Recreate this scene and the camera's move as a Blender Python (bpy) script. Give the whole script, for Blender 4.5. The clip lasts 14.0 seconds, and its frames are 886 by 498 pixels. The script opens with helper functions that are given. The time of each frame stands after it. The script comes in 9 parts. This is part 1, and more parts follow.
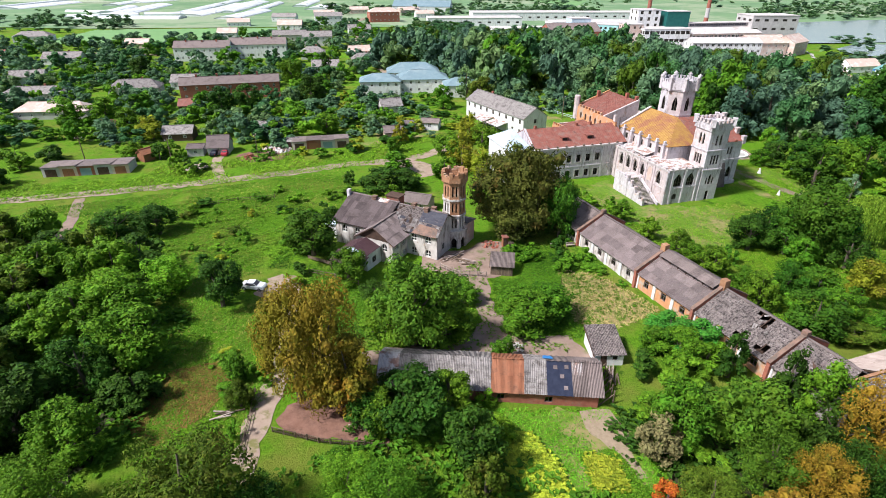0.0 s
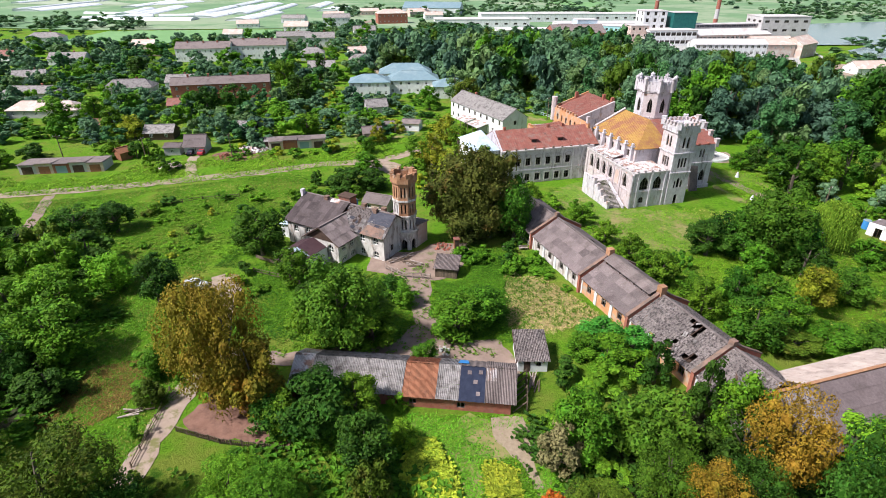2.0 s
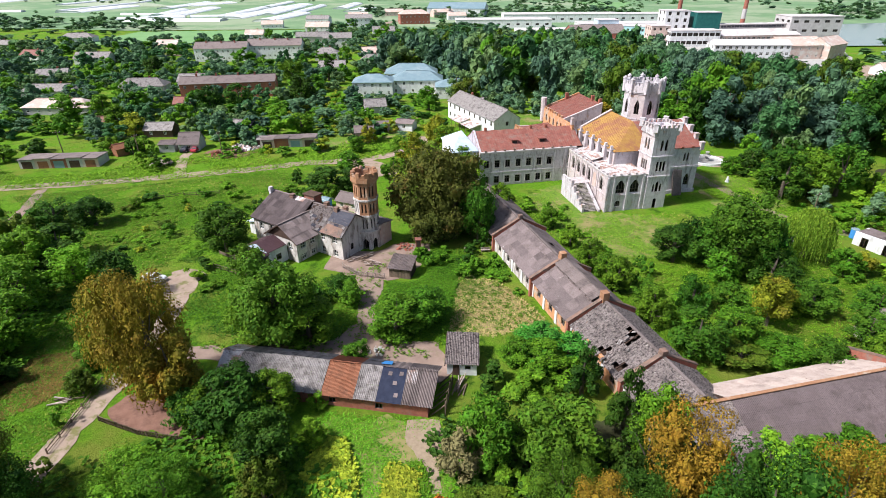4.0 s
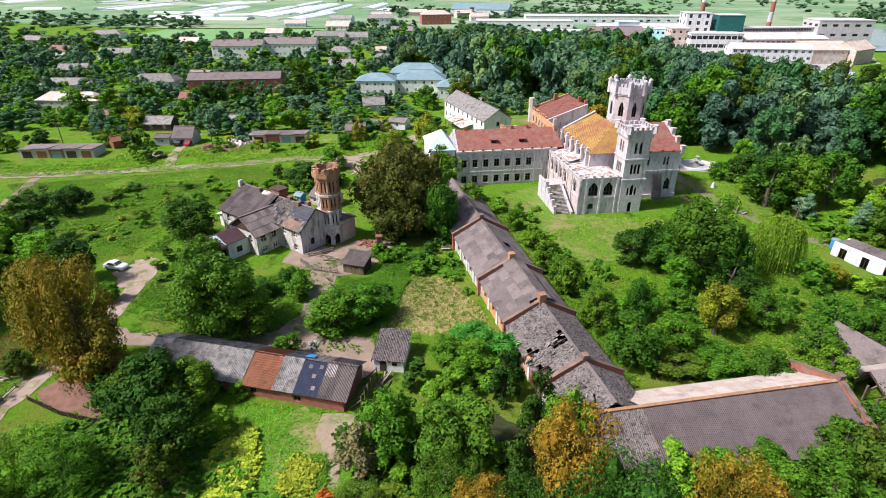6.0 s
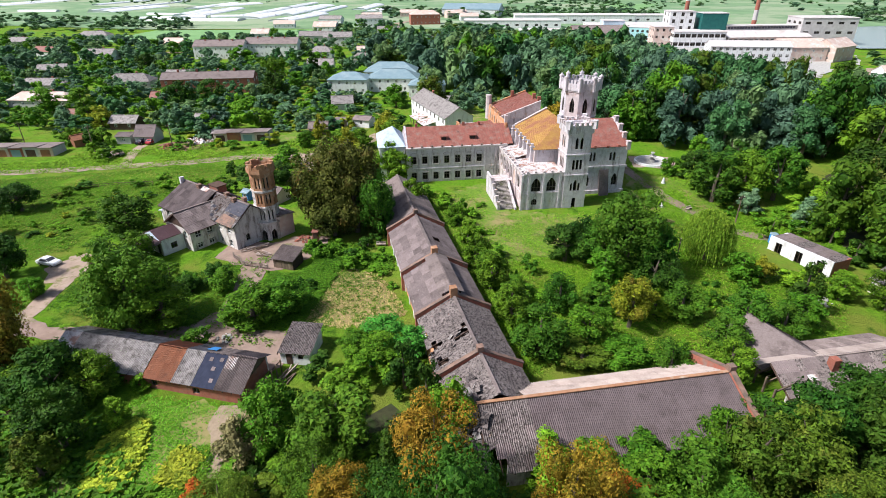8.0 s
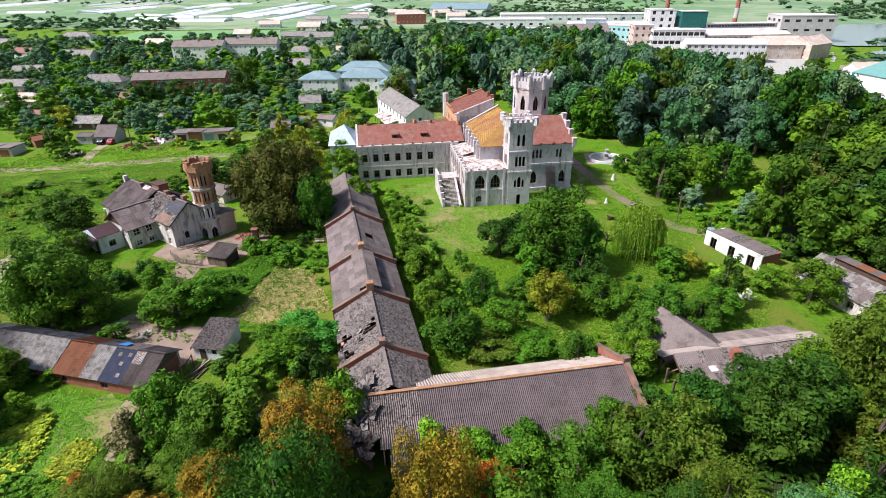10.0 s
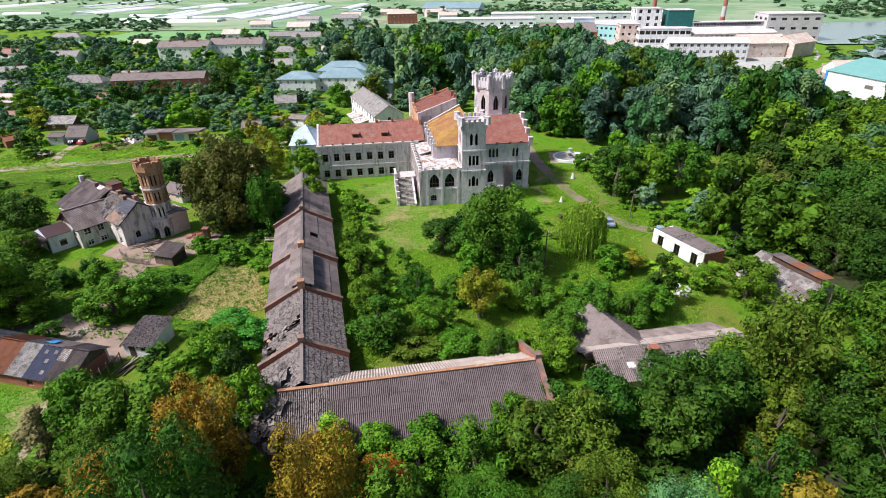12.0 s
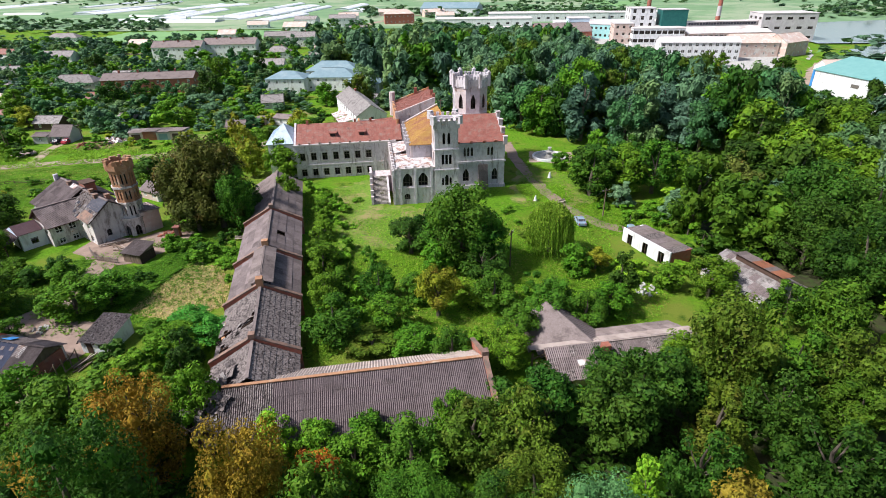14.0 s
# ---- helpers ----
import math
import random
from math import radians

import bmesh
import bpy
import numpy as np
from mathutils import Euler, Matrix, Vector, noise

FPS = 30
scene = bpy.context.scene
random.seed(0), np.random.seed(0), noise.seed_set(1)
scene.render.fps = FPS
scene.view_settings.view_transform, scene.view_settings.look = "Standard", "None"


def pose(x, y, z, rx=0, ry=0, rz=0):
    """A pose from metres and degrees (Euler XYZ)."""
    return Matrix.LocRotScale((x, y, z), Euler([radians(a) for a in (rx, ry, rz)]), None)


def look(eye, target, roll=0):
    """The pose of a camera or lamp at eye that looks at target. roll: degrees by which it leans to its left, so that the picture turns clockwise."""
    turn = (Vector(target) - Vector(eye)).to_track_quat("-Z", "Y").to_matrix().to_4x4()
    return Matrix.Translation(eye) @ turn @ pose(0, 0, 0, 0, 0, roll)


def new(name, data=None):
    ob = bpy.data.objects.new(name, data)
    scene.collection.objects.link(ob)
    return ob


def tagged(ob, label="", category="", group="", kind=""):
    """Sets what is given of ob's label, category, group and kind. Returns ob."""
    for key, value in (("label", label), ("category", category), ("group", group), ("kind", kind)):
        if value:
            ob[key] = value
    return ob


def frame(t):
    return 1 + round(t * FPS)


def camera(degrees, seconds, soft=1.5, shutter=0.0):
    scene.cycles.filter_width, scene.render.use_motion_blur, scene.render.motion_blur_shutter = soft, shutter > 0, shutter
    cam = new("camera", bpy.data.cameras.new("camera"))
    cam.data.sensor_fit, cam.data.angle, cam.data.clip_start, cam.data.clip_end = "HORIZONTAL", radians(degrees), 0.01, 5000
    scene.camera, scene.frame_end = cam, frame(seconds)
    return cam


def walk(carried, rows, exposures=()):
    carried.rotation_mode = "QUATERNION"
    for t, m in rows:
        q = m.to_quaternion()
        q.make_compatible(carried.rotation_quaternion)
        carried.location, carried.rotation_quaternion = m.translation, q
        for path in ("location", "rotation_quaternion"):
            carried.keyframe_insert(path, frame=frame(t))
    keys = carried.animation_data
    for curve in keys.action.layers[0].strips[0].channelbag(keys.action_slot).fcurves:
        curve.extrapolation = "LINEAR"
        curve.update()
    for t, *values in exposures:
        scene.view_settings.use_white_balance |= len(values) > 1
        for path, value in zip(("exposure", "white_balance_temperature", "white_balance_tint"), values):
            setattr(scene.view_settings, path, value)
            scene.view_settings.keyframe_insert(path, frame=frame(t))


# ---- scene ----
cam = camera(79.3, 14.0, 0.9)
PATH = [
    (0, (-0.201, -0.652, 48.626), (-0.196, 1.119, 47.696), 0.2),
    (0.5, (2.893, -0.402, 48.58), (2.875, 1.368, 47.65), 0.1),
    (1, (6.196, -0.116, 48.375), (6.17, 1.655, 47.447), 0.0),
    (1.5, (9.373, 0.189, 48.229), (9.335, 1.961, 47.303), -0.0),
    (2, (12.766, 0.503, 48.165), (12.705, 2.276, 47.24), 0.0),
    (2.5, (15.968, 0.764, 48.001), (15.879, 2.536, 47.077), -0.0),
    (3, (19.296, 1.099, 47.978), (19.189, 2.87, 47.055), -0.0),
    (5.3, (34.128, 2.71, 47.518), (33.873, 4.467, 46.597), -0.3),
    (5.5, (35.351, 2.875, 47.421), (35.092, 4.632, 46.501), -0.1),
    (6, (38.618, 3.312, 47.223), (38.345, 5.067, 46.305), -0.1),
    (6.5, (41.747, 3.721, 47.067), (41.465, 5.475, 46.148), -0.2),
    (7, (45.085, 4.077, 46.852), (44.801, 5.831, 45.935), -0.3),
    (7.5, (48.177, 4.396, 46.604), (47.892, 6.151, 45.687), -0.4),
    (8, (51.374, 4.697, 46.317), (51.092, 6.453, 45.401), -0.4),
    (8.5, (54.328, 4.954, 46.103), (54.046, 6.71, 45.188), -0.5),
    (8.7, (55.492, 4.896, 46.036), (55.212, 6.653, 45.122), -0.5),
    (10.8, (67.577, 5.942, 45.977), (67.296, 7.697, 45.059), -0.8),
    (11, (68.629, 5.982, 45.983), (68.346, 7.736, 45.065), -0.8),
    (11.5, (70.994, 6.077, 46.096), (70.711, 7.83, 45.177), -0.8),
    (12, (73.377, 6.312, 46.062), (73.093, 8.066, 45.144), -0.9),
    (12.5, (75.319, 6.582, 45.958), (75.034, 8.336, 45.04), -0.9),
    (13, (77.194, 6.743, 45.825), (76.907, 8.497, 44.908), -0.9),
    (13.5, (78.619, 6.908, 45.773), (78.329, 8.662, 44.855), -1.0),
    (14, (79.881, 6.988, 45.792), (79.586, 8.74, 44.875), -1.0),
]
walk(cam, [(t, look(eye, target, roll)) for t, eye, target, roll in PATH])

# ---- light ----
scene.view_settings.exposure = 0.58
world = bpy.data.worlds.new("sky")
scene.world = world
world.use_nodes = True
sky = world.node_tree.nodes.new("ShaderNodeTexSky")
sky.sky_type, sky.sun_disc = "NISHITA", False
sky.sun_elevation, sky.sun_rotation = radians(50), radians(-113)
sky.air_density, sky.dust_density = 1.0, 2.5
world.node_tree.links.new(sky.outputs[0], world.node_tree.nodes["Background"].inputs[0])
world.node_tree.nodes["Background"].inputs[1].default_value = 0.088
sun = new("sun", bpy.data.lights.new("sun", "SUN"))
sun.data.energy, sun.data.angle, sun.data.color = 4.2, radians(6), (1.0, 0.985, 0.985)
sun.matrix_world = look((-60, -25.5, 78), (0, 0, 0))

# ---- materials ----
def nodes_of(name):
    m = bpy.data.materials.new(name)
    m.use_nodes = True
    nt = m.node_tree
    return m, nt, nt.nodes["Principled BSDF"]


def noise_tex(nt, scale, detail=4.0, rough=0.6, stretch=None):
    pos = nt.nodes.new("ShaderNodeNewGeometry").outputs["Position"]
    if stretch:
        mp = nt.nodes.new("ShaderNodeMapping")
        mp.inputs["Scale"].default_value = stretch
        nt.links.new(pos, mp.inputs["Vector"])
        pos = mp.outputs[0]
    n = nt.nodes.new("ShaderNodeTexNoise")
    n.inputs["Scale"].default_value, n.inputs["Detail"].default_value, n.inputs["Roughness"].default_value = scale, detail, rough
    nt.links.new(pos, n.inputs["Vector"])
    return n.outputs["Fac"]


def ramp(nt, fac, lo, hi):
    r = nt.nodes.new("ShaderNodeMapRange")
    r.inputs["From Min"].default_value, r.inputs["From Max"].default_value = lo, hi
    nt.links.new(fac, r.inputs["Value"])
    return r.outputs[0]


def mix(nt, fac, a, b):
    m = nt.nodes.new("ShaderNodeMix")
    m.data_type = "RGBA"
    for sock, v in ((m.inputs["Factor"], fac), (m.inputs["A"], a), (m.inputs["B"], b)):
        if isinstance(v, (int, float)):
            sock.default_value = v
        elif isinstance(v, tuple):
            sock.default_value = (*v, 1)
        else:
            nt.links.new(v, sock)
    return m.outputs["Result"]


def vary(nt, col, amount, hue=0.0, island=False):
    """Shifts hue and value from piece to piece."""
    if island:
        rnd = nt.nodes.new("ShaderNodeNewGeometry").outputs["Random Per Island"]
    else:
        rnd = nt.nodes.new("ShaderNodeObjectInfo").outputs["Random"]
    h = nt.nodes.new("ShaderNodeHueSaturation")
    nt.links.new(ramp2(nt, rnd, 1 - amount, 1 + amount), h.inputs["Value"])
    if hue:
        w = nt.nodes.new("ShaderNodeTexWhiteNoise")
        w.noise_dimensions = "1D"
        nt.links.new(rnd, w.inputs["W"])
        nt.links.new(ramp2(nt, w.outputs["Value"], 0.5 - hue, 0.5 + hue), h.inputs["Hue"])
    nt.links.new(col, h.inputs["Color"])
    return h.outputs[0]


def ramp2(nt, fac, lo, hi):
    r = nt.nodes.new("ShaderNodeMapRange")
    r.inputs["To Min"].default_value, r.inputs["To Max"].default_value = lo, hi
    nt.links.new(fac, r.inputs["Value"])
    return r.outputs[0]


def surf(name, c1, c2, scale=1.2, stain=None, stain_scale=0.25, lo=0.5, hi=0.7, rough=0.85, bump=0.3, bscale=12.0, metal=0.0, piece=0.0, stretch=None, stain_stretch=None, stain2=None):
    """A weathered surface: grain between c1 and c2, stains of a third colour, fine relief."""
    m, nt, b = nodes_of(name)
    col = mix(nt, ramp(nt, noise_tex(nt, scale, 6, 0.65, stretch), 0.3, 0.7), c1, c2)
    if stain:
        col = mix(nt, ramp(nt, noise_tex(nt, stain_scale, 6, 0.7, stain_stretch), lo, hi), col, stain)
    if stain2:
        c, sc, a, b2, st = stain2
        col = mix(nt, ramp(nt, noise_tex(nt, sc, 7, 0.75, st), a, b2), col, c)
    if piece:
        col = vary(nt, col, piece)
    nt.links.new(col, b.inputs["Base Color"])
    b.inputs["Roughness"].default_value, b.inputs["Metallic"].default_value = rough, metal
    b.inputs["Specular IOR Level"].default_value = 0.3
    if bump:
        bp = nt.nodes.new("ShaderNodeBump")
        bp.inputs["Strength"].default_value, bp.inputs["Distance"].default_value = bump, 0.06
        nt.links.new(noise_tex(nt, bscale, 5, 0.7, stretch), bp.inputs["Height"])
        nt.links.new(bp.outputs[0], b.inputs["Normal"])
    return m


def leaves(name, c1, c2, c3=None, hue=0.015, c3_lo=0.52, tree=0.22):
    """Foliage: colour varies from leaf to leaf, through the crown and from tree to tree; light shines through."""
    m, nt, b = nodes_of(name)
    geo = nt.nodes.new("ShaderNodeNewGeometry")
    col = mix(nt, geo.outputs["Random Per Island"], c1, c2)
    if c3:
        col = mix(nt, ramp(nt, noise_tex(nt, 0.45, 3, 0.6), c3_lo, c3_lo + 0.12), col, c3)
    col = mix(nt, ramp(nt, noise_tex(nt, 0.11, 2, 0.5), 0.35, 0.65), col, tuple(min(1.0, c * 1.15) for c in c2))
    col = vary(nt, col, tree, hue)
    col = vary(nt, col, 0.32, 0.012, True)
    nt.links.new(col, b.inputs["Base Color"])
    b.inputs["Roughness"].default_value = 0.6
    b.inputs["Specular IOR Level"].default_value = 0.12
    bp = nt.nodes.new("ShaderNodeBump")
    bp.inputs["Strength"].default_value, bp.inputs["Distance"].default_value = 0.5, 0.4
    nt.links.new(noise_tex(nt, 2.4, 3, 0.8), bp.inputs["Height"])
    nt.links.new(bp.outputs[0], b.inputs["Normal"])
    tr = nt.nodes.new("ShaderNodeBsdfTranslucent")
    nt.links.new(col, tr.inputs["Color"])
    ms = nt.nodes.new("ShaderNodeMixShader")
    ms.inputs[0].default_value = 0.2
    nt.links.new(b.outputs[0], ms.inputs[1])
    nt.links.new(tr.outputs[0], ms.inputs[2])
    nt.links.new(ms.outputs[0], nt.nodes["Material Output"].inputs["Surface"])
    return m


def grass_ground():
    m, nt, b = nodes_of("meadow")
    col = mix(nt, ramp(nt, noise_tex(nt, 1.6, 7, 0.75), 0.32, 0.68), (0.058, 0.155, 0.007), (0.145, 0.3, 0.016))
    col = mix(nt, ramp(nt, noise_tex(nt, 0.09, 6, 0.65), 0.46, 0.62), col, (0.165, 0.205, 0.03))
    col = mix(nt, ramp(nt, noise_tex(nt, 0.22, 7, 0.75), 0.54, 0.66), col, (0.032, 0.09, 0.006))
    col = mix(nt, ramp(nt, noise_tex(nt, 0.13, 8, 0.8), 0.61, 0.7), col, (0.21, 0.165, 0.07))
    nt.links.new(col, b.inputs["Base Color"])
    b.inputs["Roughness"].default_value = 0.95
    b.inputs["Specular IOR Level"].default_value = 0.1
    bp = nt.nodes.new("ShaderNodeBump")
    bp.inputs["Strength"].default_value, bp.inputs["Distance"].default_value = 1.0, 0.35
    nt.links.new(noise_tex(nt, 2.2, 8, 0.8), bp.inputs["Height"])
    nt.links.new(bp.outputs[0], b.inputs["Normal"])
    return m


def glass_mat():
    m, nt, b = nodes_of("window_glass")
    b.inputs["Base Color"].default_value = (0.5, 0.55, 0.55, 1)
    b.inputs["Transmission Weight"].default_value = 1.0
    b.inputs["Roughness"].default_value, b.inputs["IOR"].default_value = 0.06, 1.2
    return m


def water_mat():
    m, nt, b = nodes_of("lake_water")
    # light grey base paints the sky's reflection into the water colour
    b.inputs["Base Color"].default_value = (0.3, 0.36, 0.36, 1)
    b.inputs["Roughness"].default_value = 0.12
    bp = nt.nodes.new("ShaderNodeBump")
    bp.inputs["Strength"].default_value = 0.1
    nt.links.new(noise_tex(nt, 0.6, 3), bp.inputs["Height"])
    nt.links.new(bp.outputs[0], b.inputs["Normal"])
    return m


MEADOW, GLASS, WATER = grass_ground(), glass_mat(), water_mat()
PLASTER = surf("old_plaster", (0.48, 0.44, 0.47), (0.66, 0.615, 0.655), 1.3, (0.27, 0.24, 0.245), 1.1, 0.52, 0.64, bump=0.5, stain_stretch=(1, 1, 0.18), stain2=((0.5, 0.37, 0.31), 0.9, 0.59, 0.66, None))
PLASTER_WARM = surf("warm_plaster", (0.45, 0.38, 0.385), (0.62, 0.545, 0.55), 1.1, (0.32, 0.26, 0.24), 0.9, 0.52, 0.68, bump=0.4, stain_stretch=(1, 1, 0.25), stain2=((0.45, 0.27, 0.19), 0.7, 0.57, 0.66, None))
TRIM = surf("pale_moulding", (0.42, 0.38, 0.375), (0.56, 0.52, 0.51), 1.2, (0.28, 0.25, 0.24), 1.1, 0.5, 0.66, bump=0.3)
COPING = surf("mossy_brick_coping", (0.19, 0.11, 0.085), (0.27, 0.17, 0.13), 1.4, (0.13, 0.1, 0.085), 0.8, 0.46, 0.62, bump=0.4)
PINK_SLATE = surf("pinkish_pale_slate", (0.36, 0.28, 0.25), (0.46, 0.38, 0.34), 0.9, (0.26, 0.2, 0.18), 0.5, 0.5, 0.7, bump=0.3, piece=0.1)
PLASTER_ORANGE = surf("ochre_plaster", (0.5, 0.22, 0.1), (0.6, 0.32, 0.17), 0.7, (0.42, 0.36, 0.31), 0.6, 0.5, 0.66, bump=0.3)
HOUSE_PLASTER = surf("flaking_plaster", (0.5, 0.455, 0.43), (0.68, 0.635, 0.61), 1.2, (0.24, 0.2, 0.18), 1.0, 0.48, 0.62, bump=0.4, stain_stretch=(1, 1, 0.3), stain2=((0.4, 0.27, 0.2), 0.6, 0.58, 0.66, None))
BRICK = surf("orange_brick", (0.3, 0.14, 0.075), (0.43, 0.24, 0.14), 1.3, (0.5, 0.42, 0.34), 0.5, 0.55, 0.7, bump=0.4, bscale=18, piece=0.12)
RED_BRICK = surf("red_brick", (0.27, 0.085, 0.06), (0.38, 0.145, 0.1), 1.6, (0.25, 0.17, 0.14), 0.5, 0.55, 0.7, bump=0.4, bscale=18, piece=0.12)
RED_ROOF = surf("red_painted_tin", (0.2, 0.068, 0.052), (0.3, 0.115, 0.09), 0.8, (0.24, 0.16, 0.135), 0.7, 0.5, 0.68, rough=0.6, bump=0.2, piece=0.1, stain2=((0.12, 0.06, 0.05), 0.5, 0.58, 0.7, None))
RUST_ROOF = surf("rusty_tin", (0.3, 0.155, 0.045), (0.4, 0.24, 0.07), 0.9, (0.27, 0.115, 0.065), 0.25, 0.46, 0.6, rough=0.7, bump=0.15, piece=0.12)
PALE_ROOF = surf("pale_flaking_tin", (0.5, 0.46, 0.46), (0.68, 0.65, 0.66), 1.2, (0.33, 0.19, 0.15), 0.7, 0.48, 0.58, rough=0.6, bump=0.2, piece=0.1, stain2=((0.26, 0.23, 0.22), 0.9, 0.58, 0.68, None))
WHITE_TIN = surf("white_blue_tin", (0.45, 0.55, 0.66), (0.58, 0.67, 0.77), 0.8, (0.36, 0.4, 0.46), 0.5, 0.52, 0.7, rough=0.5, bump=0.1, piece=0.06)
SLATE = surf("asbestos_slate", (0.14, 0.108, 0.108), (0.225, 0.18, 0.178), 4.5, (0.085, 0.065, 0.06), 0.5, 0.5, 0.75, bump=0.45, piece=0.24, stain2=((0.36, 0.32, 0.31), 3.5, 0.61, 0.67, None))
SLATE_DARK = surf("mossy_slate", (0.1, 0.08, 0.078), (0.25, 0.21, 0.2), 5.0, (0.042, 0.033, 0.032), 3.0, 0.5, 0.58, bump=0.4, piece=0.2, stain2=((0.42, 0.39, 0.375), 4.5, 0.6, 0.65, None))
SLATE_WARM = surf("brownish_slate", (0.15, 0.117, 0.112), (0.23, 0.185, 0.176), 4.0, (0.095, 0.073, 0.068), 0.6, 0.5, 0.72, bump=0.45, piece=0.2, stain2=((0.34, 0.3, 0.285), 2.6, 0.63, 0.69, None))
SLATE_PURPLE = surf("purplish_shaded_slate", (0.092, 0.07, 0.073), (0.15, 0.117, 0.12), 3.5, (0.06, 0.045, 0.045), 0.5, 0.52, 0.75, bump=0.45, piece=0.1, stain2=((0.25, 0.21, 0.2), 3.0, 0.66, 0.71, None))
SLATE_PALE = surf("pale_grey_slate", (0.2, 0.18, 0.175), (0.33, 0.3, 0.29), 1.6, (0.1, 0.085, 0.08), 1.0, 0.5, 0.64, bump=0.45, piece=0.18)
TAR = surf("dark_roofing_felt", (0.035, 0.035, 0.05), (0.08, 0.08, 0.1), 1.0, (0.3, 0.27, 0.24), 0.8, 0.6, 0.66, bump=0.3)
TARP = surf("blue_black_tarp", (0.014, 0.018, 0.04), (0.028, 0.035, 0.065), 1.4, (0.16, 0.17, 0.2), 1.2, 0.68, 0.72, rough=0.85, bump=0.4, bscale=4)
PLUM_TIN = surf("plum_tin", (0.055, 0.028, 0.034), (0.09, 0.05, 0.055), 0.7, rough=0.5, bump=0.1, piece=0.08)
PINK_TIN = surf("pink_faded_tin", (0.6, 0.42, 0.34), (0.7, 0.55, 0.46), 1.2, (0.4, 0.22, 0.16), 0.8, 0.55, 0.7, bump=0.2, piece=0.2)
RUST_SHED = surf("rust_brown_tin", (0.26, 0.1, 0.055), (0.36, 0.16, 0.09), 0.8, (0.16, 0.07, 0.045), 0.8, 0.5, 0.7, rough=0.7, bump=0.25, piece=0.12)
BLUE_ROOF = surf("grey_blue_tin", (0.16, 0.24, 0.28), (0.22, 0.31, 0.35), 0.4, (0.28, 0.35, 0.38), 0.15, 0.5, 0.7, rough=0.5, bump=0.1)
TEAL_ROOF = surf("teal_tin", (0.13, 0.3, 0.29), (0.18, 0.36, 0.34), 0.4, rough=0.5, bump=0.1)
GREEN_CLAD = surf("dark_green_cladding", (0.01, 0.09, 0.085), (0.02, 0.13, 0.115), 0.5, rough=0.5, bump=0.1)
TURQUOISE = surf("turquoise_render", (0.26, 0.52, 0.52), (0.36, 0.62, 0.62), 0.5, (0.5, 0.55, 0.54), 0.4, 0.52, 0.7, bump=0.1)
BLUE_PAINT = surf("blue_paint", (0.04, 0.2, 0.5), (0.06, 0.26, 0.58), 1.0, rough=0.5, bump=0.1)
WHITE_WALL = surf("whitewash", (0.62, 0.62, 0.63), (0.76, 0.76, 0.77), 0.6, (0.42, 0.4, 0.39), 0.8, 0.52, 0.7, bump=0.15, stain_stretch=(1, 1, 0.3))
PINK_WALL = surf("pinkish_render", (0.5, 0.36, 0.31), (0.6, 0.46, 0.4), 0.5, (0.62, 0.58, 0.54), 0.3, 0.5, 0.65, bump=0.15)
GREY_WALL = surf("grey_render", (0.4, 0.38, 0.38), (0.52, 0.5, 0.5), 0.4, (0.3, 0.28, 0.28), 0.5, 0.55, 0.75, bump=0.15, stain_stretch=(1, 1, 0.4))
WOOD = surf("weathered_wood", (0.12, 0.085, 0.06), (0.2, 0.15, 0.11), 2.0, (0.07, 0.05, 0.04), 0.9, 0.5, 0.7, bump=0.4, stretch=(1, 1, 0.2), piece=0.25)
DARK_WOOD = surf("dark_wood", (0.05, 0.03, 0.022), (0.1, 0.06, 0.045), 2.0, bump=0.3, piece=0.2)
BARK = surf("bark", (0.07, 0.055, 0.042), (0.14, 0.115, 0.09), 3.0, bump=0.6, bscale=8, stretch=(1, 1, 0.3))
DIRT = surf("trodden_earth", (0.21, 0.145, 0.115), (0.31, 0.225, 0.185), 0.5, (0.14, 0.15, 0.06), 0.35, 0.56, 0.66, bump=0.5, bscale=4)
TRACK = surf("pale_track", (0.28, 0.2, 0.155), (0.39, 0.3, 0.24), 0.6, (0.17, 0.16, 0.06), 0.4, 0.52, 0.64, bump=0.4, bscale=4)
SOIL = surf("red_brown_soil", (0.17, 0.085, 0.06), (0.26, 0.14, 0.105), 0.7, (0.11, 0.06, 0.045), 0.5, 0.5, 0.7, bump=0.6, bscale=4)
STUBBLE = surf("dry_mown_plot", (0.3, 0.21, 0.1), (0.4, 0.29, 0.15), 0.9, (0.15, 0.2, 0.045), 0.45, 0.5, 0.62, bump=0.7, bscale=4)
PATCH_GREEN = surf("short_lawn", (0.06, 0.145, 0.009), (0.16, 0.255, 0.022), 1.8, (0.25, 0.21, 0.085), 0.16, 0.47, 0.6, bump=1.0, bscale=3, stain2=((0.045, 0.1, 0.01), 0.5, 0.56, 0.66, None))
# far field and plain: green lifted towards blue as painted haze
FIELD_GREEN = surf("far_green_field_hazed", (0.14, 0.28, 0.1), (0.19, 0.34, 0.14), 0.05, bump=0)
PLAIN = surf("far_hazed_plain", (0.11, 0.21, 0.1), (0.19, 0.3, 0.15), 0.02, (0.26, 0.32, 0.2), 0.006, 0.5, 0.56, bump=0)
# leaf litter, its colour darkened to paint the shade between trees
LITTER = surf("shade_dark_litter", (0.022, 0.026, 0.01), (0.055, 0.055, 0.022), 1.2, (0.03, 0.06, 0.01), 0.6, 0.5, 0.66, bump=0.8, bscale=4)
DRY = surf("dry_pale_earth", (0.25, 0.185, 0.125), (0.35, 0.27, 0.19), 1.5, (0.2, 0.2, 0.08), 0.5, 0.56, 0.66, bump=0.6, bscale=4)
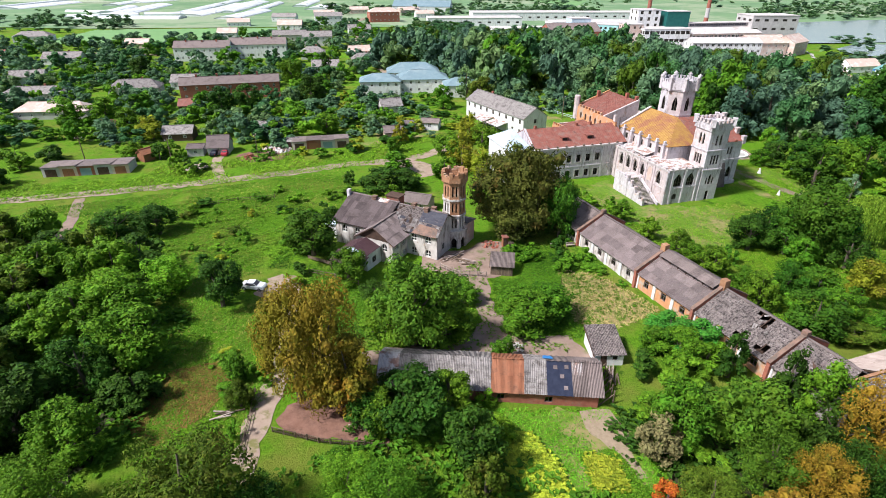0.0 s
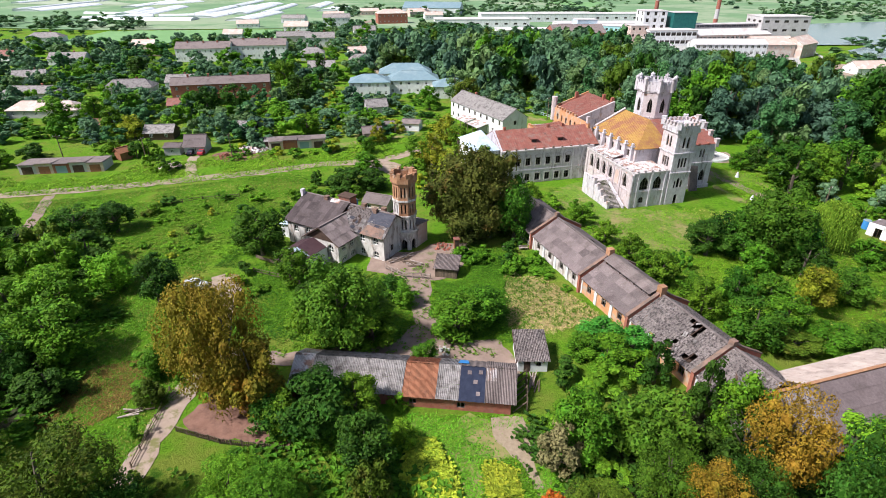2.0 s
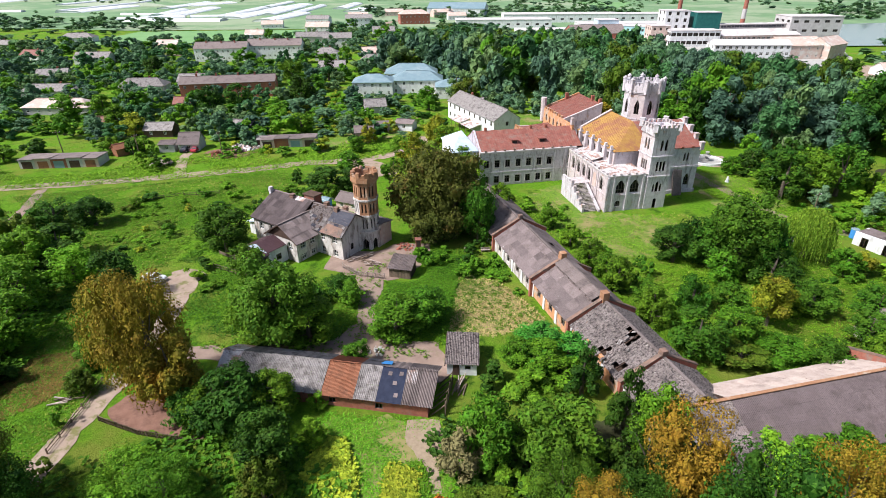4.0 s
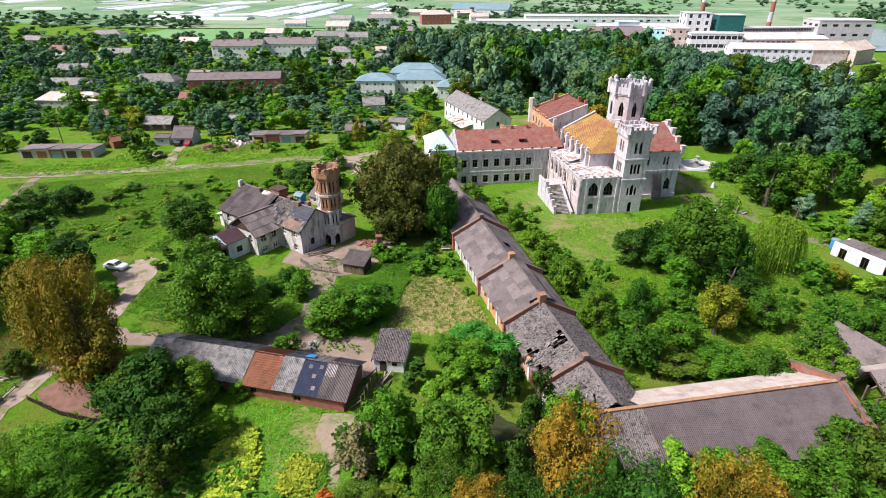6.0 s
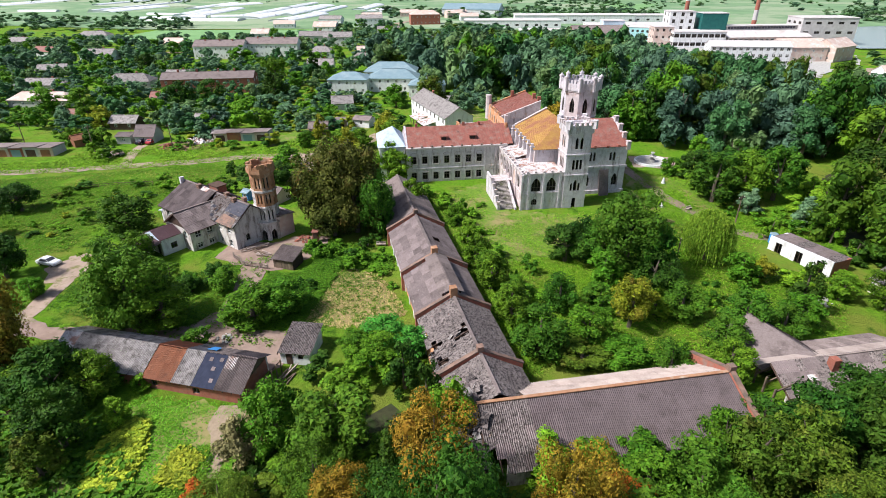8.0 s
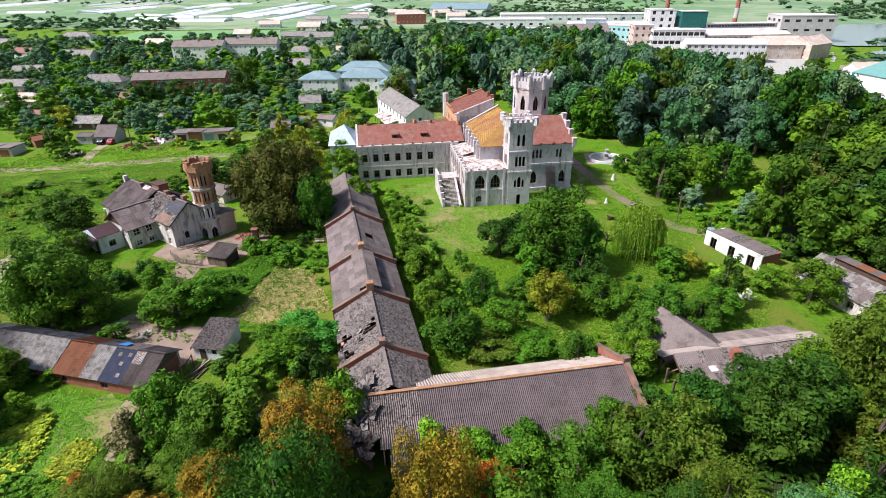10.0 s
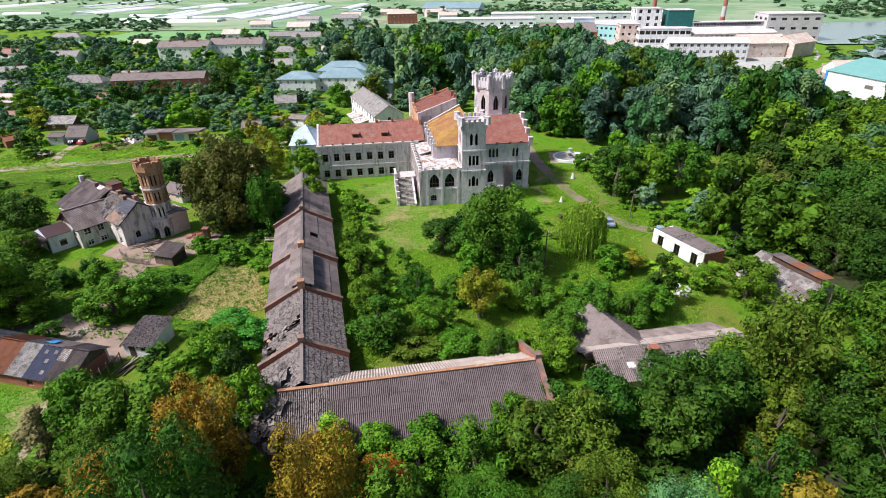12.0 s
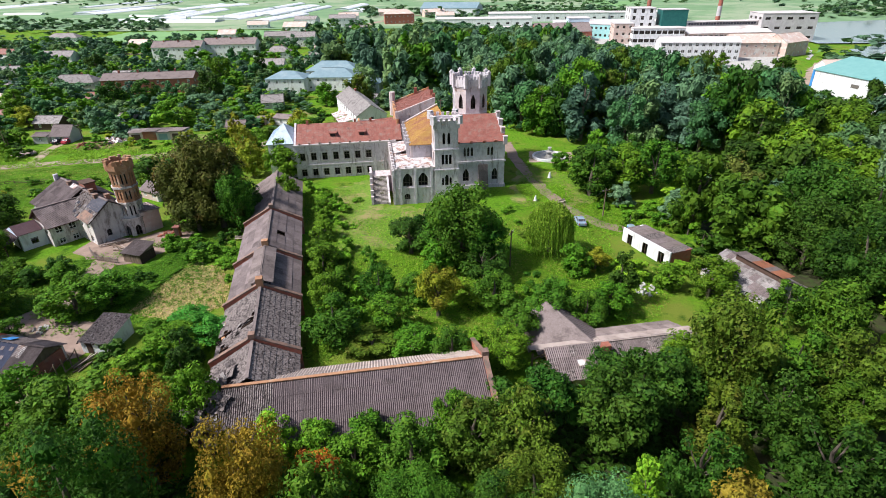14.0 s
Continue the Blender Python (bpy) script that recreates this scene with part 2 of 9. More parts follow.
WHITE_ROOF = surf("white_sheet_roof", (0.5, 0.46, 0.46), (0.64, 0.6, 0.6), 0.3, (0.4, 0.33, 0.3), 0.12, 0.5, 0.7, bump=0)
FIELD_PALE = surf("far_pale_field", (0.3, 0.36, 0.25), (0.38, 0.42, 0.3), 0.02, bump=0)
PLASTIC = surf("greenhouse_film", (0.62, 0.64, 0.66), (0.75, 0.77, 0.78), 0.1, rough=0.4, bump=0)
STAIR_STONE = surf("crumbling_stair_stone", (0.2, 0.18, 0.165), (0.4, 0.36, 0.34), 2.2, (0.1, 0.1, 0.06), 0.9, 0.5, 0.62, bump=0.6)
CONCRETE = surf("concrete", (0.36, 0.35, 0.33), (0.48, 0.46, 0.44), 0.9, (0.25, 0.24, 0.22), 0.6, 0.5, 0.7, bump=0.25)
# near-black paint that stands in for the shade inside buildings
SHADE_BLACK = surf("dark_room", (0.025, 0.022, 0.02), (0.045, 0.04, 0.036), 1.0, bump=0)
FRAME = surf("dark_window_frame", (0.1, 0.085, 0.075), (0.17, 0.15, 0.13), 2.0, bump=0.1)
WHITE_FRAME = surf("white_window_frame", (0.6, 0.6, 0.58), (0.7, 0.7, 0.68), 2.0, bump=0.1)
WHITE_CAR = surf("white_car_paint", (0.72, 0.74, 0.76), (0.78, 0.8, 0.82), 0.5, rough=0.25, bump=0)
SILVER_CAR = surf("blue_grey_car_paint", (0.2, 0.27, 0.36), (0.26, 0.33, 0.42), 0.5, rough=0.25, bump=0)
RED_CAR = surf("red_car_paint", (0.42, 0.04, 0.06), (0.5, 0.06, 0.08), 0.5, rough=0.25, bump=0)
BLACK_CAR = surf("black_car_paint", (0.012, 0.014, 0.025), (0.02, 0.022, 0.035), 0.5, rough=0.2, bump=0)
TYRE = surf("tyre_rubber", (0.015, 0.015, 0.015), (0.03, 0.03, 0.03), 4, bump=0)
STEEL = surf("steel", (0.45, 0.46, 0.48), (0.55, 0.56, 0.58), 2, rough=0.35, metal=0.8, bump=0)
LEAF = {
    "green": leaves("leaf_green", (0.036, 0.11, 0.006), (0.1, 0.215, 0.013)),
    "dark": leaves("leaf_dark", (0.012, 0.045, 0.004), (0.04, 0.1, 0.01)),
    "deep": leaves("leaf_deep_green", (0.02, 0.074, 0.005), (0.062, 0.148, 0.011)),
    # the park colours carry distance haze as extra blue in the leaf itself
    "park": leaves("leaf_park_hazed", (0.06, 0.135, 0.064), (0.115, 0.205, 0.1)),
    "park_dark": leaves("leaf_park_hazed_dark", (0.036, 0.094, 0.055), (0.075, 0.145, 0.085)),
    "bushy": leaves("leaf_fresh", (0.03, 0.16, 0.018), (0.065, 0.255, 0.03)),
    # paler again, with haze mixed into the leaf colour
    "park_light": leaves("leaf_park_hazed_light", (0.09, 0.16, 0.05), (0.15, 0.23, 0.085)),
    "straw": leaves("dry_straw", (0.24, 0.17, 0.07), (0.38, 0.28, 0.13)),
    "squash": leaves("leaf_squash", (0.12, 0.23, 0.014), (0.33, 0.37, 0.03)),
    "grass": leaves("grass_blade", (0.07, 0.18, 0.009), (0.125, 0.275, 0.015)),
    "dry_grass": leaves("dry_grass_blade", (0.14, 0.19, 0.025), (0.22, 0.24, 0.05)),
    "dry_rust": leaves("rusty_grass_blade", (0.16, 0.13, 0.02), (0.27, 0.19, 0.05)),
    "lime": leaves("leaf_lime", (0.08, 0.19, 0.008), (0.15, 0.29, 0.017)),
    "olive": leaves("leaf_olive", (0.038, 0.075, 0.005), (0.085, 0.14, 0.012), (0.12, 0.13, 0.018)),
    "chestnut": leaves("leaf_chestnut", (0.12, 0.115, 0.011), (0.235, 0.185, 0.02), (0.28, 0.135, 0.018), c3_lo=0.52, tree=0.1),
    "brown": leaves("leaf_brown_green", (0.034, 0.058, 0.009), (0.088, 0.105, 0.018), (0.15, 0.09, 0.02), c3_lo=0.54),
    "orange": leaves("leaf_orange", (0.15, 0.118, 0.01), (0.27, 0.185, 0.018), (0.085, 0.125, 0.012), c3_lo=0.54, tree=0.1),
    "red": leaves("leaf_red", (0.34, 0.085, 0.012), (0.5, 0.16, 0.022), tree=0.08),
    "yellow": leaves("leaf_yellow", (0.15, 0.2, 0.01), (0.26, 0.29, 0.02), (0.3, 0.23, 0.035)),
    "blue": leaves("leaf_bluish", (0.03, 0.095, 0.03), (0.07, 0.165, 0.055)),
    "grey": leaves("leaf_dry", (0.1, 0.1, 0.04), (0.17, 0.15, 0.065)),
    "willow": leaves("leaf_willow", (0.13, 0.25, 0.018), (0.24, 0.37, 0.035)),
}


# ---- building blocks ----
def part(name, bm, mat, parent, label="", m=None):
    """Links a bmesh (or a mesh) as one mesh object under a thing or a part."""
    if isinstance(bm, bpy.types.Mesh):
        me = bm
    else:
        me = bpy.data.meshes.new(name)
        bm.normal_update()
        bm.to_mesh(me)
        bm.free()
        if mat:
            me.materials.append(mat)
    ob = new(name, me)
    ob.parent = parent
    if m is not None:
        ob.matrix_basis = m
    if label:
        ob["label"] = label
    return ob


def thing(name, m, label, category, group="", kind=""):
    ob = new(name)
    ob.empty_display_size = 0.3
    ob.matrix_basis = m
    return tagged(ob, label, category, group, kind)


def mesh_from(name, verts, faces, mat):
    me = bpy.data.meshes.new(name)
    me.from_pydata([tuple(v) for v in verts], [], faces)
    me.materials.append(mat)
    return me


def box(bm, x0, y0, z0, x1, y1, z1):
    v = [bm.verts.new(p) for p in ((x0, y0, z0), (x1, y0, z0), (x1, y1, z0), (x0, y1, z0), (x0, y0, z1), (x1, y0, z1), (x1, y1, z1), (x0, y1, z1))]
    for f in ((0, 3, 2, 1), (4, 5, 6, 7), (0, 1, 5, 4), (1, 2, 6, 5), (2, 3, 7, 6), (3, 0, 4, 7)):
        bm.faces.new([v[i] for i in f])


def boxm(*args):
    bm = bmesh.new()
    box(bm, *args)
    return bm


def prism(bm, poly, z0, z1, scale_top=1.0):
    n = len(poly)
    cx, cy = sum(p[0] for p in poly) / n, sum(p[1] for p in poly) / n
    lo = [bm.verts.new((x, y, z0)) for x, y in poly]
    hi = [bm.verts.new((cx + (x - cx) * scale_top, cy + (y - cy) * scale_top, z1)) for x, y in poly]
    bm.faces.new(lo[::-1])
    bm.faces.new(hi)
    for i in range(n):
        j = (i + 1) % n
        bm.faces.new((lo[i], lo[j], hi[j], hi[i]))


def ngon(n, r, cx=0.0, cy=0.0, turn=0.0):
    return [(cx + r * math.cos(turn + 2 * math.pi * i / n), cy + r * math.sin(turn + 2 * math.pi * i / n)) for i in range(n)]


def slab(bm, pts, th):
    """A flat polygon of that thickness, below its face."""
    pts = [Vector(p) for p in pts]
    n = (pts[1] - pts[0]).cross(pts[2] - pts[0]).normalized()
    if n.z < 0:
        pts.reverse()
        n = -n
    hi = [bm.verts.new(p) for p in pts]
    lo = [bm.verts.new(p - n * th) for p in pts]
    bm.faces.new(hi)
    bm.faces.new(lo[::-1])
    for i in range(len(pts)):
        j = (i + 1) % len(pts)
        bm.faces.new((lo[i], lo[j], hi[j], hi[i]))


def slab_bm(pts, th):
    bm = bmesh.new()
    slab(bm, pts, th)
    return bm


def upright(bm, pts, th):
    """An upright polygon, thickened to both sides."""
    pts = [Vector(p) for p in pts]
    n = (pts[1] - pts[0]).cross(pts[2] - pts[0]).normalized() * (th / 2)
    a = [bm.verts.new(p + n) for p in pts]
    b = [bm.verts.new(p - n) for p in pts]
    bm.faces.new(a)
    bm.faces.new(b[::-1])
    for i in range(len(pts)):
        j = (i + 1) % len(pts)
        bm.faces.new((b[i], b[j], a[j], a[i]))


def beam(bm, a, b, w, h=None):
    """A square bar from a to b."""
    a, b = Vector(a), Vector(b)
    h = h or w
    d = (b - a).normalized()
    s = d.cross(Vector((0, 0, 1)))
    s = s.normalized() if s.length > 1e-4 else Vector((1, 0, 0))
    u = s.cross(d)
    ring = [s * w / 2 + u * h / 2, -s * w / 2 + u * h / 2, -s * w / 2 - u * h / 2, s * w / 2 - u * h / 2]
    va = [bm.verts.new(a + r) for r in ring]
    vb = [bm.verts.new(b + r) for r in ring]
    bm.faces.new(va)
    bm.faces.new(vb[::-1])
    for i in range(4):
        j = (i + 1) % 4
        bm.faces.new((va[j], va[i], vb[i], vb[j]))


def seams(bm, pts, along, step, size=0.05):
    """Standing seams up a roof face: bars along that direction, clipped to the face."""
    pts = [Vector(p) for p in pts]
    n = (pts[1] - pts[0]).cross(pts[2] - pts[0]).normalized()
    if n.z < 0:
        n = -n
    along = (Vector(along) - n * Vector(along).dot(n)).normalized()
    side = n.cross(along)
    q = [((p - pts[0]).dot(side), (p - pts[0]).dot(along)) for p in pts]
    s = min(a for a, _ in q) + step * 0.5
    top = max(a for a, _ in q)
    while s < top:
        cuts = []
        for i in range(len(q)):
            (a0, b0), (a1, b1) = q[i], q[(i + 1) % len(q)]
            if (a0 - s) * (a1 - s) < 0:
                cuts.append(b0 + (b1 - b0) * (s - a0) / (a1 - a0))
        cuts.sort()
        if len(cuts) >= 2 and cuts[-1] - cuts[0] > 0.3:
            beam(bm, pts[0] + side * s + along * cuts[0] + n * size * 0.4, pts[0] + side * s + along * cuts[-1] + n * size * 0.4, size, size)
        s += step


def tin_roof(parent, name, pts, mat, along, step=0.7, th=0.1, label=""):
    bm = bmesh.new()
    slab(bm, pts, th)
    ob = part(name, bm, mat, parent, label)
    if step:
        bm = bmesh.new()
        seams(bm, pts, along, step)
        part("standing_seam", bm, mat, ob)["kind"] = "stuff"
    return ob


def arch_top(op, x):
    a, w, _, zs, rise = op
    if not rise:
        return zs
    k = min(1.0, abs(2 * (x - a) / w))
    return zs + rise * ((1 - k ** 1.7) if rise > w * 0.45 else math.sqrt(max(0.0, 1 - k * k)))


def wall(parent, p0, p1, z0, z1, th, ops, mat, name="wall", label="", frame_mat=None, glazed=True, bars=(1, 1), depth=0.6):
    """An upright wall with its outer face from p0 to p1 (its outside lies to the right), cut through by openings
    (middle, width, sill, spring of the arch, rise), each with a window frame and a pane."""
    p0, p1 = Vector(p0), Vector(p1)
    length = (p1 - p0).length
    d = (p1 - p0) / length
    nrm = Vector((d.y, -d.x))
    place = Matrix(((d.x, nrm.x, 0, p0.x), (d.y, nrm.y, 0, p0.y), (0, 0, 1, 0), (0, 0, 0, 1)))
    cuts = {0.0, length}
    for op in ops:
        k = 8 if op[4] else 1
        cuts.update(op[0] - op[1] / 2 + op[1] * i / k for i in range(k + 1))
    cuts = sorted(c for c in cuts if -1e-6 <= c <= length + 1e-6)
    sills = {op[2] for op in ops}
    levels = sorted({z for op in ops for z in (op[2], op[3])}) if len(sills) > 1 and all(op[4] == 0 for op in ops) else []
    bm = bmesh.new()
    for a, b in zip(cuts, cuts[1:]):
        if b - a < 1e-4:
            continue
        mid = (a + b) / 2
        here = sorted((op for op in ops if abs(mid - op[0]) < op[1] / 2), key=lambda o: o[2])
        lo = (z0, z0)
        spans = []
        for op in here:
            spans.append((lo, (op[2], op[2])))
            lo = (arch_top(op, a), arch_top(op, b))
        spans.append((lo, (z1, z1)))
        pieces = []
        for (la, lb), (ha, hb) in spans:
            if max(ha - la, hb - lb) < 0.01:
                continue
            if len(levels) > 1 and la == lb and ha == hb:
                zs = [la] + [z for z in levels if la + 0.01 < z < ha - 0.01] + [ha]
                pieces += [((u, u), (w, w)) for u, w in zip(zs, zs[1:])]
            else:
                pieces.append(((la, lb), (ha, hb)))
        for (la, lb), (ha, hb) in pieces:
            v = [bm.verts.new(place @ Vector(p)) for p in ((a, 0, la), (b, 0, lb), (b, -th, lb), (a, -th, la), (a, 0, ha), (b, 0, hb), (b, -th, hb), (a, -th, ha))]
            for f in ((0, 3, 2, 1), (4, 5, 6, 7), (0, 1, 5, 4), (1, 2, 6, 5), (2, 3, 7, 6), (3, 0, 4, 7)):
                bm.faces.new([v[i] for i in f])
    bmesh.ops.remove_doubles(bm, verts=bm.verts, dist=0.0005)
    ob = part(name, bm, mat, parent, label)
    for op in ops:
        window(ob, place, op, th, frame_mat or FRAME, glazed, bars, depth)
    return ob


def window(parent, place, op, th, frame_mat, glazed, bars, depth):
    a, w, zb, zs, rise = op
    y = -th * depth
    n = 8 if rise else 1
    xs = [a - w / 2 + w * i / n for i in range(n + 1)]
    edge = [(a - w / 2, zb), (a + w / 2, zb)] + [(x, arch_top(op, x)) for x in reversed(xs)]
    bm = bmesh.new()
    f = 0.09 if w > 0.9 else 0.06
    if rise:
        ring = [Vector((x, y, z)) for x, z in edge]
        for i in range(len(ring)):
            p, q = ring[i], ring[(i + 1) % len(ring)]
            if (q - p).length > 0.02:
                beam(bm, place @ p, place @ q, f * 2, f * 2)
        for i in range(bars[0]):
            x = a - w / 2 + w * (i + 1) / (bars[0] + 1)
            beam(bm, place @ Vector((x, y, zb)), place @ Vector((x, y, arch_top(op, x))), f, f)
        for i in range(bars[1]):
            z = zb + (zs - zb) * (i + 1) / (bars[1] + 1)
            beam(bm, place @ Vector((a - w / 2, y, z)), place @ Vector((a + w / 2, y, z)), f, f)
    else:
        # one joined lattice: outer frame, mullions and transoms
        gx = [a - w / 2 - f, a - w / 2 + f] + [a - w / 2 + w * (i + 1) / (bars[0] + 1) + k * f / 2 for i in range(bars[0]) for k in (-1, 1)] + [a + w / 2 - f, a + w / 2 + f]
        mid = [zb + (zs - zb) * (0.65 if bars[1] == 1 else (i + 1) / (bars[1] + 1)) for i in range(bars[1])]
        gz_ = [zb - f, zb + f] + [m + k * f / 2 for m in mid for k in (-1, 1)] + [zs - f, zs + f]
        vs = {}

        def corner(i, j, back):
            if (i, j, back) not in vs:
                vs[i, j, back] = bm.verts.new(place @ Vector((gx[i], y - f if back else y + f, gz_[j])))
            return vs[i, j, back]

        def solid(i, j):
            return 0 <= i < len(gx) - 1 and 0 <= j < len(gz_) - 1 and (i % 2 == 0 or j % 2 == 0)
        for i in range(len(gx) - 1):
            for j in range(len(gz_) - 1):
                if not solid(i, j):
                    continue
                bm.faces.new([corner(p, q, 0) for p, q in ((i, j), (i, j + 1), (i + 1, j + 1), (i + 1, j))])
                for (di, dj), (p, q) in (((-1, 0), ((i, j), (i, j + 1))), ((1, 0), ((i + 1, j + 1), (i + 1, j))), ((0, -1), ((i + 1, j), (i, j))), ((0, 1), ((i, j + 1), (i + 1, j + 1)))):
                    if not solid(i + di, j + dj):
                        bm.faces.new((corner(*p, 0), corner(*p, 1), corner(*q, 1), corner(*q, 0)))
    win = part("window", bm, frame_mat, parent)
    if glazed:
        bm = bmesh.new()
        bm.faces.new([bm.verts.new(place @ Vector((x, y - 0.03, z))) for x, z in edge])
        part("pane", bm, GLASS, parent)
    return win


def merlons(parent, p0, p1, z, size=(0.7, 0.45, 0.8), gap=0.7, mat=None, cap=0.12):
    """A row of battlements, each a block with a cap."""
    p0, p1 = Vector(p0), Vector(p1)
    length = (p1 - p0).length
    n = max(1, round((length + gap) / (size[0] + gap)))
    bm = bmesh.new()
    w, t, h = size
    box(bm, -w / 2, -t / 2, 0, w / 2, t / 2, h - cap)
    box(bm, -w / 2 - 0.06, -t / 2 - 0.06, h - cap, w / 2 + 0.06, t / 2 + 0.06, h)
    me = bpy.data.meshes.new("merlon")
    bm.to_mesh(me)
    bm.free()
    me.materials.append(mat or PLASTER)
    ang = math.degrees(math.atan2(p1.y - p0.y, p1.x - p0.x))
    rng = random.Random(int(length * 100) + int(z * 10))
    for i in range(n):
        c = p0.lerp(p1, (i + 0.5) / n)
        part("merlon", me, None, parent, m=pose(c.x, c.y, z - rng.choice((0, 0, 0.05, 0.15)), rng.uniform(-2, 2), rng.uniform(-2, 2), ang + rng.uniform(-2, 2)))


def sheet_mesh(name, w, h, waves, mat, amp=0.05):
    k = waves * 4
    verts, faces = [], []
    for j in (0, 1):
        for i in range(k + 1):
            verts.append((w * i / k, h * j, amp * math.sin(2 * math.pi * i / 4) + (0.05 if j == 0 else 0.0)))
    for i in range(k):
        faces.append((i, i + 1, k + 2 + i, k + 1 + i))
    return mesh_from(name, verts, faces, mat)


def sheets(parent, o, u, v, nx, ny, waves, mat, skip=(), mats=None, seed=0, loose=0.5, most=300, amp=0.05):
    """Corrugated sheets over a roof slope: from its lower corner o along u and up v."""
    o, u, v = Vector(o), Vector(u), Vector(v)
    n = u.cross(v).normalized()
    if n.z < 0:
        n = -n
    uh, vh = u.normalized(), v.normalized()
    w, h = u.length / nx, v.length / ny
    base = [sheet_mesh("roof_sheet", w * 1.02, h * 1.06, waves, m, amp) for m in (mats or [mat])]
    rng = random.Random(seed)
    count = 0
    rest_v, rest_f = [], []
    for j in range(ny):
        for i in range(nx):
            if (i, j) in skip:
                continue
            p = o + uh * (w * i) + vh * (h * j) + n * (0.02 + rng.uniform(0, 0.02))
            m = Matrix(((uh.x, vh.x, n.x, p.x), (uh.y, vh.y, n.y, p.y), (uh.z, vh.z, n.z, p.z), (0, 0, 0, 1)))
            m = m @ pose(0, 0, 0, rng.uniform(-loose, loose) * 0.6, 0, rng.uniform(-loose, loose))
            me = base[rng.randrange(len(base))]
            if count < most:
                part("roof_sheet", me, None, parent, m=m)
            else:
                k = len(rest_v)
                rest_v += [m @ q.co for q in me.vertices]
                rest_f += [tuple(k + a for a in f.vertices) for f in me.polygons]
            count += 1
    if rest_v:
        ob = part("sheet_rest", mesh_from("sheet_rest", rest_v, rest_f, mat), None, parent)
        ob["kind"] = "stuff"


def gz(x, y):
    """Height of the ground: level, with a shallow fall to the east."""
    def s(a, b, t):
        t = min(1.0, max(0.0, (t - a) / (b - a)))
        return t * t * (3 - 2 * t)
    return -2.0 * s(76, 106, x) * (1 - s(118, 148, y)) + 0.12 * noise.noise((x * 0.06, y * 0.06, 0))


def inside(poly, x, y):
    hit = False
    j = len(poly) - 1
    for i in range(len(poly)):
        (xi, yi), (xj, yj) = poly[i], poly[j]
        if (yi > y) != (yj > y) and x < (xj - xi) * (y - yi) / (yj - yi) + xi:
            hit = not hit
        j = i
    return hit


def patch(name, poly, mat, label, lift=0.05, rough=0.5, category="ground"):
    """A patch of other ground with an uneven edge, laid on the meadow."""
    pts = []
    for i in range(len(poly)):
        a, b = Vector(poly[i]), Vector(poly[(i + 1) % len(poly)])
        n = max(1, int((b - a).length / 1.2))
        pts += [a.lerp(b, k / n) for k in range(n)]
    out = []
    for p in pts:
        q = noise.noise_vector((p.x * 0.5, p.y * 0.5, 3.1)) * rough * 2
        out.append((p.x + q.x, p.y + q.y))
    bm = bmesh.new()
    vs = [bm.verts.new((x, y, gz(x, y) + lift)) for x, y in out]
    es = [bm.edges.new((vs[i], vs[(i + 1) % len(vs)])) for i in range(len(vs))]
    bmesh.ops.triangle_fill(bm, edges=es, use_beauty=True)
    for f in bm.faces:
        if f.normal.z < 0:
            f.normal_flip()
    return tagged(part(name, bm, mat, None), label, category, kind="structure")


def ribbon(name, line, width, mat, label, lift=0.06):
    """A track along a line, with uneven edges."""
    pts = []
    for a, b in zip(line, line[1:]):
        a, b = Vector(a), Vector(b)
        n = max(1, int((b - a).length / 1.5))
        pts += [a.lerp(b, k / n) for k in range(n)]
    pts.append(Vector(line[-1]))
    for _ in range(2):
        pts = [pts[0]] + [(pts[i - 1] + pts[i] * 2 + pts[i + 1]) / 4 for i in range(1, len(pts) - 1)] + [pts[-1]]
    bm = bmesh.new()
    prev = None
    for i, p in enumerate(pts):
        d = (pts[min(i + 1, len(pts) - 1)] - pts[max(i - 1, 0)]).normalized()
        s = Vector((-d.y, d.x))
        k = noise.noise((p.x * 0.4, p.y * 0.4, 1.0)), noise.noise((p.x * 0.4, p.y * 0.4, 9.0))
        row = []
        for f in (-1, -0.4, 0.4, 1):
            q = p + s * (width / 2 * f * (1 + (k[0] if f < 0 else k[1]) * 0.5))
            row.append(bm.verts.new((q.x, q.y, gz(q.x, q.y) + lift)))
        if prev:
            for a in range(3):
                bm.faces.new((prev[a + 1], prev[a], row[a], row[a + 1]))
        prev = row
    for f in bm.faces:
        f.normal_update()
        if f.normal.z < 0:
            f.normal_flip()
    return tagged(part(name, bm, mat, None), label, "road", kind="structure")


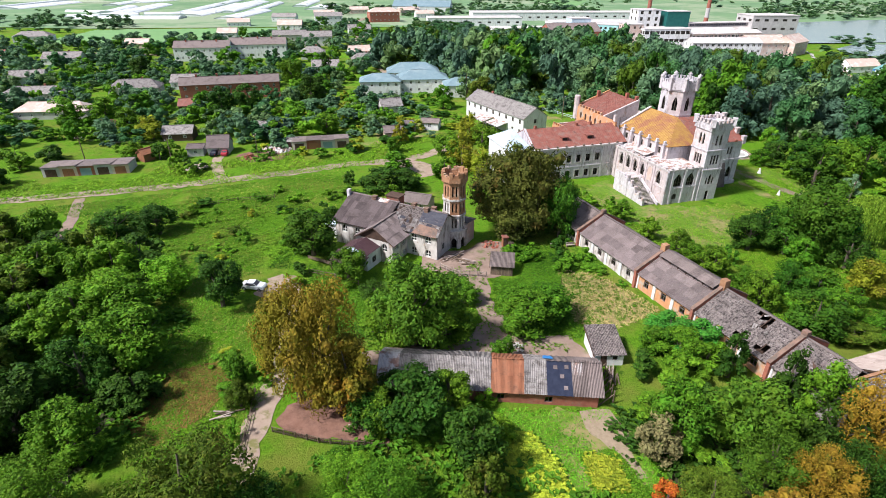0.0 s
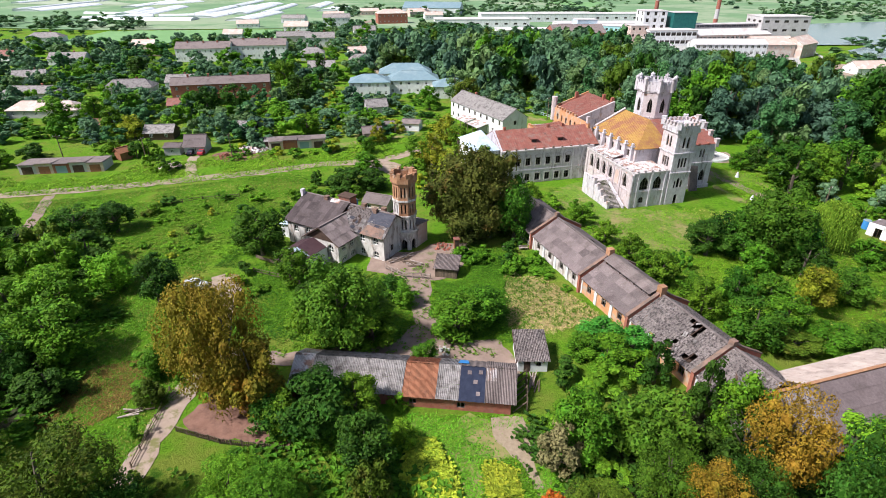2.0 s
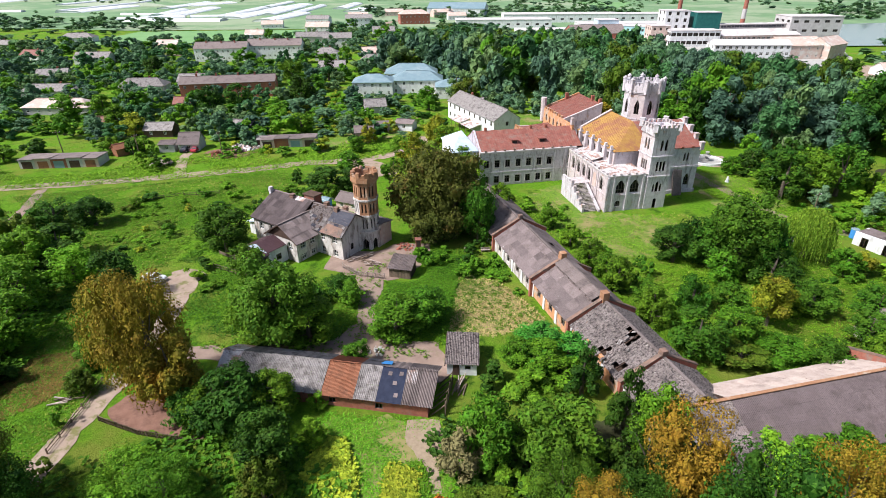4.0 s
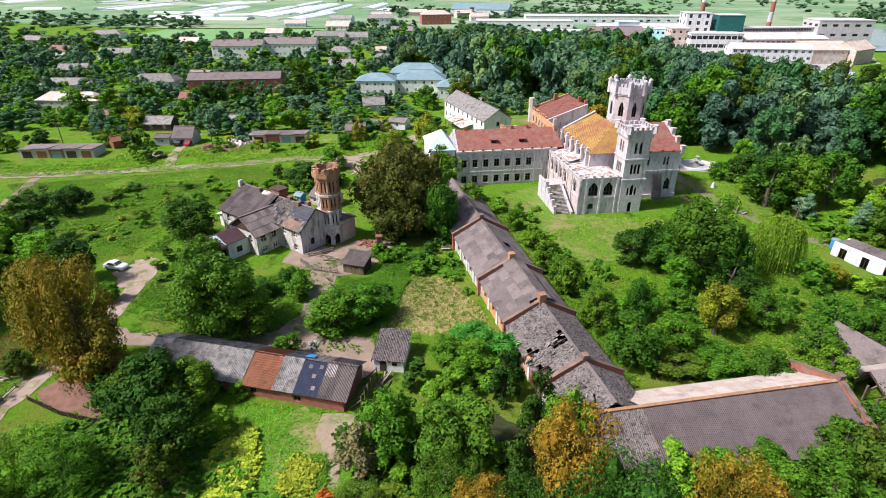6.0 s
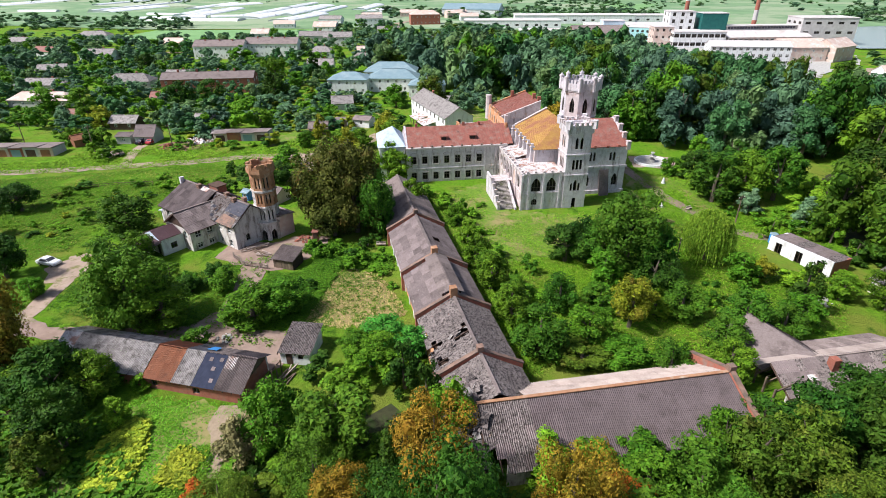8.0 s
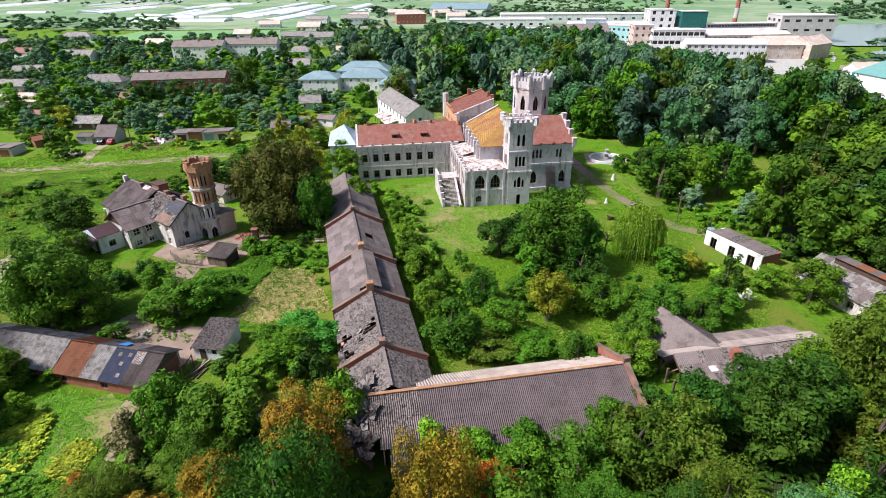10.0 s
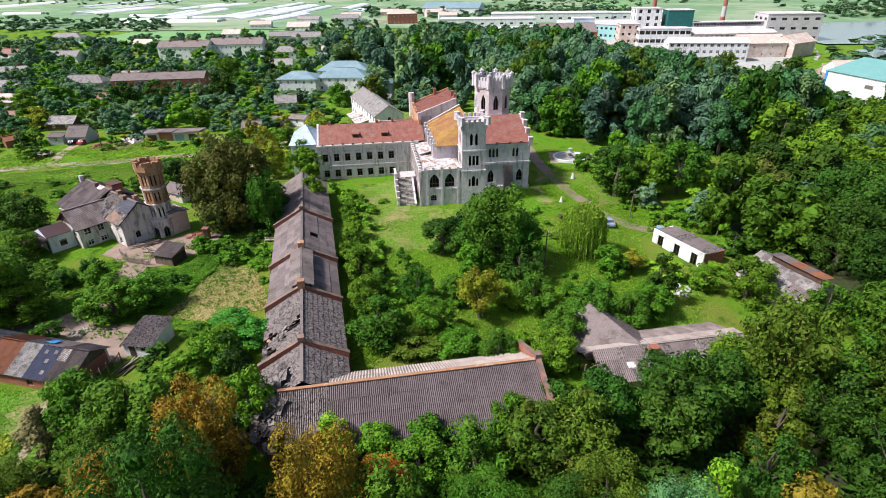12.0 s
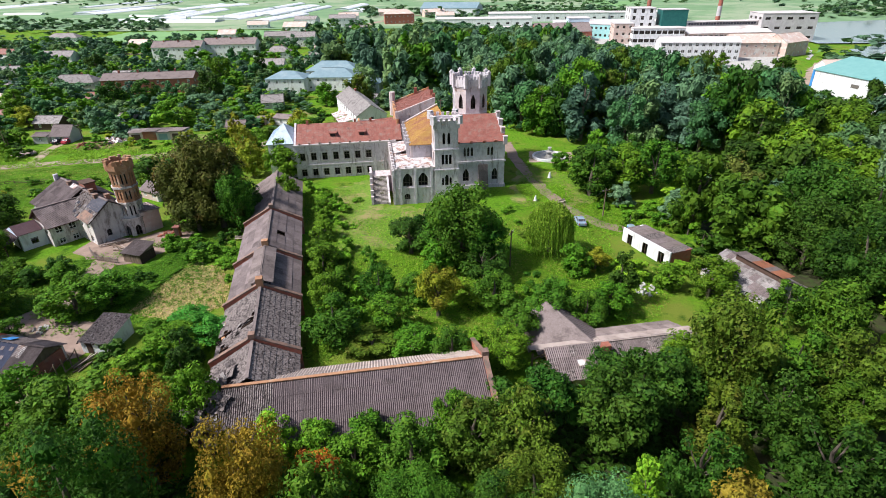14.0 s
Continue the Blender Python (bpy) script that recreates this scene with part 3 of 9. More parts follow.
def house(name, m, label, length, width, eave, ridge, wall_mat, roof_mat, rows=1, cols=4, hip=0.0, win=(1.0, 1.3), frame_mat=None, over=0.4, group="", chimneys=(), end_cols=1, door=None, seam=0, roof_label="", category="house"):
    """A plain house: walls with windows, a gabled or hipped roof with overhang, chimneys. Its middle stands at m."""
    h = thing(name, m, label, category, group)
    a, b = length / 2, width / 2
    def row_ops(n, span, nrows):
        ops = []
        for r in range(nrows):
            z = eave / nrows * r + eave / nrows * 0.36
            ops += [(span * (i + 0.5) / n, win[0], z, z + win[1], 0) for i in range(n)]
        return ops
    corners = [(-a, -b), (a, -b), (a, b), (-a, b)]
    for k in range(4):
        p, q = corners[k], corners[(k + 1) % 4]
        n = cols if k % 2 == 0 else end_cols
        span = length if k % 2 == 0 else width
        ends = 0.3 if k % 2 else 0.0
        d = (Vector(q) - Vector(p)).normalized() * ends
        ops = row_ops(n, span, rows) if n else []
        ops = [(o[0] - ends, *o[1:]) for o in ops]
        wall(h, Vector(p) + d, Vector(q) - d, -0.3, eave, 0.3, ops, wall_mat, frame_mat=frame_mat or WHITE_FRAME, depth=0.35, glazed=False)
    # solid block painted as the unlit inside behind the windows
    part("room", boxm(-a + 0.5, -b + 0.5, 0, a - 0.5, b - 0.5, eave - 0.1), SHADE_BLACK, h)
    rise = ridge - eave
    drop = over * rise / b
    ez = eave - drop + 0.08
    A, B, r = a + (over if hip else over * 0.7), b + over, a - hip
    rz = ridge + 0.08
    if hip:
        faces = [[(-A, -B, ez), (A, -B, ez), (r, 0, rz), (-r, 0, rz)], [(A, B, ez), (-A, B, ez), (-r, 0, rz), (r, 0, rz)],
                 [(A, -B, ez), (A, B, ez), (r, 0, rz)], [(-A, B, ez), (-A, -B, ez), (-r, 0, rz)]]
    else:
        faces = [[(-A, -B, ez), (A, -B, ez), (A, 0, rz), (-A, 0, rz)], [(A, B, ez), (-A, B, ez), (-A, 0, rz), (A, 0, rz)]]
        for s in (-1, 1):
            bm = bmesh.new()
            upright(bm, [(s * (a - 0.16), -b, eave), (s * (a - 0.16), b, eave), (s * (a - 0.16), 0, ridge - 0.05)], 0.28)
            part("gable", bm, wall_mat, h)
    for i, f in enumerate(faces):
        along = (0, 1, 1) if i == 0 else (0, -1, 1) if i == 1 else (-1, 0, 1) if i == 2 else (1, 0, 1)
        tin_roof(h, "roof", f, roof_mat, along, seam, 0.12, roof_label)
    bm = bmesh.new()
    beam(bm, (-r if hip else -A, 0, rz + 0.05), (r if hip else A, 0, rz + 0.05), 0.3, 0.12)
    part("ridge_cap", bm, roof_mat, h)
    for x, y in chimneys:
        z = ridge - abs(y) * rise / b
        bm = boxm(x - 0.35, y - 0.3, z - 0.6, x + 0.35, y + 0.3, z + 1.0)
        box(bm, x - 0.42, y - 0.37, z + 1.0, x + 0.42, y + 0.37, z + 1.12)
        part("chimney", bm, RED_BRICK, h)
    if door:
        bm = boxm(door - 0.5, -b - 0.06, 0, door + 0.5, -b - 0.004, 2.0)
        part("door", bm, DARK_WOOD, h)
    return h


# ---- ground ----
def ground_sheet():
    xs = [-2600, -1600, -900, -600, -400, -260] + [-180 + 6 * i for i in range(65)] + [230, 300, 420, 620, 900, 1600, 2600]
    ys = [-900, -300, -80] + [-30 + 6 * i for i in range(46)] + [270, 320, 400, 520, 700, 1000, 1500, 2200, 3600]
    verts = [(x, y, gz(x, y)) for y in ys for x in xs]
    w = len(xs)
    faces = [(j * w + i, j * w + i + 1, (j + 1) * w + i + 1, (j + 1) * w + i) for j in range(len(ys) - 1) for i in range(w - 1)]
    ob = new("ground", mesh_from("ground", verts, faces, MEADOW))
    tagged(ob, "uneven green meadow with dry and weedy patches", "ground", kind="structure")


ground_sheet()
ribbon("road", [(-125, 108), (-103, 115.5), (-83, 121), (-57, 129.5), (-40, 136), (-26, 143), (-12, 146), (-4, 152), (2, 160), (4, 172)], 4.2, TRACK, "pale unpaved village lane with worn verges")
ribbon("road", [(-57, 130), (-62, 140), (-65, 149)], 3.0, TRACK, "short dirt drive to the garages")
ribbon("road", [(-16, 146), (-6, 141), (-2, 134)], 7.0, TRACK, "pale trampled turning place beside the lane")
ribbon("road", [(-86, 117), (-80, 104), (-76, 90), (-73, 78), (-72, 68)], 2.2, DIRT, "brown garden path through the thicket")
ribbon("road", [(-30, 81), (-27, 77), (-24.8, 72), (-23.2, 64), (-22.2, 56), (-22.4, 48), (-22.2, 39), (-21, 28)], 3.0, TRACK, "pale dirt drive past the old orchard")
patch("ground", [(-32, 76), (-29, 82), (-24.5, 81), (-23.5, 73), (-27.5, 71)], TRACK, "trampled parking place of bare earth")
patch("ground", [(-22.5, 62), (-17, 60), (-9, 60.5), (-1, 62), (4, 63), (6, 68), (4.5, 76), (2.5, 82), (-4, 84), (-3.5, 88.5), (0, 91), (4, 91), (8, 95), (14, 96), (15, 90), (12.5, 85), (8.4, 80), (8.2, 71), (11, 64), (19, 64), (21.5, 58), (20, 55.5), (0, 57), (-14, 57.5), (-22, 57)], DIRT, "bare trodden earth of the farmyard")
# litter patches that also paint the deep shade in the tree gaps
patch("ground", [(24, 24), (24, 38), (30, 49), (42, 52), (46, 38), (62, 36), (80, 43), (84, 54), (106, 60), (124, 64), (150, 52), (150, 25)], LITTER, "leaf litter below the wood's edge, darkened as tree shade", 0.03, 1.5)
patch("ground", [(114, 114), (128, 148), (152, 166), (200, 192), (200, 60), (150, 52), (130, 66), (126, 86)], LITTER, "leaf litter of the eastern wood, darkened as tree shade", 0.03, 1.5)
patch("ground", [(-112, 62), (-92, 88), (-80, 92), (-62, 84), (-52, 78), (-46, 66), (-42, 54), (-40, 42), (-40, 26), (-60, 18), (-120, 26)], LITTER, "thicket ground with tree shade put into its colour", 0.03, 1.5)
patch("ground", [(-19.5, 50), (-15, 52.5), (-9.5, 52.5), (-5.5, 47), (-6.1, 43.2), (-14.2, 44.1), (-20, 45.8)], SOIL, "red-brown dug plot behind a low fence", 0.06)
patch("ground", [(21, 83), (27.5, 81), (34.5, 71), (27, 67), (21.5, 68)], STUBBLE, "dry mown garden plot with stubble rows", 0.05, 0.9)
patch("ground", [(7, 48.5), (20, 48.5), (23, 43), (23.5, 36), (16, 31), (6, 33)], PATCH_GREEN, "short green vegetable garden behind the barn", 0.05, 0.8)
patch("ground", [(16.8, 48.9), (21.0, 48.9), (21.6, 44.8), (22.0, 38.6), (20.2, 38.2), (19.2, 43), (17.2, 44.5)], DRY, "worn strip of dry earth beside the beds", 0.09, 0.4)
patch("ground", [(33, 121), (42, 131), (48, 113), (62, 113.5), (66, 112), (60, 96), (47, 88), (42, 92), (37, 108)], PATCH_GREEN, "mown lawn of the palace court", 0.05, 1.2)
patch("ground", [(76, 128), (78, 146), (92, 138), (96, 124), (84, 118), (77, 118)], PATCH_GREEN, "grassy verge beside the palace drive", 0.05, 1.0)
ribbon("road", [(73, 166), (76, 152), (79, 141), (84, 128), (89, 119), (96, 112), (108, 110)], 3.0, DIRT, "worn grassy track past the palace", 0.08)
patch("ground", [(80, 158), (92, 158), (91, 148), (80, 148)], TRACK, "gravel ring around the fountain", 0.05, 0.6)
patch("ground", [(-60, 150), (-52, 159), (-45, 156), (-46, 147), (-55, 144)], SOIL, "churned brown building plot", 0.05, 1.2)
patch("ground", [(-26, 152), (-2, 175), (4, 196), (-6, 200), (-16, 184), (-28, 165)], PATCH_GREEN, "short grass between the sheds", 0.04, 1.5)
patch("ground", [(20, 215), (38, 206), (46, 188), (34, 176), (22, 200)], PATCH_GREEN, "short grass behind the white house", 0.04, 1.0)
patch("ground", [(96, 338), (124, 322), (150, 302), (190, 300), (208, 326), (226, 338), (250, 392), (262, 470), (200, 500), (60, 520), (70, 430)], CONCRETE, "pale concrete yard of the factory", 0.3, 2)
ribbon("road", [(88, 352), (120, 336), (150, 318), (178, 304)], 12, DIRT, "brown works road before the office", 0.45)
ribbon("road", [(230, 330), (214, 300), (196, 262), (186, 240)], 7, TRACK, "pale yard road between the warehouses", 0.45)
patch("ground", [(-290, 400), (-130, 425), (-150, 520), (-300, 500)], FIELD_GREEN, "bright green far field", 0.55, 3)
def far_hazed_plain():
    """The pale plain behind the town, out to the horizon, with haze put into its colour."""
    edge = [(-2500, 640), (-700, 570), (-320, 508), (-130, 532), (60, 532), (200, 508), (300, 490), (302, 424), (520, 332), (1200, 310), (2500, 420)]
    verts = [(x, y, 0.45) for x, y in edge] + [(x * 1.02, 3500, 0.45) for x, _ in edge]
    n = len(edge)
    faces = [(k, k + 1, n + k + 1, n + k) for k in range(n - 1)]
    tagged(new("ground", mesh_from("ground", verts, faces, PLAIN)), "broad green plain reaching to the horizon, paled by painted haze", "ground", kind="structure")


far_hazed_plain()
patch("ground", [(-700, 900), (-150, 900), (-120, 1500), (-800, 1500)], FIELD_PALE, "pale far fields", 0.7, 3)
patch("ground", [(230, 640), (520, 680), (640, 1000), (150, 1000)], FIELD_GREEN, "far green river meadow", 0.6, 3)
ribbon("road", [(-18, 260), (-40, 330), (-60, 420), (-72, 500), (-90, 585), (-70, 680), (-30, 760), (20, 900)], 9, TRACK, "pale street between the houses", 0.75)
ribbon("road", [(-240, 360), (-190, 352), (-150, 350)], 5, TRACK, "pale side street", 0.3)


def lake():
    pts = [(262, 446), (264, 416), (306, 420), (360, 428), (520, 440), (700, 520), (700, 660), (520, 640), (420, 610), (330, 580), (300, 520)]
    bm = bmesh.new()
    bm.faces.new([bm.verts.new((x, y, 0.85)) for x, y in pts])
    tagged(part("water", bm, WATER, None), "still lake behind the factory, painted grey as sky reflection", "lake", kind="structure")
    pts = [(262, 352), (300, 345), (420, 340), (430, 400), (300, 412), (268, 385)]
    bm = bmesh.new()
    bm.faces.new([bm.verts.new((x, y, 0.85)) for x, y in pts])
    tagged(part("water", bm, WATER, None), "still pond beyond the trees, painted grey as sky reflection", "lake", kind="structure")


lake()


# ---- the palace ----
def palace():
    P = thing("palace", pose(51.1, 114.4, 0, 0, 0, 17), "ruined neo-gothic palace with grey plaster, red tin roofs and battlements", "palace")
    # arcaded front with its terrace
    ops = [(3.1, 2.1, 4.1, 5.8, 1.3), (6.5, 2.1, 4.1, 5.8, 1.3), (2.9, 1.3, 1.0, 1.9, 0.5)]
    wall(P, (0, 0), (9.2, 0), -0.5, 8.2, 0.5, ops, PLASTER, bars=(2, 1))
    gothic = [(v, 1.5, 4.2, 5.7, 1.5) for v in (3.3, 6.2, 9.1, 12.0, 15.0, 18.2)]
    wall(P, (0, 21.2), (0, 0.5), -0.5, 8.2, 0.5, gothic, PLASTER_WARM, bars=(1, 1))
    part("terrace", boxm(0.5, 0.5, 7.4, 9.2, 6.9, 7.6), CONCRETE, P)
    tin_roof(P, "terrace_roof", [(0.4, 0.4, 7.9), (9.1, 0.4, 7.9), (9.1, 6.9, 8.4), (4.5, 6.9, 8.4)], PALE_ROOF, (0, 1, 0), 0.8, label="pale flaking tin over the terrace")
    tin_roof(P, "terrace_roof", [(0.4, 0.4, 7.9), (4.5, 6.9, 8.4), (4.5, 21.2, 8.6), (0.4, 21.2, 7.9)], PALE_ROOF, (1, 0, 0), 0.8, label="pale flaking tin over the gallery")
    tin_roof(P, "lifted_roof", [(1.0, 10.5, 8.6), (4.4, 10.5, 9.4), (4.4, 15.5, 9.4), (1.0, 15.5, 8.6)], PALE_ROOF, (1, 0, 0), 0.9, 0.15)
    for p, q in (((0.2, 0.2), (9.2, 0.2)), ((0.2, 0.2), (0.2, 21.0))):
        d = Vector(q) - Vector(p)
        bm = bmesh.new()
        beam(bm, (*p, 8.1), (*q, 8.1), 0.75, 0.35)
        part("cornice", bm, TRIM, P)
        merlons(P, p, q, 8.27, (0.42, 0.4, 0.42), 1.9, PLASTER_WARM)
    for u in (0.05, 1.5, 4.8, 8.4):
        part("pilaster", boxm(u - 0.25, -0.22, -0.4, u + 0.25, -0.003, 7.95), PLASTER, P)
    for v in (0.3, 4.7, 7.7, 10.5, 13.5, 16.6, 20):
        part("pilaster", boxm(-0.22, v - 0.22, 0, -0.003, v + 0.22, 7.95), PLASTER_WARM, P)
    part("string_course", boxm(-0.14, -0.14, 3.6, 9.2, -0.003, 3.85), PLASTER, P)
    part("string_course", boxm(-0.14, 0.003, 3.6, -0.004, 21.2, 3.85), PLASTER_WARM, P)
    part("brick_infill", boxm(-0.1, 5.4, 3.9, -0.003, 7.0, 7.2), PINK_WALL, P, "pink brick infill of a bay")
    for v in (3.3, 6.2, 9.1, 12.0, 15.0, 18.2):
        bm = bmesh.new()
        pts = [(-0.1, 21.2 - v + 0.95 * math.cos(t), 5.7 + 1.75 * math.sin(t) ** 0.8) for t in [math.pi * k / 8 for k in range(9)]]
        for a, b in zip(pts, pts[1:]):
            beam(bm, a, b, 0.16)
        bmesh.ops.remove_doubles(bm, verts=bm.verts, dist=0.05)
        part("arch_molding", bm, TRIM, P)
    # outside stair
    n = 22
    for i in range(n):
        z = 4.0 * (i + 1) / n
        v = 0.8 + 7.6 * i / n
        part("step", boxm(-4.6, v, -0.2, -1.3, v + 7.6 / n + 0.03, z), STAIR_STONE, P)
    part("landing", boxm(-4.6, 8.43, -0.2, -0.25, 12.4, 4.0), PLASTER_WARM, P)
    bm = bmesh.new()
    upright(bm, [(-1.1, 0.2, -0.2), (-1.1, 8.4, -0.2), (-1.1, 8.4, 4.6), (-1.1, 0.2, 0.5)], 0.4)
    part("stringer", bm, PLASTER, P)
    for k in range(5):
        v0 = 0.6 + 1.6 * k
        part("stair_wall", boxm(-5.1, v0, -0.3, -4.62, v0 + 1.58, 1.2 + 0.85 * k), PLASTER, P)
        part("stair_post", boxm(-5.2, v0, 1.2 + 0.85 * k, -4.5, v0 + 0.6, 1.9 + 0.85 * k), PLASTER_WARM, P)
    part("stair_wall", boxm(-5.1, 8.62, -0.3, -4.62, 12.4, 5.0), PLASTER, P)
    # main hall
    cl = [(v, 1.0, 9.0, 10.5, 0.0) for v in (3.0, 6.0, 9.5, 13.0, 16.5)]
    wall(P, (4.5, 26.5), (4.5, 7.0), 0, 11.4, 0.5, cl, PLASTER_WARM)
    sops = [(12.0, 0.55, 7.9, 9.6, 0.5), (12.85, 0.55, 7.9, 9.6, 0.5), (13.7, 0.55, 7.9, 9.6, 0.5), (17.6, 0.55, 7.9, 9.5, 0.5), (18.45, 0.55, 7.9, 9.5, 0.5),
            (12.3, 1.5, 1.9, 3.6, 1.3), (19.2, 1.4, 1.9, 3.6, 1.2)]
    wall(P, (5.0, 7.0), (26.5, 7.0), -0.5, 11.2, 0.5, sops, PLASTER)
    wall(P, (26.5, 7.5), (26.5, 26.5), -0.5, 11.2, 0.5, [(4, 1.3, 7.5, 9.5, 0.6), (10, 1.3, 7.5, 9.5, 0.6), (4, 1.3, 2, 4.2, 0.6), (10, 1.3, 2, 4.2, 0.6)], PLASTER)
    wall(P, (26.0, 26.5), (5.0, 26.5), 0, 11.4, 0.5, [], PLASTER)
    part("string_course", boxm(14.35, 6.8, 6.3, 26.7, 6.997, 6.75), PLASTER, P)
    part("string_course", boxm(14.35, 6.85, 10.7, 26.6, 6.997, 11.0), PLASTER, P)
    part("string_course", boxm(14.35, 6.72, -0.4, 26.7, 6.997, 0.9), PLASTER, P)
    bm = bmesh.new()
    slab(bm, [(20.2, 5.2, 0.0), (22.4, 5.2, 0.0), (22.4, 6.75, 5.9), (20.2, 6.75, 5.9)], 0.5)
    part("leaning_sheet", bm, SLATE, P, "grey sheet leaning on the wall")
    # blocks fill hall and gallery; indoor shade is painted on them
    part("dark_hall", boxm(5.1, 7.6, 0, 25.9, 25.9, 11.0), SHADE_BLACK, P)
    part("dark_gallery", boxm(0.7, 0.7, 0, 4.3, 20.6, 7.2), SHADE_BLACK, P)
    part("dark_gallery", boxm(4.4, 0.7, 0, 9.0, 6.8, 7.2), SHADE_BLACK, P)
    tin_roof(P, "roof", [(4.2, 6.7, 11.4), (13.3, 16, 15.6), (13.3, 27, 15.6), (4.2, 27, 11.4)], RUST_ROOF, (1, 0, 0.46), 0.62, label="rust-orange tin roof")
    tin_roof(P, "roof", [(4.2, 6.7, 11.4), (13.4, 6.7, 11.3), (13.3, 16, 15.6)], RUST_ROOF, (0, 1, 0.46), 0.62)
    tin_roof(P, "roof", [(13.41, 6.7, 11.3), (26.7, 6.7, 11.2), (26.7, 16, 15.5), (13.31, 16, 15.6)], RED_ROOF, (0, 1, 0.46), 0.62)
    tin_roof(P, "roof", [(13.3, 16.004, 15.6), (26.7, 16.004, 15.5), (26.7, 27, 11.4), (13.3, 27, 11.4)], RED_ROOF, (0, 1, -0.4), 0.62)
    bm = bmesh.new()
    upright(bm, [(26.35, 7, 11.1), (26.35, 26.5, 11.1), (26.35, 16, 15.8)], 0.5)
    part("gable", bm, PLASTER, P)
    bm = bmesh.new()
    upright(bm, [(4.5, 27.0, 11.3), (13.2, 27.0, 15.9), (13.2, 27.0, 9), (4.5, 27.0, 9)], 0.5)
    part("gable", bm, PLASTER_ORANGE, P)
    bm = bmesh.new()
    beam(bm, (4.3, 27.0, 11.5), (13.3, 27.0, 16.0), 0.7, 0.25)
    part("coping", bm, PLASTER_WARM, P)
    for k, (v, z) in enumerate(((7.0, 11.2), (9.6, 12.6), (12.2, 13.9), (14.8, 15.1))):
        bm = boxm(26.0, v - 0.45, z - 0.8, 26.9, v + 0.45, z + 1.0)
        box(bm, 25.9, v - 0.55, z + 1.0, 27.0, v + 0.55, z + 1.15)
        part("pinnacle", bm, PLASTER_WARM, P)
    for u in (15.5, 18.5, 21.5, 24.2):
        part("chimney", boxm(u - 0.3, 6.75, 11.0, u + 0.3, 7.25, 11.55), RED_BRICK, P)
    for v in (8.0, 10.8, 14.0, 17.4, 20.8, 24.2):
        bm = boxm(3.75, v - 0.32, 7.9, 4.497, v + 0.32, 11.6)
        box(bm, 3.65, v - 0.42, 11.6, 4.7, v + 0.42, 11.8)
        box(bm, 3.85, v - 0.26, 11.8, 4.4, v + 0.26, 12.5)
        part("buttress", bm, PLASTER, P)
    # square tower at the front
    part("front_tower", boxm(9.2, -0.3, 17.0, 14.3, 4.8, 17.3), PLASTER, P)
    faces = [((9.2, -0.3), (14.3, -0.3)), ((14.3, -0.3), (14.3, 4.8)), ((14.3, 4.8), (9.2, 4.8)), ((9.2, 4.8), (9.2, -0.3))]
    for k, (p, q) in enumerate(faces):
        d = (Vector(q) - Vector(p)).normalized() * (0.45 if k % 2 else 0)
        o = 0.45 if k % 2 else 0
        ops = [(2.0 - o, 0.62, 13.2, 15.2, 0.55), (3.1 - o, 0.62, 13.2, 15.2, 0.55)]
        if k != 2:
            ops += [(1.75 - o, 0.6, 8.7, 10.9, 0.0), (2.55 - o, 0.6, 8.7, 10.9, 0.0), (3.35 - o, 0.6, 8.7, 10.9, 0.0)]
        if k == 0:
            ops += [(1.7, 0.5, 3.9, 5.4, 0.4), (2.55, 0.8, 3.9, 5.8, 0.6), (3.4, 0.5, 3.9, 5.4, 0.4), (2.6, 0.9, -0.2, 2.0, 0.3)]
        wall(P, Vector(p) + d, Vector(q) - d, -0.5, 17.0, 0.45, ops, PLASTER if k == 0 else PLASTER_WARM, bars=(0, 0))
    # tower core in the same painted indoor shade
    part("dark_shaft", boxm(9.8, 0.3, 0, 13.7, 4.2, 16.6), SHADE_BLACK, P)
    for z in (7.4, 11.9):
        part("string_course", ring_box(9.2, -0.3, 14.3, 4.8, z, z + 0.28, 0.16), PLASTER, P)
    part("crown", ring_box(9.2, -0.3, 14.3, 4.8, 16.6, 18.2, 0.28, 0.5), PLASTER, P)
    cs = [(8.95, -0.55), (14.55, -0.55), (14.55, 5.05), (8.95, 5.05)]
    for k in range(4):
        merlons(P, cs[k], cs[(k + 1) % 4], 18.2, (0.55, 0.5, 0.75), 0.6, PLASTER_WARM)
        merlons(P, Vector(cs[k]) + Vector((-0.35, -0.35)), Vector(cs[k]) + Vector((0.35, 0.35)), 17.6, (0.95, 0.95, 1.75), 0.1, PLASTER)
    # eight-sided tower behind
    C, R = (22.0, 28.0), 4.55
    poly = ngon(8, R, *C, turn=math.pi / 8)
    for k in range(8):
        p, q = poly[k], poly[(k + 1) % 8]
        wall(P, p, q, 0, 20.4, 0.35, [(1.82, 1.25, 14.9, 17.0, 1.5)], PLASTER if k % 2 else PLASTER_WARM, bars=(1, 0))
    bm = bmesh.new()
    prism(bm, ngon(8, R - 0.7, *C, turn=math.pi / 8), 0, 20.2)
    part("dark_shaft", bm, SHADE_BLACK, P)
    for z, r, h in ((13.6, R + 0.12, 0.3), (20.0, R + 0.2, 0.35), (20.35, R + 0.38, 1.7)):
        bm = bmesh.new()
        hollow(bm, C, r, R - 0.3, z, z + h)
        part("crown" if h > 1 else "string_course", bm, PLASTER, P)
    top = ngon(8, R + 0.1, *C, turn=math.pi / 8)
    for k in range(8):
        merlons(P, top[k], top[(k + 1) % 8], 22.05, (0.5, 0.5, 0.9), 0.55, PLASTER)
        x, y = ngon(8, R + 0.3, *C, turn=math.pi / 8)[k]
        bm = bmesh.new()
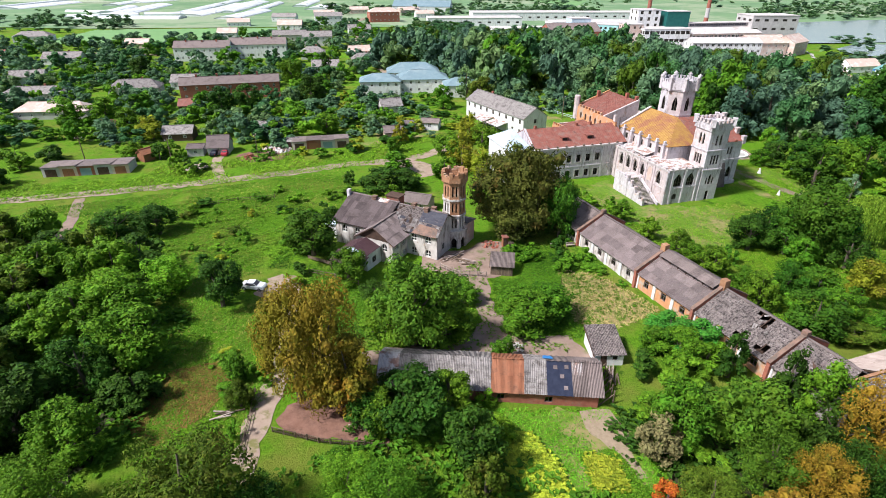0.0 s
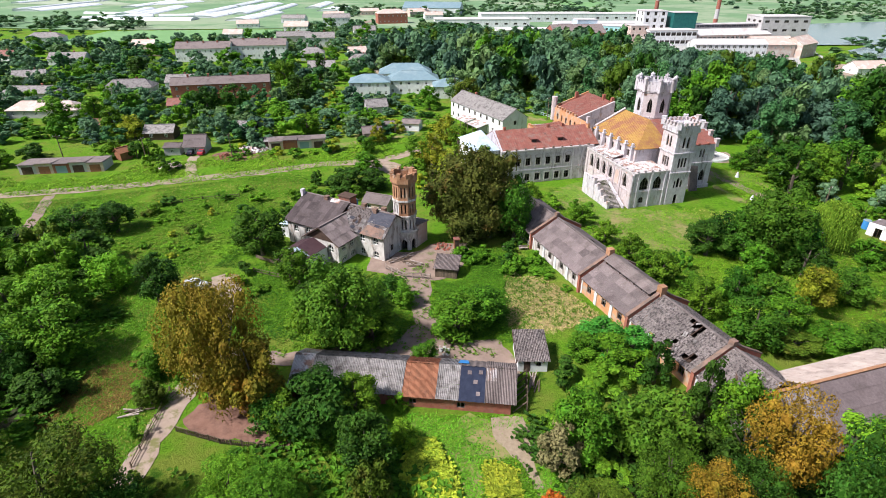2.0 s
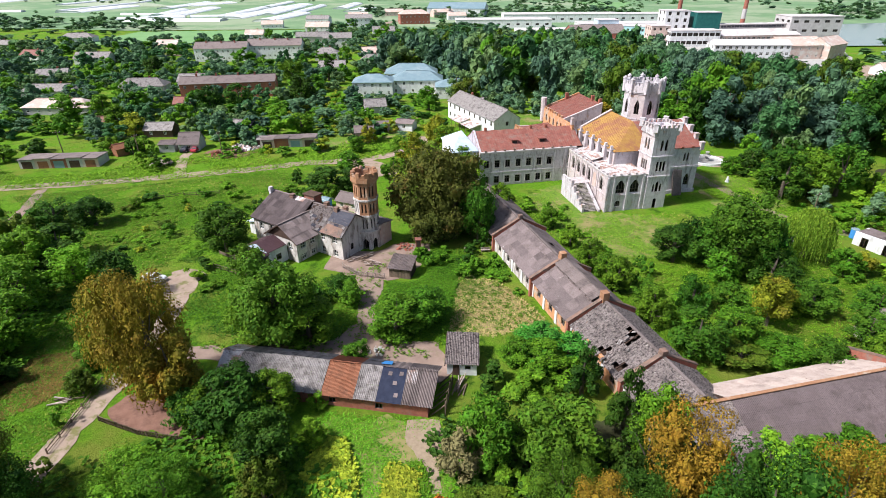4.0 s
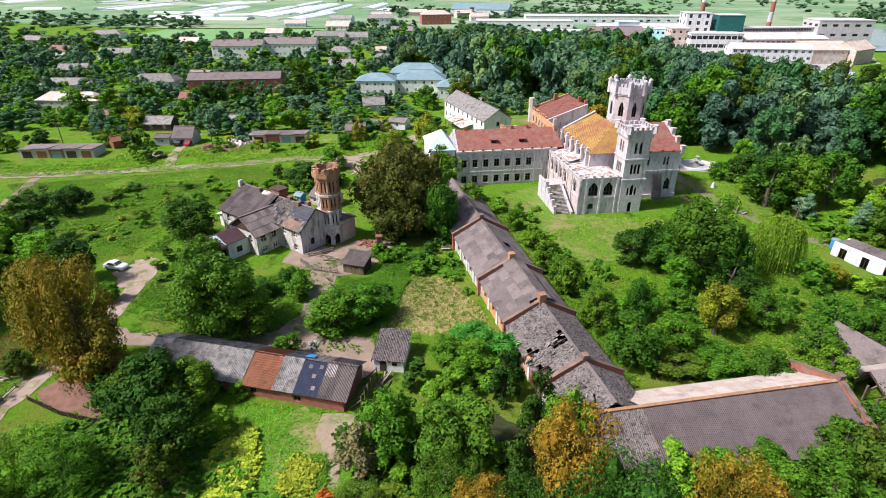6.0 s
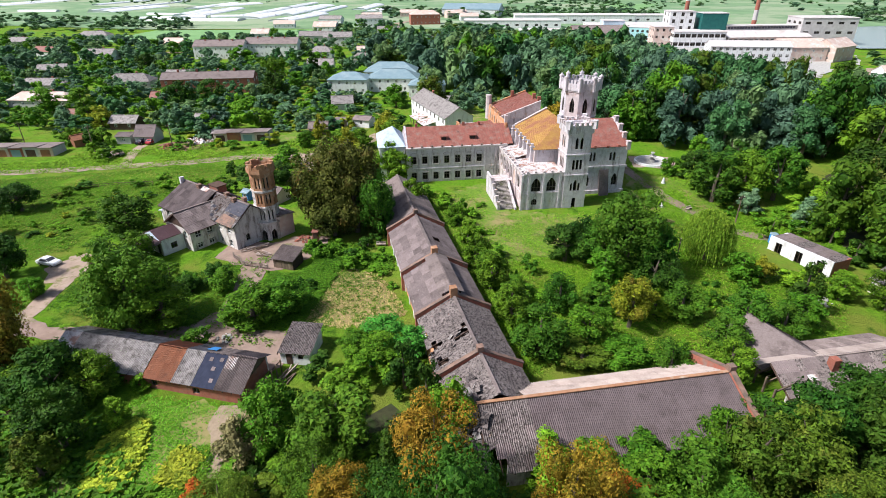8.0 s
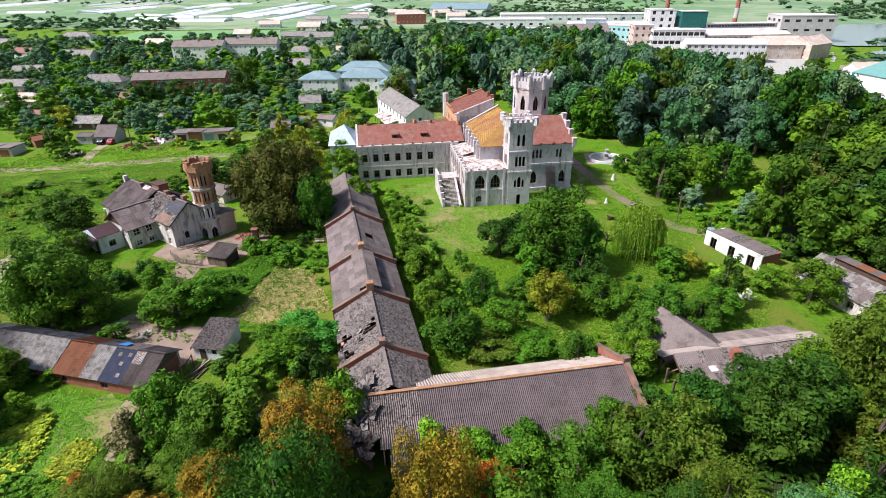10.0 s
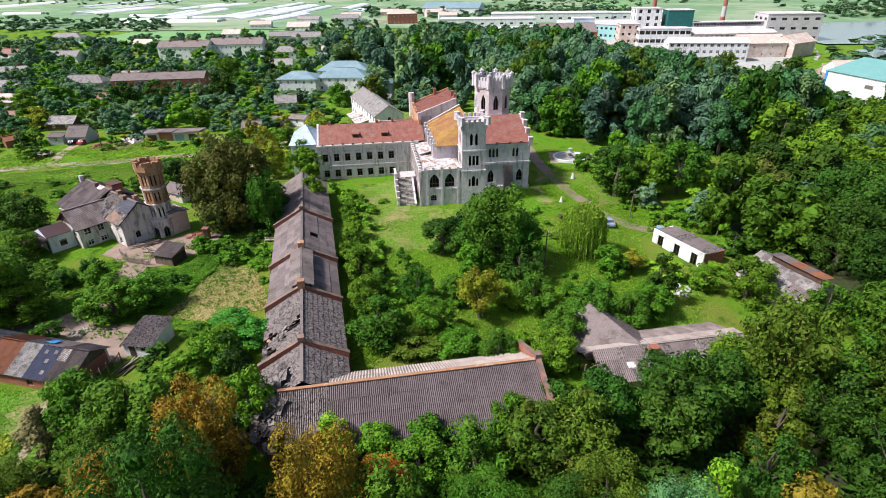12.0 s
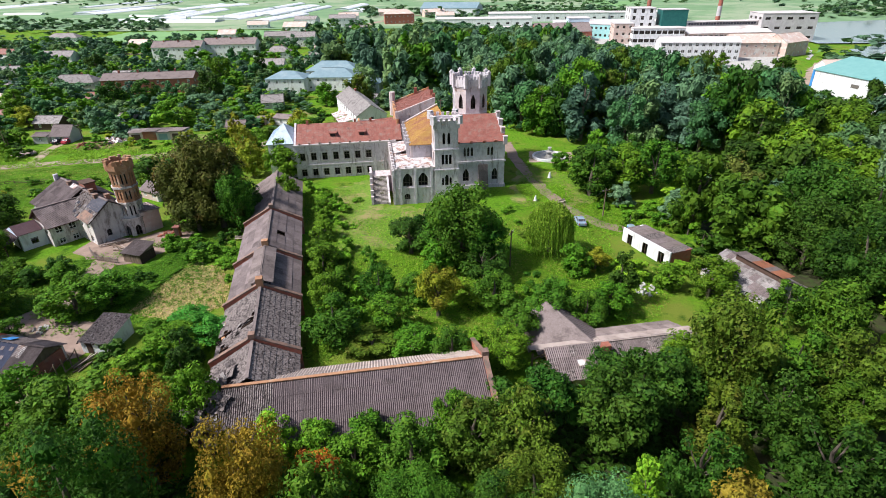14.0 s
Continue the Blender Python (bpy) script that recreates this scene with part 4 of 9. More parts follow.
        prism(bm, ngon(6, 0.5, x, y), 20.1, 23.2)
        prism(bm, ngon(6, 0.62, x, y), 23.2, 23.5)
        prism(bm, ngon(6, 0.4, x, y), 23.5, 23.9, 0.4)
        part("pinnacle", bm, PLASTER, P)
    bm = bmesh.new()
    beam(bm, (22, 28, 20.2), (22, 28, 25.5), 0.1)
    beam(bm, (21.5, 28, 25.0), (22.5, 28, 25.0), 0.1)
    part("mast", bm, STEEL, P)
    # long low wing
    ops = []
    for i in range(7):
        u = 1.6 + 2.72 * i
        ops += [(u, 1.3, 4.6, 6.5, 0.0), (u, 1.3, 0.6, 2.4, 0.0)]
    ops += [(23.4, 1.2, 4.7, 6.6, 0.0), (23.4, 1.2, 0.7, 2.4, 0.0)]
    wall(P, (-23, 21.2), (1.8, 21.2), -0.5, 8.6, 0.5, ops, PLASTER, bars=(1, 1))
    wall(P, (-23, 35), (-23, 21.7), -0.5, 8.6, 0.5, [], PLASTER)
    wall(P, (2.2, 35), (-22.5, 35), -0.5, 8.6, 0.5, [], PLASTER)
    part("dark_room", boxm(-22.3, 21.9, 0, 2.0, 34.3, 8.3), SHADE_BLACK, P)
    for i in range(8):
        u = -21.4 + 2.72 * i if i < 7 else 0.4
        bm = bmesh.new()
        for k in range(7):
            t0, t1 = math.pi * k / 7, math.pi * (k + 1) / 7
            beam(bm, (u - 0.85 * math.cos(t0), 21.12, 6.9 + 0.6 * math.sin(t0)), (u - 0.85 * math.cos(t1), 21.12, 6.9 + 0.6 * math.sin(t1)), 0.14)
        part("arch_molding", bm, TRIM, P)
    for u0, w, zb, zt in [(-23 + o[0], o[1], o[2], o[3]) for o in ops]:
        bm = bmesh.new()
        a, b = u0 - w / 2 - 0.12, u0 + w / 2 + 0.12
        for p, q in (((a, zb), (a, zt + 0.2)), ((b, zb), (b, zt + 0.2)), ((a - 0.1, zt + 0.2), (b + 0.1, zt + 0.2)), ((a - 0.15, zb - 0.1), (b + 0.15, zb - 0.1))):
            beam(bm, (p[0], 21.14, p[1]), (q[0], 21.14, q[1]), 0.2, 0.2)
        bmesh.ops.remove_doubles(bm, verts=bm.verts, dist=0.001)
        part("window_surround", bm, TRIM, P)
    for u in (-22.9, -3.6, -1.0, 1.7):
        part("pilaster", boxm(u - 0.3, 21.0, -0.4, u + 0.3, 21.197, 8.5), PLASTER, P)
    part("string_course", boxm(-23.1, 21.03, 3.35, 1.8, 21.197, 3.6), PLASTER, P)
    part("cornice", boxm(-23.3, 20.85, 8.3, 1.9, 21.6, 8.75), TRIM, P)
    merlons(P, (-23, 21.2), (1.6, 21.2), 8.75, (0.4, 0.36, 0.42), 2.2, COPING)
    tin_roof(P, "roof", [(-23.2, 21.5, 8.7), (3.5, 21.5, 8.7), (3.5, 28.1, 12.2), (-23.2, 28.1, 12.2)], RED_ROOF, (0, 1, 0.5), 0.6, label="dull red tin roof")
    tin_roof(P, "roof", [(-23.2, 28.104, 12.2), (3.5, 28.104, 12.2), (3.5, 35.2, 8.7), (-23.2, 35.2, 8.7)], RED_ROOF, (0, 1, -0.5), 0.6)
    for u in (-22.95, ):
        bm = bmesh.new()
        upright(bm, [(u, 21.3, 8.6), (u, 28.1, 12.5), (u, 34.9, 8.6)], 0.45)
        part("gable", bm, PLASTER, P)
    for u in (-13.6, -6.4):
        D = part("dormer", boxm(u - 0.8, 23.6, 9.0, u + 0.8, 26.2, 10.6), RED_ROOF, P)
        part("dormer_roof", boxm(u - 1.0, 23.3, 10.6, u + 1.0, 26.8, 10.72), RED_ROOF, D)
        # black plate painted as the shade in the dormer's opening
        part("dormer_window", boxm(u - 0.6, 23.56, 9.7, u + 0.6, 23.597, 10.45), SHADE_BLACK, D)
    for u in (-20, -8, -4):
        part("chimney", boxm(u - 0.3, 27.8, 12.0, u + 0.3, 28.4, 12.9), RED_BRICK, P)
    # white pavilion at the wing's end
    wall(P, (-29.6, 22.6), (-23.4, 22.6), -0.5, 9.0, 0.4, [(2, 1.1, 4, 5.6, 0), (4.6, 1.1, 4, 5.6, 0)], WHITE_WALL)
    wall(P, (-29.6, 35.0), (-29.6, 23.0), -0.5, 9.0, 0.4, [(2.5, 1.1, 4, 5.6, 0), (6, 1.1, 4, 5.6, 0), (9.5, 1.1, 4, 5.6, 0)], WHITE_WALL)
    wall(P, (-23.4, 35.4), (-29.6, 35.4), -0.5, 9.0, 0.4, [], WHITE_WALL)
    part("dark_room", boxm(-29.0, 23.2, 0, -23.5, 34.9, 8.8), SHADE_BLACK, P)
    a, ap = [(-30, 22.2, 8.9), (-23.2, 22.2, 8.9), (-23.2, 35.8, 8.9), (-30, 35.8, 8.9)], (-26, 29, 12.4)
    for k in range(4):
        tin_roof(P, "pavilion_roof", [a[k], a[(k + 1) % 4], ap], WHITE_TIN, (0, 1, 0) if k % 2 == 0 else (1, 0, 0), 0.6, label="pale blue-white tin roof")
    # north range round the light well
    wall(P, (2.6, 47), (2.6, 26.5), 0, 12.7, 0.5, [(3 + 2.6 * i, 0.9, 9.6, 11.0, 0.5) for i in range(6)], PLASTER_ORANGE, label="ochre plaster wall")
    wall(P, (13.4, 32.5), (13.4, 47), 0, 15.6, 0.5, [], PLASTER_ORANGE)
    wall(P, (13.4, 47), (2.6, 47), 0, 12.7, 0.5, [], PLASTER_ORANGE)
    wall(P, (3.1, 32.5), (13.4, 32.5), 0, 12.7, 0.5, [], PLASTER)
    wall(P, (13.4, 32.5), (13.4, 27.2), 0, 13.6, 0.5, [(1.4, 1.0, 10.4, 12.4, 0), (3.6, 1.0, 10.4, 12.4, 0)], PLASTER_WARM)
    part("light_well_floor", boxm(3.1, 27.3, 8.6, 12.9, 32.4, 8.8), CONCRETE, P)
    tin_roof(P, "roof", [(2.9, 32.8, 12.5), (13.4, 32.8, 16.2), (13.4, 47, 16.2), (2.9, 47, 12.5)], RED_ROOF, (1, 0, 0.4), 0.62)
    bm = bmesh.new()
    upright(bm, [(2.8, 32.6, 12.2), (13.4, 32.6, 12.2), (13.4, 32.6, 16.6), (2.8, 32.6, 12.9)], 0.55)
    part("gable", bm, PLASTER_WARM, P)
    bm = bmesh.new()
    upright(bm, [(2.8, 47.1, 12.2), (13.4, 47.1, 12.2), (13.4, 47.1, 16.6), (2.8, 47.1, 12.9)], 0.4)
    part("gable", bm, PLASTER_ORANGE, P)
    merlons(P, (2.8, 33), (2.8, 46), 12.7, (0.55, 0.45, 0.75), 1.2, PLASTER_ORANGE)
    for u, v, z in ((13.2, 33.5, 16.2), (13.2, 38, 16.2), (9.5, 46.8, 15.4)):
        part("chimney", boxm(u - 0.4, v - 0.4, z - 0.6, u + 0.4, v + 0.4, z + 1.2), RED_BRICK, P)
    bm = bmesh.new()
    prism(bm, ngon(8, 0.85, 2.7, 47.0), 9.0, 15.6)
    part("corner_turret", bm, PLASTER_WARM, P)
    part("corner_post", boxm(2.4, 26.6, 12.7, 3.2, 27.4, 14.4), PLASTER_WARM, P)
    tin_roof(P, "roof", [(-7.5, 35.4, 8.8), (2.3, 35.4, 9.6), (2.3, 42, 9.6), (-7.5, 42, 8.8)], RED_ROOF, (1, 0, 0), 0.62)
    wall(P, (-7.5, 42), (-7.5, 35.5), 0, 9.2, 0.4, [(2, 0.9, 7, 8.2, 0.4), (4.5, 0.9, 7, 8.2, 0.4)], PLASTER_ORANGE)
    wall(P, (2.5, 42), (-7.1, 42), 0, 9.2, 0.4, [(2, 0.9, 7, 8.2, 0.4), (5, 0.9, 7, 8.2, 0.4)], PLASTER_WARM)
    merlons(P, (-7.3, 36), (-7.3, 42), 9.2, (0.5, 0.45, 0.7), 1.0, PLASTER_ORANGE)


def ring_box(x0, y0, x1, y1, z0, z1, out, th=0.3):
    """A square band round a tower."""
    bm = bmesh.new()
    a, b, c, d = x0 - out, y0 - out, x1 + out, y1 + out
    t = out + th
    box(bm, a, b, z0, c, b + t, z1)
    box(bm, a, d - t, z0, c, d, z1)
    box(bm, a, b + t, z0, a + t, d - t, z1)
    box(bm, c - t, b + t, z0, c, d - t, z1)
    return bm


def hollow(bm, c, r1, r0, z0, z1, n=8):
    o, i = ngon(n, r1, *c, turn=math.pi / 8), ngon(n, r0, *c, turn=math.pi / 8)
    v = [[bm.verts.new((*p, z)) for p in q] for z in (z0, z1) for q in (o, i)]
    for k in range(n):
        j = (k + 1) % n
        bm.faces.new((v[0][k], v[0][j], v[2][j], v[2][k]))
        bm.faces.new((v[1][j], v[1][k], v[3][k], v[3][j]))
        bm.faces.new((v[2][k], v[2][j], v[3][j], v[3][k]))
        bm.faces.new((v[0][j], v[0][k], v[1][k], v[1][j]))


palace()


# ---- the old house with the brick tower ----
def old_house():
    ang = -28.0
    H = thing("old_manor_house", pose(-8.4, 95.5, 0, 0, 0, ang), "old plastered manor house with patched grey slate roof", "house")
    # local x runs along the ridge, local -y faces the drive
    arch = lambda x, z: (x, 1.25, z, z + 1.1, 0.6)
    wall(H, (-11.2, -6.2), (-3.9, -6.2), -0.3, 5.0, 0.4, [arch(2.2, 2.6), arch(5.2, 2.6)], HOUSE_PLASTER, frame_mat=WHITE_FRAME)
    wall(H, (-11.2, 5.5), (-11.2, -5.8), -0.3, 5.0, 0.4, [], HOUSE_PLASTER)
    wall(H, (10.3, 4.2), (-11.2, 5.5), -0.3, 5.0, 0.4, [], HOUSE_PLASTER)
    wall(H, (3.9, -3.8), (10.3, -3.8), -0.3, 5.2, 0.4, [arch(1.4, 3.0), arch(4.5, 3.0), (1.4, 1.2, 0.3, 1.4, 0.3), (4.5, 1.2, 0.3, 1.4, 0.3)], HOUSE_PLASTER, frame_mat=WHITE_FRAME)
    wall(H, (10.3, -3.4), (10.3, 4.2), -0.3, 5.2, 0.4, [(2.2, 0.9, 1.2, 2.2, 0.4)], HOUSE_PLASTER)
    # cross wing
    wall(H, (-3.9, -9.0), (3.9, -9.0), -0.3, 4.3, 0.4, [arch(1.6, 2.2), arch(6.0, 2.2)], HOUSE_PLASTER, frame_mat=WHITE_FRAME)
    wall(H, (3.9, -8.6), (3.9, -3.8), -0.3, 4.3, 0.4, [arch(1.2, 2.4), arch(3.6, 2.4), (1.2, 1.1, 0.2, 1.3, 0), (3.6, 1.1, 0.2, 1.3, 0)], HOUSE_PLASTER, frame_mat=WHITE_FRAME)
    wall(H, (-3.9, -6.2), (-3.9, -8.6), -0.3, 4.3, 0.4, [], HOUSE_PLASTER)
    # added filler blocks, their black stands for unlit rooms
    part("dark_room", boxm(-10.6, -5.6, 0, -4.0, 4.6, 4.6), SHADE_BLACK, H)
    part("dark_room", boxm(-3.95, -3.3, 0, 9.7, 3.7, 4.6), SHADE_BLACK, H)
    part("dark_room", boxm(-3.3, -8.4, 0, 3.3, -3.4, 4.0), SHADE_BLACK, H)
    for x, z0 in ((-11.0, 5.0), ):
        bm = bmesh.new()
        upright(bm, [(x, -6.1, z0), (x, 5.4, z0), (x, 0, 8.3)], 0.4)
        part("gable", bm, HOUSE_PLASTER, H)
    bm = bmesh.new()
    upright(bm, [(10.1, -3.7, 5.1), (10.1, 4.1, 5.1), (10.1, 0.1, 7.9)], 0.4)
    part("gable", bm, HOUSE_PLASTER, H)
    bm = bmesh.new()
    upright(bm, [(-3.8, -8.8, 4.2), (3.8, -8.8, 4.2), (0, -8.8, 6.6)], 0.4)
    part("gable", bm, DARK_WOOD, H, "dark boarded gable")
    # roofs: slate sheets on battens
    def slope(o, u, v, nx, ny, mat, skip=(), seed=0, mats=None):
        bm = bmesh.new()
        o, u, v = Vector(o), Vector(u), Vector(v)
        slab(bm, [o, o + u, o + u + v, o + v], 0.12)
        part("roof_deck", bm, DARK_WOOD, H)
        sheets(H, o + Vector((0, 0, 0.03)), u, v, nx, ny, 5 if ny < 6 else 2, mat, skip, mats, seed, most=100, loose=0.5 if ny < 6 else 2.5)
    slope((-11.6, -6.7, 4.75), (11.4, 0, 0), (0, 6.7, 3.55), 11, 4, SLATE, seed=1)
    slope((-11.6, 6.0, 4.75), (11.4, 0, 0), (0, -6.0, 3.55), 11, 4, SLATE, seed=2)
    rng = random.Random(5)
    gone = {(i, j) for i in range(20) for j in range(9) if rng.random() < 0.05 and i < 12}
    slope((-0.2, -4.3, 4.85), (10.9, 0, 0), (0, 4.4, 3.2), 20, 9, SLATE_DARK, gone, 3, [SLATE_DARK, SLATE_DARK, TAR, SLATE_DARK, SLATE_WARM, SLATE_DARK, SLATE_PALE])
    slope((-0.2, 4.7, 4.85), (10.9, 0, 0), (0, -4.6, 3.2), 10, 4, SLATE_DARK, (), 4)
    bm = bmesh.new()
    slab(bm, [(5.6, -2.3, 6.47), (10.6, -2.3, 6.47), (10.6, 0, 8.16), (5.6, 0, 8.16)], 0.03)
    part("roofing_felt", bm, TAR, H, "sheet of dark roofing felt")
    slope((-4.5, -9.5, 3.95), (0, 9.5, 0), (4.5, 0, 2.95), 9, 3, SLATE, seed=6)
    slope((4.5, -9.5, 3.95), (0, 8.5, 0), (-4.5, 0, 2.95), 8, 3, SLATE, seed=7)
    bm = bmesh.new()
    beam(bm, (-11.6, 0, 8.36), (0, 0, 8.36), 0.4, 0.14)
    beam(bm, (0, 0, 8.12), (10.6, 0.05, 8.12), 0.4, 0.14)
    beam(bm, (0, -9.5, 6.98), (0, -1.0, 6.98), 0.35, 0.12)
    part("ridge_cap", bm, SLATE_WARM, H)
    for x, y, z in ((-5.5, -0.4, 7.6), (3.2, 0.2, 7.6), (6.2, -0.3, 7.4), (6.8, 1.5, 7.0), (-1.8, 1.3, 7.2)):
        bm = boxm(x - 0.4, y - 0.36, z, x + 0.4, y + 0.36, z + 1.1)
        box(bm, x - 0.48, y - 0.44, z + 0.7, x + 0.48, y + 0.44, z + 0.85)
        box(bm, x - 0.48, y - 0.44, z + 1.1, x + 0.48, y + 0.44, z + 1.25)
        part("chimney", bm, COPING, H)
    part("attic_box", boxm(-3.4, 0.6, 7.0, -0.6, 2.6, 8.9), RED_BRICK, H, "dark red dormer behind the ridge")
    part("attic_box", boxm(-3.6, 0.4, 8.9, -0.4, 2.8, 9.05), DARK_WOOD, H)
    part("gable_post", boxm(-11.9, -1.0, 4.6, -11.3, -0.2, 9.2), PLASTER, H)
    # entrance porch with plum tin roofs
    tin_roof(H, "porch_roof", [(-4.6, -9.3, 3.3), (-1.6, -9.3, 4.5), (-1.6, -13.5, 4.5), (-4.6, -13.5, 3.3)], PLUM_TIN, (1, 0, 0.3), 0.5, label="plum tin porch roof")
    tin_roof(H, "porch_roof", [(1.4, -9.3, 3.3), (-1.6, -9.3, 4.5), (-1.6, -13.5, 4.5), (1.4, -13.5, 3.3)], PLUM_TIN, (1, 0, -0.3), 0.5)
    tin_roof(H, "porch_roof", [(-5.0, -13.4, 3.2), (1.8, -13.4, 3.2), (1.8, -16.2, 2.2), (-5.0, -16.2, 2.2)], PLUM_TIN, (0, 1, 0.3), 0.5)
    bm = bmesh.new()
    upright(bm, [(-4.4, -13.45, 3.22), (1.2, -13.45, 3.22), (-1.6, -13.45, 4.4)], 0.12)
    part("porch_gable", bm, WHITE_TIN, H, "white boarded porch gable")
    wall(H, (-4.4, -13.3), (1.2, -13.3), -0.3, 3.2, 0.25, [(1.5, 1.0, 0.9, 2.1, 0), (4.2, 1.0, -0.2, 2.1, 0)], WHITE_WALL)
    wall(H, (1.2, -13.05), (1.2, -9.0), -0.3, 3.2, 0.25, [(2.0, 1.2, 0.9, 2.1, 0)], WHITE_WALL)
    wall(H, (-4.4, -9.0), (-4.4, -13.05), -0.3, 3.2, 0.25, [], WHITE_WALL)
    for x in (-4.8, -1.6, 1.6):
        part("porch_post", boxm(x - 0.08, -16.0, -0.2, x + 0.08, -15.84, 2.2), DARK_WOOD, H)
    tin_roof(H, "lean_to_roof", [(-14.6, -5.6, 2.7), (-11.3, -5.6, 3.4), (-11.3, 0.5, 3.4), (-14.6, 0.5, 2.7)], WHITE_TIN, (1, 0, 0.2), 0.6, label="whitish tin lean-to roof")
    part("lean_to", boxm(-14.2, -5.2, -0.2, -11.25, 0.2, 2.65), WHITE_WALL, H)
    part("back_annex", boxm(7.4, 4.3, -0.2, 12.4, 8.0, 4.4), PINK_WALL, H)
    tin_roof(H, "annex_roof", [(7.2, 4.2, 5.0), (12.7, 4.2, 5.0), (12.7, 8.4, 4.3), (7.2, 8.4, 4.3)], SLATE, (0, 1, 0), 0.9)
    # brown decayed eave sheets by the tower
    bm = bmesh.new()
    slab(bm, [(5.2, -4.45, 4.9), (10.4, -4.45, 4.9), (10.0, -2.9, 6.03), (6.0, -2.7, 6.18)], 0.05)
    part("decayed_eave", bm, COPING, H, "rusty brown decayed slate at the eave")
    part("white_ridge_sheet", slab_bm([(-4.4, -0.9, 8.05), (-2.2, -0.9, 8.05), (-2.2, 0.0, 8.5), (-4.4, 0.0, 8.5)], 0.04), PALE_ROOF, H, "white tin sheet at the ridge")
    part("rail_fence", boxm(-11.0, -15.2, 0.5, -4.8, -15.1, 1.1), WOOD, H)


def brick_tower():
    C = thing("octagonal_tower", pose(2.2, 94.5, 0, 0, 0, 0), "slim octagonal brick tower with crumbling crown", "tower")
    R = 2.25
    poly = ngon(8, R, turn=math.pi / 8)
    wide = ngon(8, R + 0.45, turn=math.pi / 8)
    for k in range(8):
        p, q = poly[k], poly[(k + 1) % 8]
        L = (Vector(q) - Vector(p)).length
        pw, qw = wide[k], wide[(k + 1) % 8]
        Lw = (Vector(qw) - Vector(pw)).length
        wall(C, pw, qw, -0.5, 3.6, 0.6, [(Lw / 2, 1.1, 0.0, 1.7, 0.6)] if k in (4, 5, 6, 7) else [], HOUSE_PLASTER, bars=(1, 0))
        slits = [(L / 2 - 0.34, 0.3, 0, 0, 0), (L / 2 + 0.34, 0.3, 0, 0, 0)]
        wall(C, p, q, 3.6, 6.9, 0.4, [(s[0], s[1], 4.2, 6.2, 0) for s in slits], HOUSE_PLASTER, bars=(0, 0))
        wall(C, p, q, 6.9, 10.0, 0.4, [(s[0], s[1], 7.5, 9.3, 0) for s in slits], BRICK if k not in (4, ) else HOUSE_PLASTER, bars=(0, 0))
        wall(C, p, q, 10.0, 14.0, 0.4, [(s[0], s[1], 10.6, 12.7, 0) for s in slits], BRICK, bars=(0, 0))
    for z, r, h, mat in ((3.5, R + 0.6, 0.3, HOUSE_PLASTER), (6.7, R + 0.2, 0.3, HOUSE_PLASTER), (9.8, R + 0.2, 0.35, HOUSE_PLASTER), (13.2, R + 0.18, 0.3, BRICK), (13.5, R + 0.4, 0.9, BRICK)):
        bm = bmesh.new()
        hollow(bm, (0, 0), r, R - 0.35, z, z + h)
        part("band", bm, mat, C)
    bm = bmesh.new()
    prism(bm, ngon(8, R - 0.5, turn=math.pi / 8), 0, 13.7)
    part("dark_shaft", bm, SHADE_BLACK, C)
    rng = random.Random(3)
    rim = ngon(8, R + 0.05, turn=math.pi / 8)
    for k in range(8):
        for f in (0.12, 0.4, 0.68, 0.92):
            x, y = Vector(rim[k]).lerp(Vector(rim[(k + 1) % 8]), f)
            a = math.degrees(math.atan2(y, x)) + 90
            h = rng.choice((0.25, 0.45, 0.7, 0.95, 1.1))
            s = rng.uniform(0.22, 0.36)
            part("crumbled_merlon", boxm(-s, -0.28, 0, s, 0.28, h), BRICK, C, m=pose(x, y, 14.35, 0, 0, a + rng.uniform(-6, 6)))


old_house()
brick_tower()


# ---- the long stable range ----
def firewall(parent, x, half, eave, ridge):
    """A brick parapet across a roof, stepped over the ridge with a coping."""
    bm = bmesh.new()
    for s in (-1, 1):
        upright(bm, [(x, 0, eave - 1.5), (x, 0, ridge + 0.45), (x, s * (half + 0.25), eave + 0.35), (x, s * (half + 0.25), -0.3)], 0.5)
    w = part("fire_wall", bm, RED_BRICK, parent)
    bm = bmesh.new()
    for s in (-1, 1):
        beam(bm, (x, 0, ridge + 0.5), (x, s * (half + 0.35), eave + 0.4), 0.58, 0.16)
    part("coping", bm, COPING, w)
    part("ridge_block", boxm(x - 0.4, -0.4, ridge + 0.3, x + 0.4, 0.4, ridge + 1.0), COPING, w)


def range_walls(parent, x0, x1, half, eave, mat, ops_step=3.4):
    n = max(1, int((x1 - x0) / ops_step))
    ops = [((x1 - x0) * (i + 0.5) / n, 1.1, 0.9, 2.2, 0.0) for i in range(n)]
    wall(parent, (x0, -half), (x1, -half), -0.4, eave, 0.4, ops, mat, bars=(1, 1))
    wall(parent, (x1, half), (x0, half), -0.4, eave, 0.4, ops, mat, bars=(1, 1))
    for i in range(n + 1):
        x = x0 + (x1 - x0) * i / n
        part("pilaster", boxm(x - 0.3, -half - 0.16, -0.4, x + 0.3, -half - 0.003, eave - 0.02), WHITE_WALL, parent)


